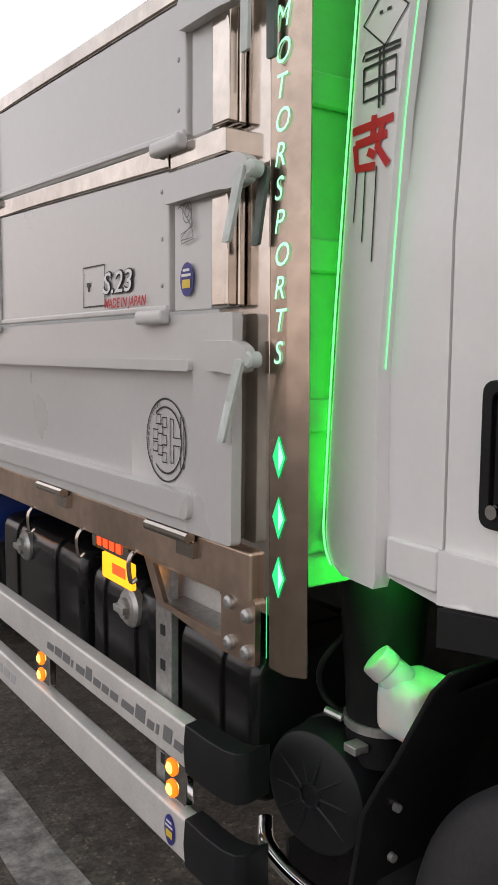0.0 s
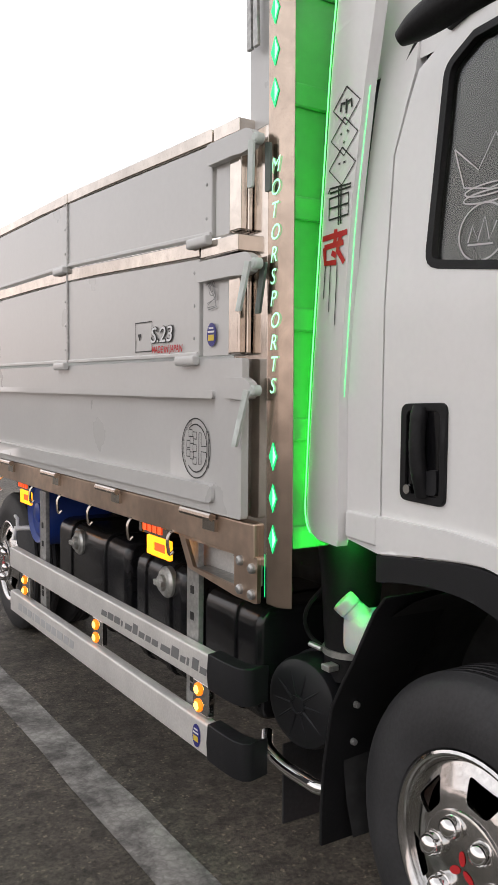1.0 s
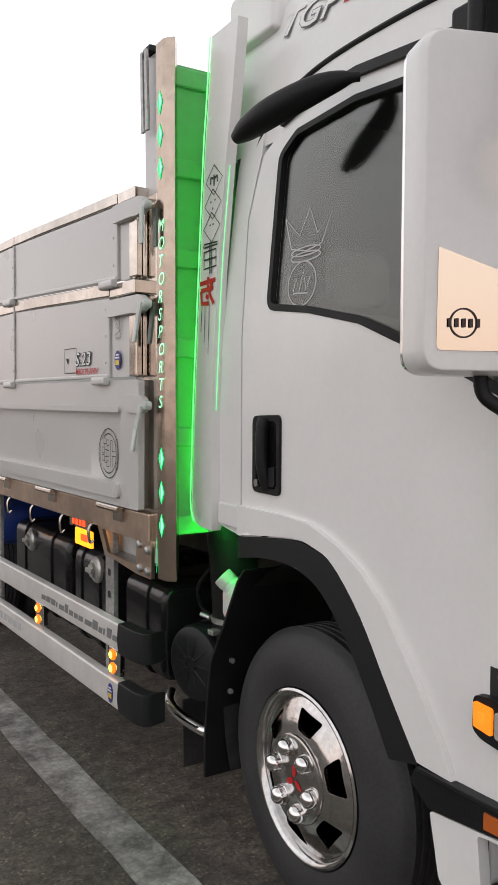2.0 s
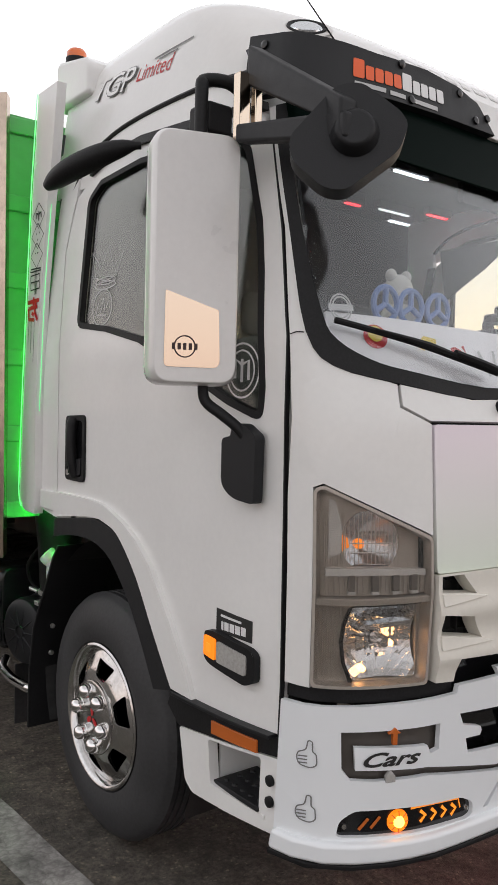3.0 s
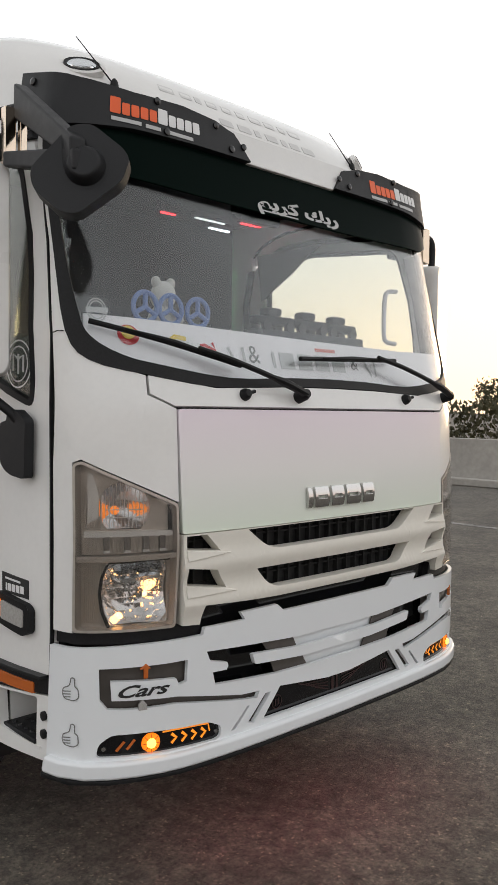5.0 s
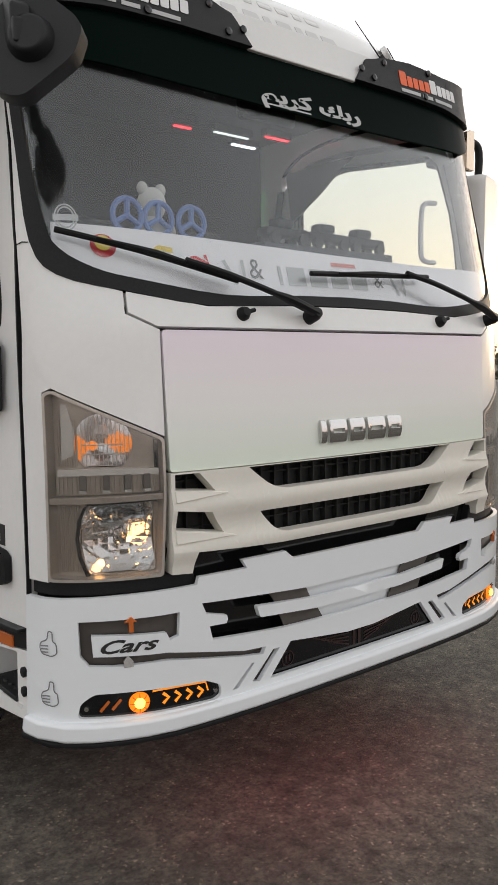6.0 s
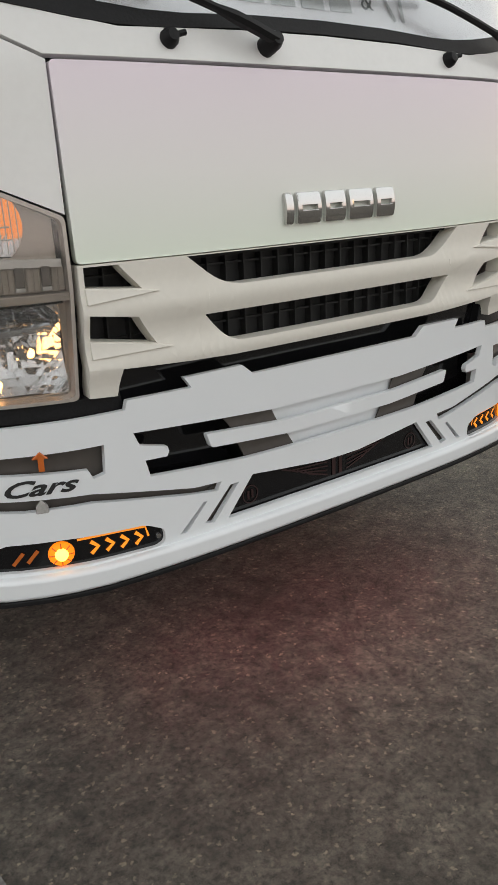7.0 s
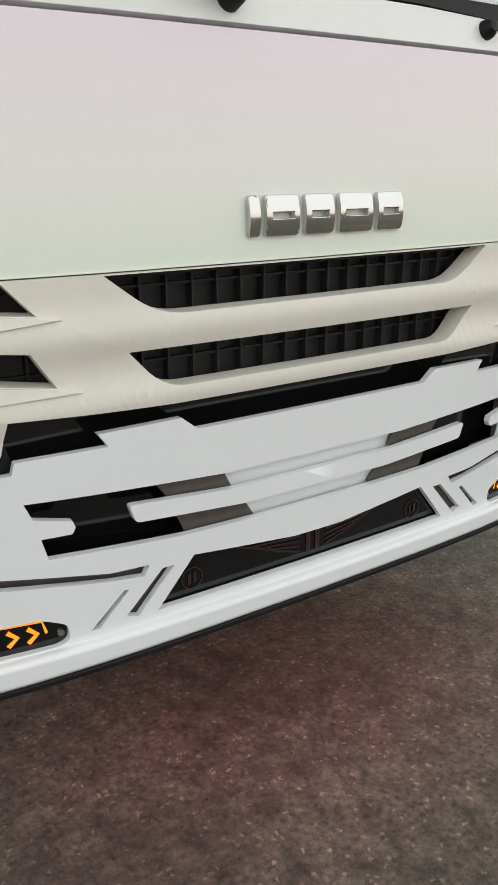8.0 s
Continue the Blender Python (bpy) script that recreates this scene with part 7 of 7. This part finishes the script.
    part("dash_shelf", box(-0.18, 0.42, 0.235, 0.31, 1.605, 1.66), CABIN_GREY, truck, "dark shelf on the dashboard", 0.006)
    # seats
    for x0, x1 in ((0.22, 0.74), (-0.30, 0.14), (-0.80, -0.36)):
        seat = new("seat")
        seat.parent = truck
        tagged(seat, "grey cloth cab seat")
        part("seat_cushion", slab(x0, x1, 0.85, 1.32, 1.0, 1.14, 0.05), SEAT_CLOTH, seat, bevel=0.03)
        bm = slab(x0, x1, -0.06, 0.06, 0, 0.60, 0.07)
        bmesh.ops.transform(bm, matrix=Matrix.Translation((0, 1.34, 1.1)) @ Matrix.Rotation(radians(-12), 4, "X"), verts=bm.verts)
        part("backrest", bm, SEAT_CLOTH, seat, bevel=0.03)
        bm = slab((x0 + x1) / 2 - 0.12, (x0 + x1) / 2 + 0.12, 1.43, 1.49, 1.72, 1.90, 0.05)
        part("headrest", bm, SEAT_CLOTH, seat, bevel=0.025)
    wheel = part("steering_wheel", tube([Vector((0.48 + 0.21 * math.cos(math.tau * k / 32), 0.62 + 0.12 * math.sin(math.tau * k / 32), 1.50 + 0.17 * math.sin(math.tau * k / 32))) for k in range(33)], 0.016, 10), BLACK, truck, "black steering wheel")
    part("steering_hub", tube([(0.48, 0.60, 1.46), (0.48, 0.62, 1.51)], 0.05, 16), BLACK, wheel)
    grip = [(0.865, 0.40, 1.68), (0.80, 0.40, 1.685), (0.78, 0.40, 1.72), (0.78, 0.40, 1.86), (0.80, 0.40, 1.905), (0.865, 0.40, 1.915)]
    part("grab_handle", tube(curve_points(grip, 4), 0.010, 10), DASH_CLOTH, truck, "pale pillar grab handle")
    # lit fittings under the headlining
    for x0, x1, y, z, mat, lb in ((0.05, 0.24, 0.87, 2.32, COOL, "white roof light bar"), (0.22, 0.31, 1.30, 2.31, RED_LED, "red roof light"), (0.70, 0.84, 1.25, 2.33, RED_LED, "red roof light"), (0.66, 0.80, 1.45, 2.33, COOL, "white roof light bar"), (0.46, 0.66, 1.33, 2.33, COOL_SOFT, "white roof light bar")):
        lamp = part("cabin_light", box(x0 - 0.01, x1 + 0.01, y - 0.02, y + 0.02, z, 2.36), CABIN_GREY, truck, lb)
        part("light_tube", box(x0, x1, y - 0.008, y + 0.008, z - 0.008, z - 0.002), mat, lamp, bevel=0.003)
    plate("window_curtain", [(0.88, 2.20), (0.96, 2.165), (1.08, 2.08), (1.22, 2.0), (1.30, 1.95), (1.34, 2.2)], CABIN_GREY, truck, wall_x(0.915, 1), 0.01, 0.0, bevel=0.002, label="dark cloth drawn back at the window")
    part("mirror_inside", slab(-0.12, 0.12, 0.42, 0.44, 2.08, 2.16, 0.02), BLACK, truck, "black inside mirror")


PALE_RED = material("pale_red_print", (0.7, 0.25, 0.22), 0.6)


# ---- stickers on cab and bed ----
def build_stickers():
    side = wall_x(-1.045)
    # three linked diamonds, two drawn signs and drip lines on the fairing
    for z, kind in ((2.09, 0), (2.018, 1), (1.948, 2)):
        u, r = 1.585 + (2.09 - z) * 0.10, 0.046
        d = [(u, z + r), (u + r * 1.15, z), (u, z - r), (u - r * 1.15, z), (u, z + r)]
        bm = strokes([d], 0.004, side, 0.002)
        if kind == 0:
            strokes([[(u, z + 0.016), (u, z - 0.018)], [(u - 0.004, z + 0.006), (u - 0.02, z + 0.010), (u - 0.022, z - 0.010)], [(u + 0.004, z + 0.006), (u + 0.02, z + 0.010), (u + 0.022, z - 0.010)]], 0.007, side, 0.002, bm)
        elif kind == 1:
            for a, b in ((0.012, 0.008), (-0.014, 0.010), (0, -0.014)):
                strokes([[(u + a - 0.004, z + b), (u + a + 0.004, z + b)], [(u + a, z + b - 0.004), (u + a, z + b + 0.004)]], 0.003, side, 0.002, bm)
        else:
            strokes([[(u - 0.014, z + 0.008), (u - 0.004, z + 0.008)], [(u + 0.006, z + 0.008), (u + 0.014, z + 0.008)]], 0.005, side, 0.002, bm)
        part("diamond_sticker", bm, INK, truck, "black outline diamond sticker")
    def sign_strokes(lines, u, v, k):
        return [[(u - a * k * 1.4, v + b * k) for a, b in line] for line in lines]
    cart = [[(-0.5, 0.62), (-0.42, 0.8), (0.55, 0.74), (0.55, 0.62), (-0.42, 0.62)], [(-0.45, 0.4), (0.45, 0.42), (0.45, -0.42), (-0.45, -0.45), (-0.45, 0.4)], [(0, 0.74), (0, -0.75)], [(-0.45, 0), (0.45, 0)], [(0.12, 0.74), (0.12, -0.72)]]
    part("sign_sticker", strokes(sign_strokes(cart, 1.61, 1.853, 0.062), 0.005, side, 0.002), INK, truck, "black outline drawn sign sticker")
    will = [[(-0.55, 0.45), (0.55, 0.5)], [(0.05, 0.7), (0.02, 0.2)], [(-0.45, 0.1), (0.4, 0.15)], [(-0.45, 0.1), (-0.4, -0.5), (0.1, -0.55)], [(0.3, 0.5), (0.15, -0.1), (0.45, -0.6)], [(-0.1, -0.15), (0.1, -0.3)]]
    part("sign_sticker", strokes(sign_strokes(will, 1.625, 1.752, 0.066), 0.014, side, 0.002), RED_INK, truck, "red drawn sign sticker")
    part("drip_lines", strokes([[(1.662, 1.715), (1.669, 1.63)], [(1.640, 1.715), (1.646, 1.595)], [(1.612, 1.715), (1.620, 1.56)]], 0.003, side, 0.002), INK, truck)
    # crown and ring on the side window
    win = lambda y, z, d=0.0: RIGHT(y, z, d - 0.010)
    crown = [(1.281, 1.92), (1.246, 1.83), (1.175, 1.815), (1.105, 1.825), (1.069, 1.90), (1.126, 1.855), (1.167, 1.93), (1.208, 1.86), (1.281, 1.92)]
    bm = strokes([crown, ring_line(1.175, 1.815, 0.067, 0.012), ring_line(1.175, 1.80, 0.069, 0.012)], 0.0035, win, 0.0)
    strokes([ring_line(1.186, 1.728, 0.065, 0.06)], 0.004, win, 0.0, bm)
    strokes([[(1.224, 1.71), (1.214, 1.745), (1.197, 1.71), (1.181, 1.76), (1.165, 1.71), (1.148, 1.745)], [(1.224, 1.705), (1.154, 1.70)]], 0.004, win, 0.0, bm)
    part("window_sticker", bm, SILVER_INK, truck, "pale crown and ring outline on the window")
    bm = strokes([ring_line(0.43, 1.50, 0.062, 0.07, 32), ring_line(0.43, 1.50, 0.045, 0.052, 32)], 0.005, win, 0.0)
    strokes([[(0.43, 1.47), (0.43, 1.53)], [(0.455, 1.48), (0.455, 1.53), (0.43, 1.515)], [(0.405, 1.475), (0.405, 1.525), (0.43, 1.515)]], 0.010, win, 0.0, bm)
    part("window_sticker", bm, WHITE_INK, truck, "white ring sticker on the window")


def build_bed_stickers():
    # bed side stickers
    g = wall_x(-1.18)
    flat = wall_x(-1.16)
    low = lambda y, z, d=0.0: flat(1.998 + (y - 2.015) * 0.82, z - 0.004, d)
    bm = strokes([ring_line(2.015, 1.237, 0.098, 0.085, 40), ring_line(2.015, 1.237, 0.078, 0.068, 40, 0.9, 5.4)], 0.004, low, 0.002)
    for a, b in ((0, 0), (0.02, 0.028), (0.02, -0.028), (0.045, 0.012), (0.045, -0.02), (0.0, 0.045), (0.0, -0.045), (0.03, 0.052)):
        u, v = 2.022 + a, 1.237 + b * 0.8
        strokes([[(u - 0.012, v - 0.010), (u + 0.012, v - 0.010), (u + 0.012, v + 0.010), (u - 0.012, v + 0.010), (u - 0.012, v - 0.010)]], 0.003, low, 0.002, bm)
    strokes([[(1.993, 1.282), (1.977, 1.282), (1.977, 1.245), (1.943, 1.245), (1.943, 1.288), (1.927, 1.288), (1.927, 1.186), (1.943, 1.186), (1.943, 1.229), (1.977, 1.229), (1.977, 1.192), (1.993, 1.192), (1.993, 1.282)]], 0.0035, low, 0.002, bm)
    part("ring_sticker", bm, INK, truck, "black ring sticker on the lower gate")
    for k, ch in enumerate("INTERNATIONAL"):
        a = math.radians(222 - k * 9.5)
        lettering("ring_letter", ch, low, 2.015 + 0.088 * math.cos(math.pi - a) + 0.004, 1.237 + 0.0765 * math.sin(a) - 0.004, 0.010, truck, INK, flip=-1, d=0.002)
    part("plate_sticker", strokes([rect(2.235, 2.35, 1.515, 1.605) + rect(2.235, 2.35, 1.515, 1.605)[:1]], 0.004, g, 0.002), INK, truck, "black outline box sticker")
    part("plate_mark", strokes([[(2.32, 1.57), (2.32, 1.55)], [(2.33, 1.565), (2.31, 1.565)]], 0.010, g, 0.002), INK, truck)
    lettering("gate_word", "S.23", g, 2.240, 1.540, 0.047, truck, INK, flip=-1, shear=0.15, stretch=1.3, bold=0.0032, d=0.0035, label="black lettering with pale core")
    lettering("word_core", "S.23", g, 2.240, 1.540, 0.047, truck, WHITE_INK, flip=-1, shear=0.15, stretch=1.3, bold=0.0004, d=0.0055)
    lettering("gate_word", "MADE IN JAPAN", g, 2.232, 1.508, 0.021, truck, RED_INK, flip=-1, shear=0.2, stretch=0.92, bold=0.0006, d=0.0045, label="red slanted lettering")
    e = wall_x(-1.176)
    rng = random.Random(2)
    scrib = [[(1.887 + 0.026 * math.cos(a * 1.7) + rng.uniform(-0.008, 0.008), 1.672 + 0.058 * math.sin(a * 0.6) + rng.uniform(-0.012, 0.012)) for a in range(22)], ring_line(1.887, 1.672, 0.016, 0.02, 14), ring_line(1.887, 1.672, 0.008, 0.010, 10)]
    part("line_sticker", strokes(scrib, 0.0025, e, 0.002), GREY_INK, truck, "thin grey line drawing sticker")
    gate = truck
    round_sticker(gate, e, 1.888, 1.548, 0.024, 0.032)


def settle(first, turn_z, turn_x, at):
    """Sets what was built since first on the frame: turned and scaled to size about the bed's front corner."""
    pivot = Matrix.Translation((-1.18, 1.75, 1.40))
    turn = Matrix.Translation(at) @ pivot @ Matrix.Rotation(radians(turn_z), 4, "Z") @ Matrix.Rotation(radians(turn_x), 4, "X") @ Matrix.Scale(1.04, 4) @ pivot.inverted()
    for ob in truck.children:
        if ob not in first:
            ob.matrix_basis = turn @ ob.matrix_basis


build_ground()
build_far()
build_cab()
build_running_gear()
build_front()
build_headlamp(-1)
build_headlamp(1)
before = set(truck.children)
build_gates()
build_guards()
build_bed_stickers()
settle(before, 2.8, 0.23, (-0.017, 0.092, -0.005))
before = set(truck.children)
build_post()
build_under()
settle(before, 0.4, -0.57, (-0.017, 0.092, -0.005))
build_mirror(-1)
build_mirror(1)
build_kerb_mirror()
build_visor()
build_roof_fittings()
build_wipers()
build_inside()
build_stickers()
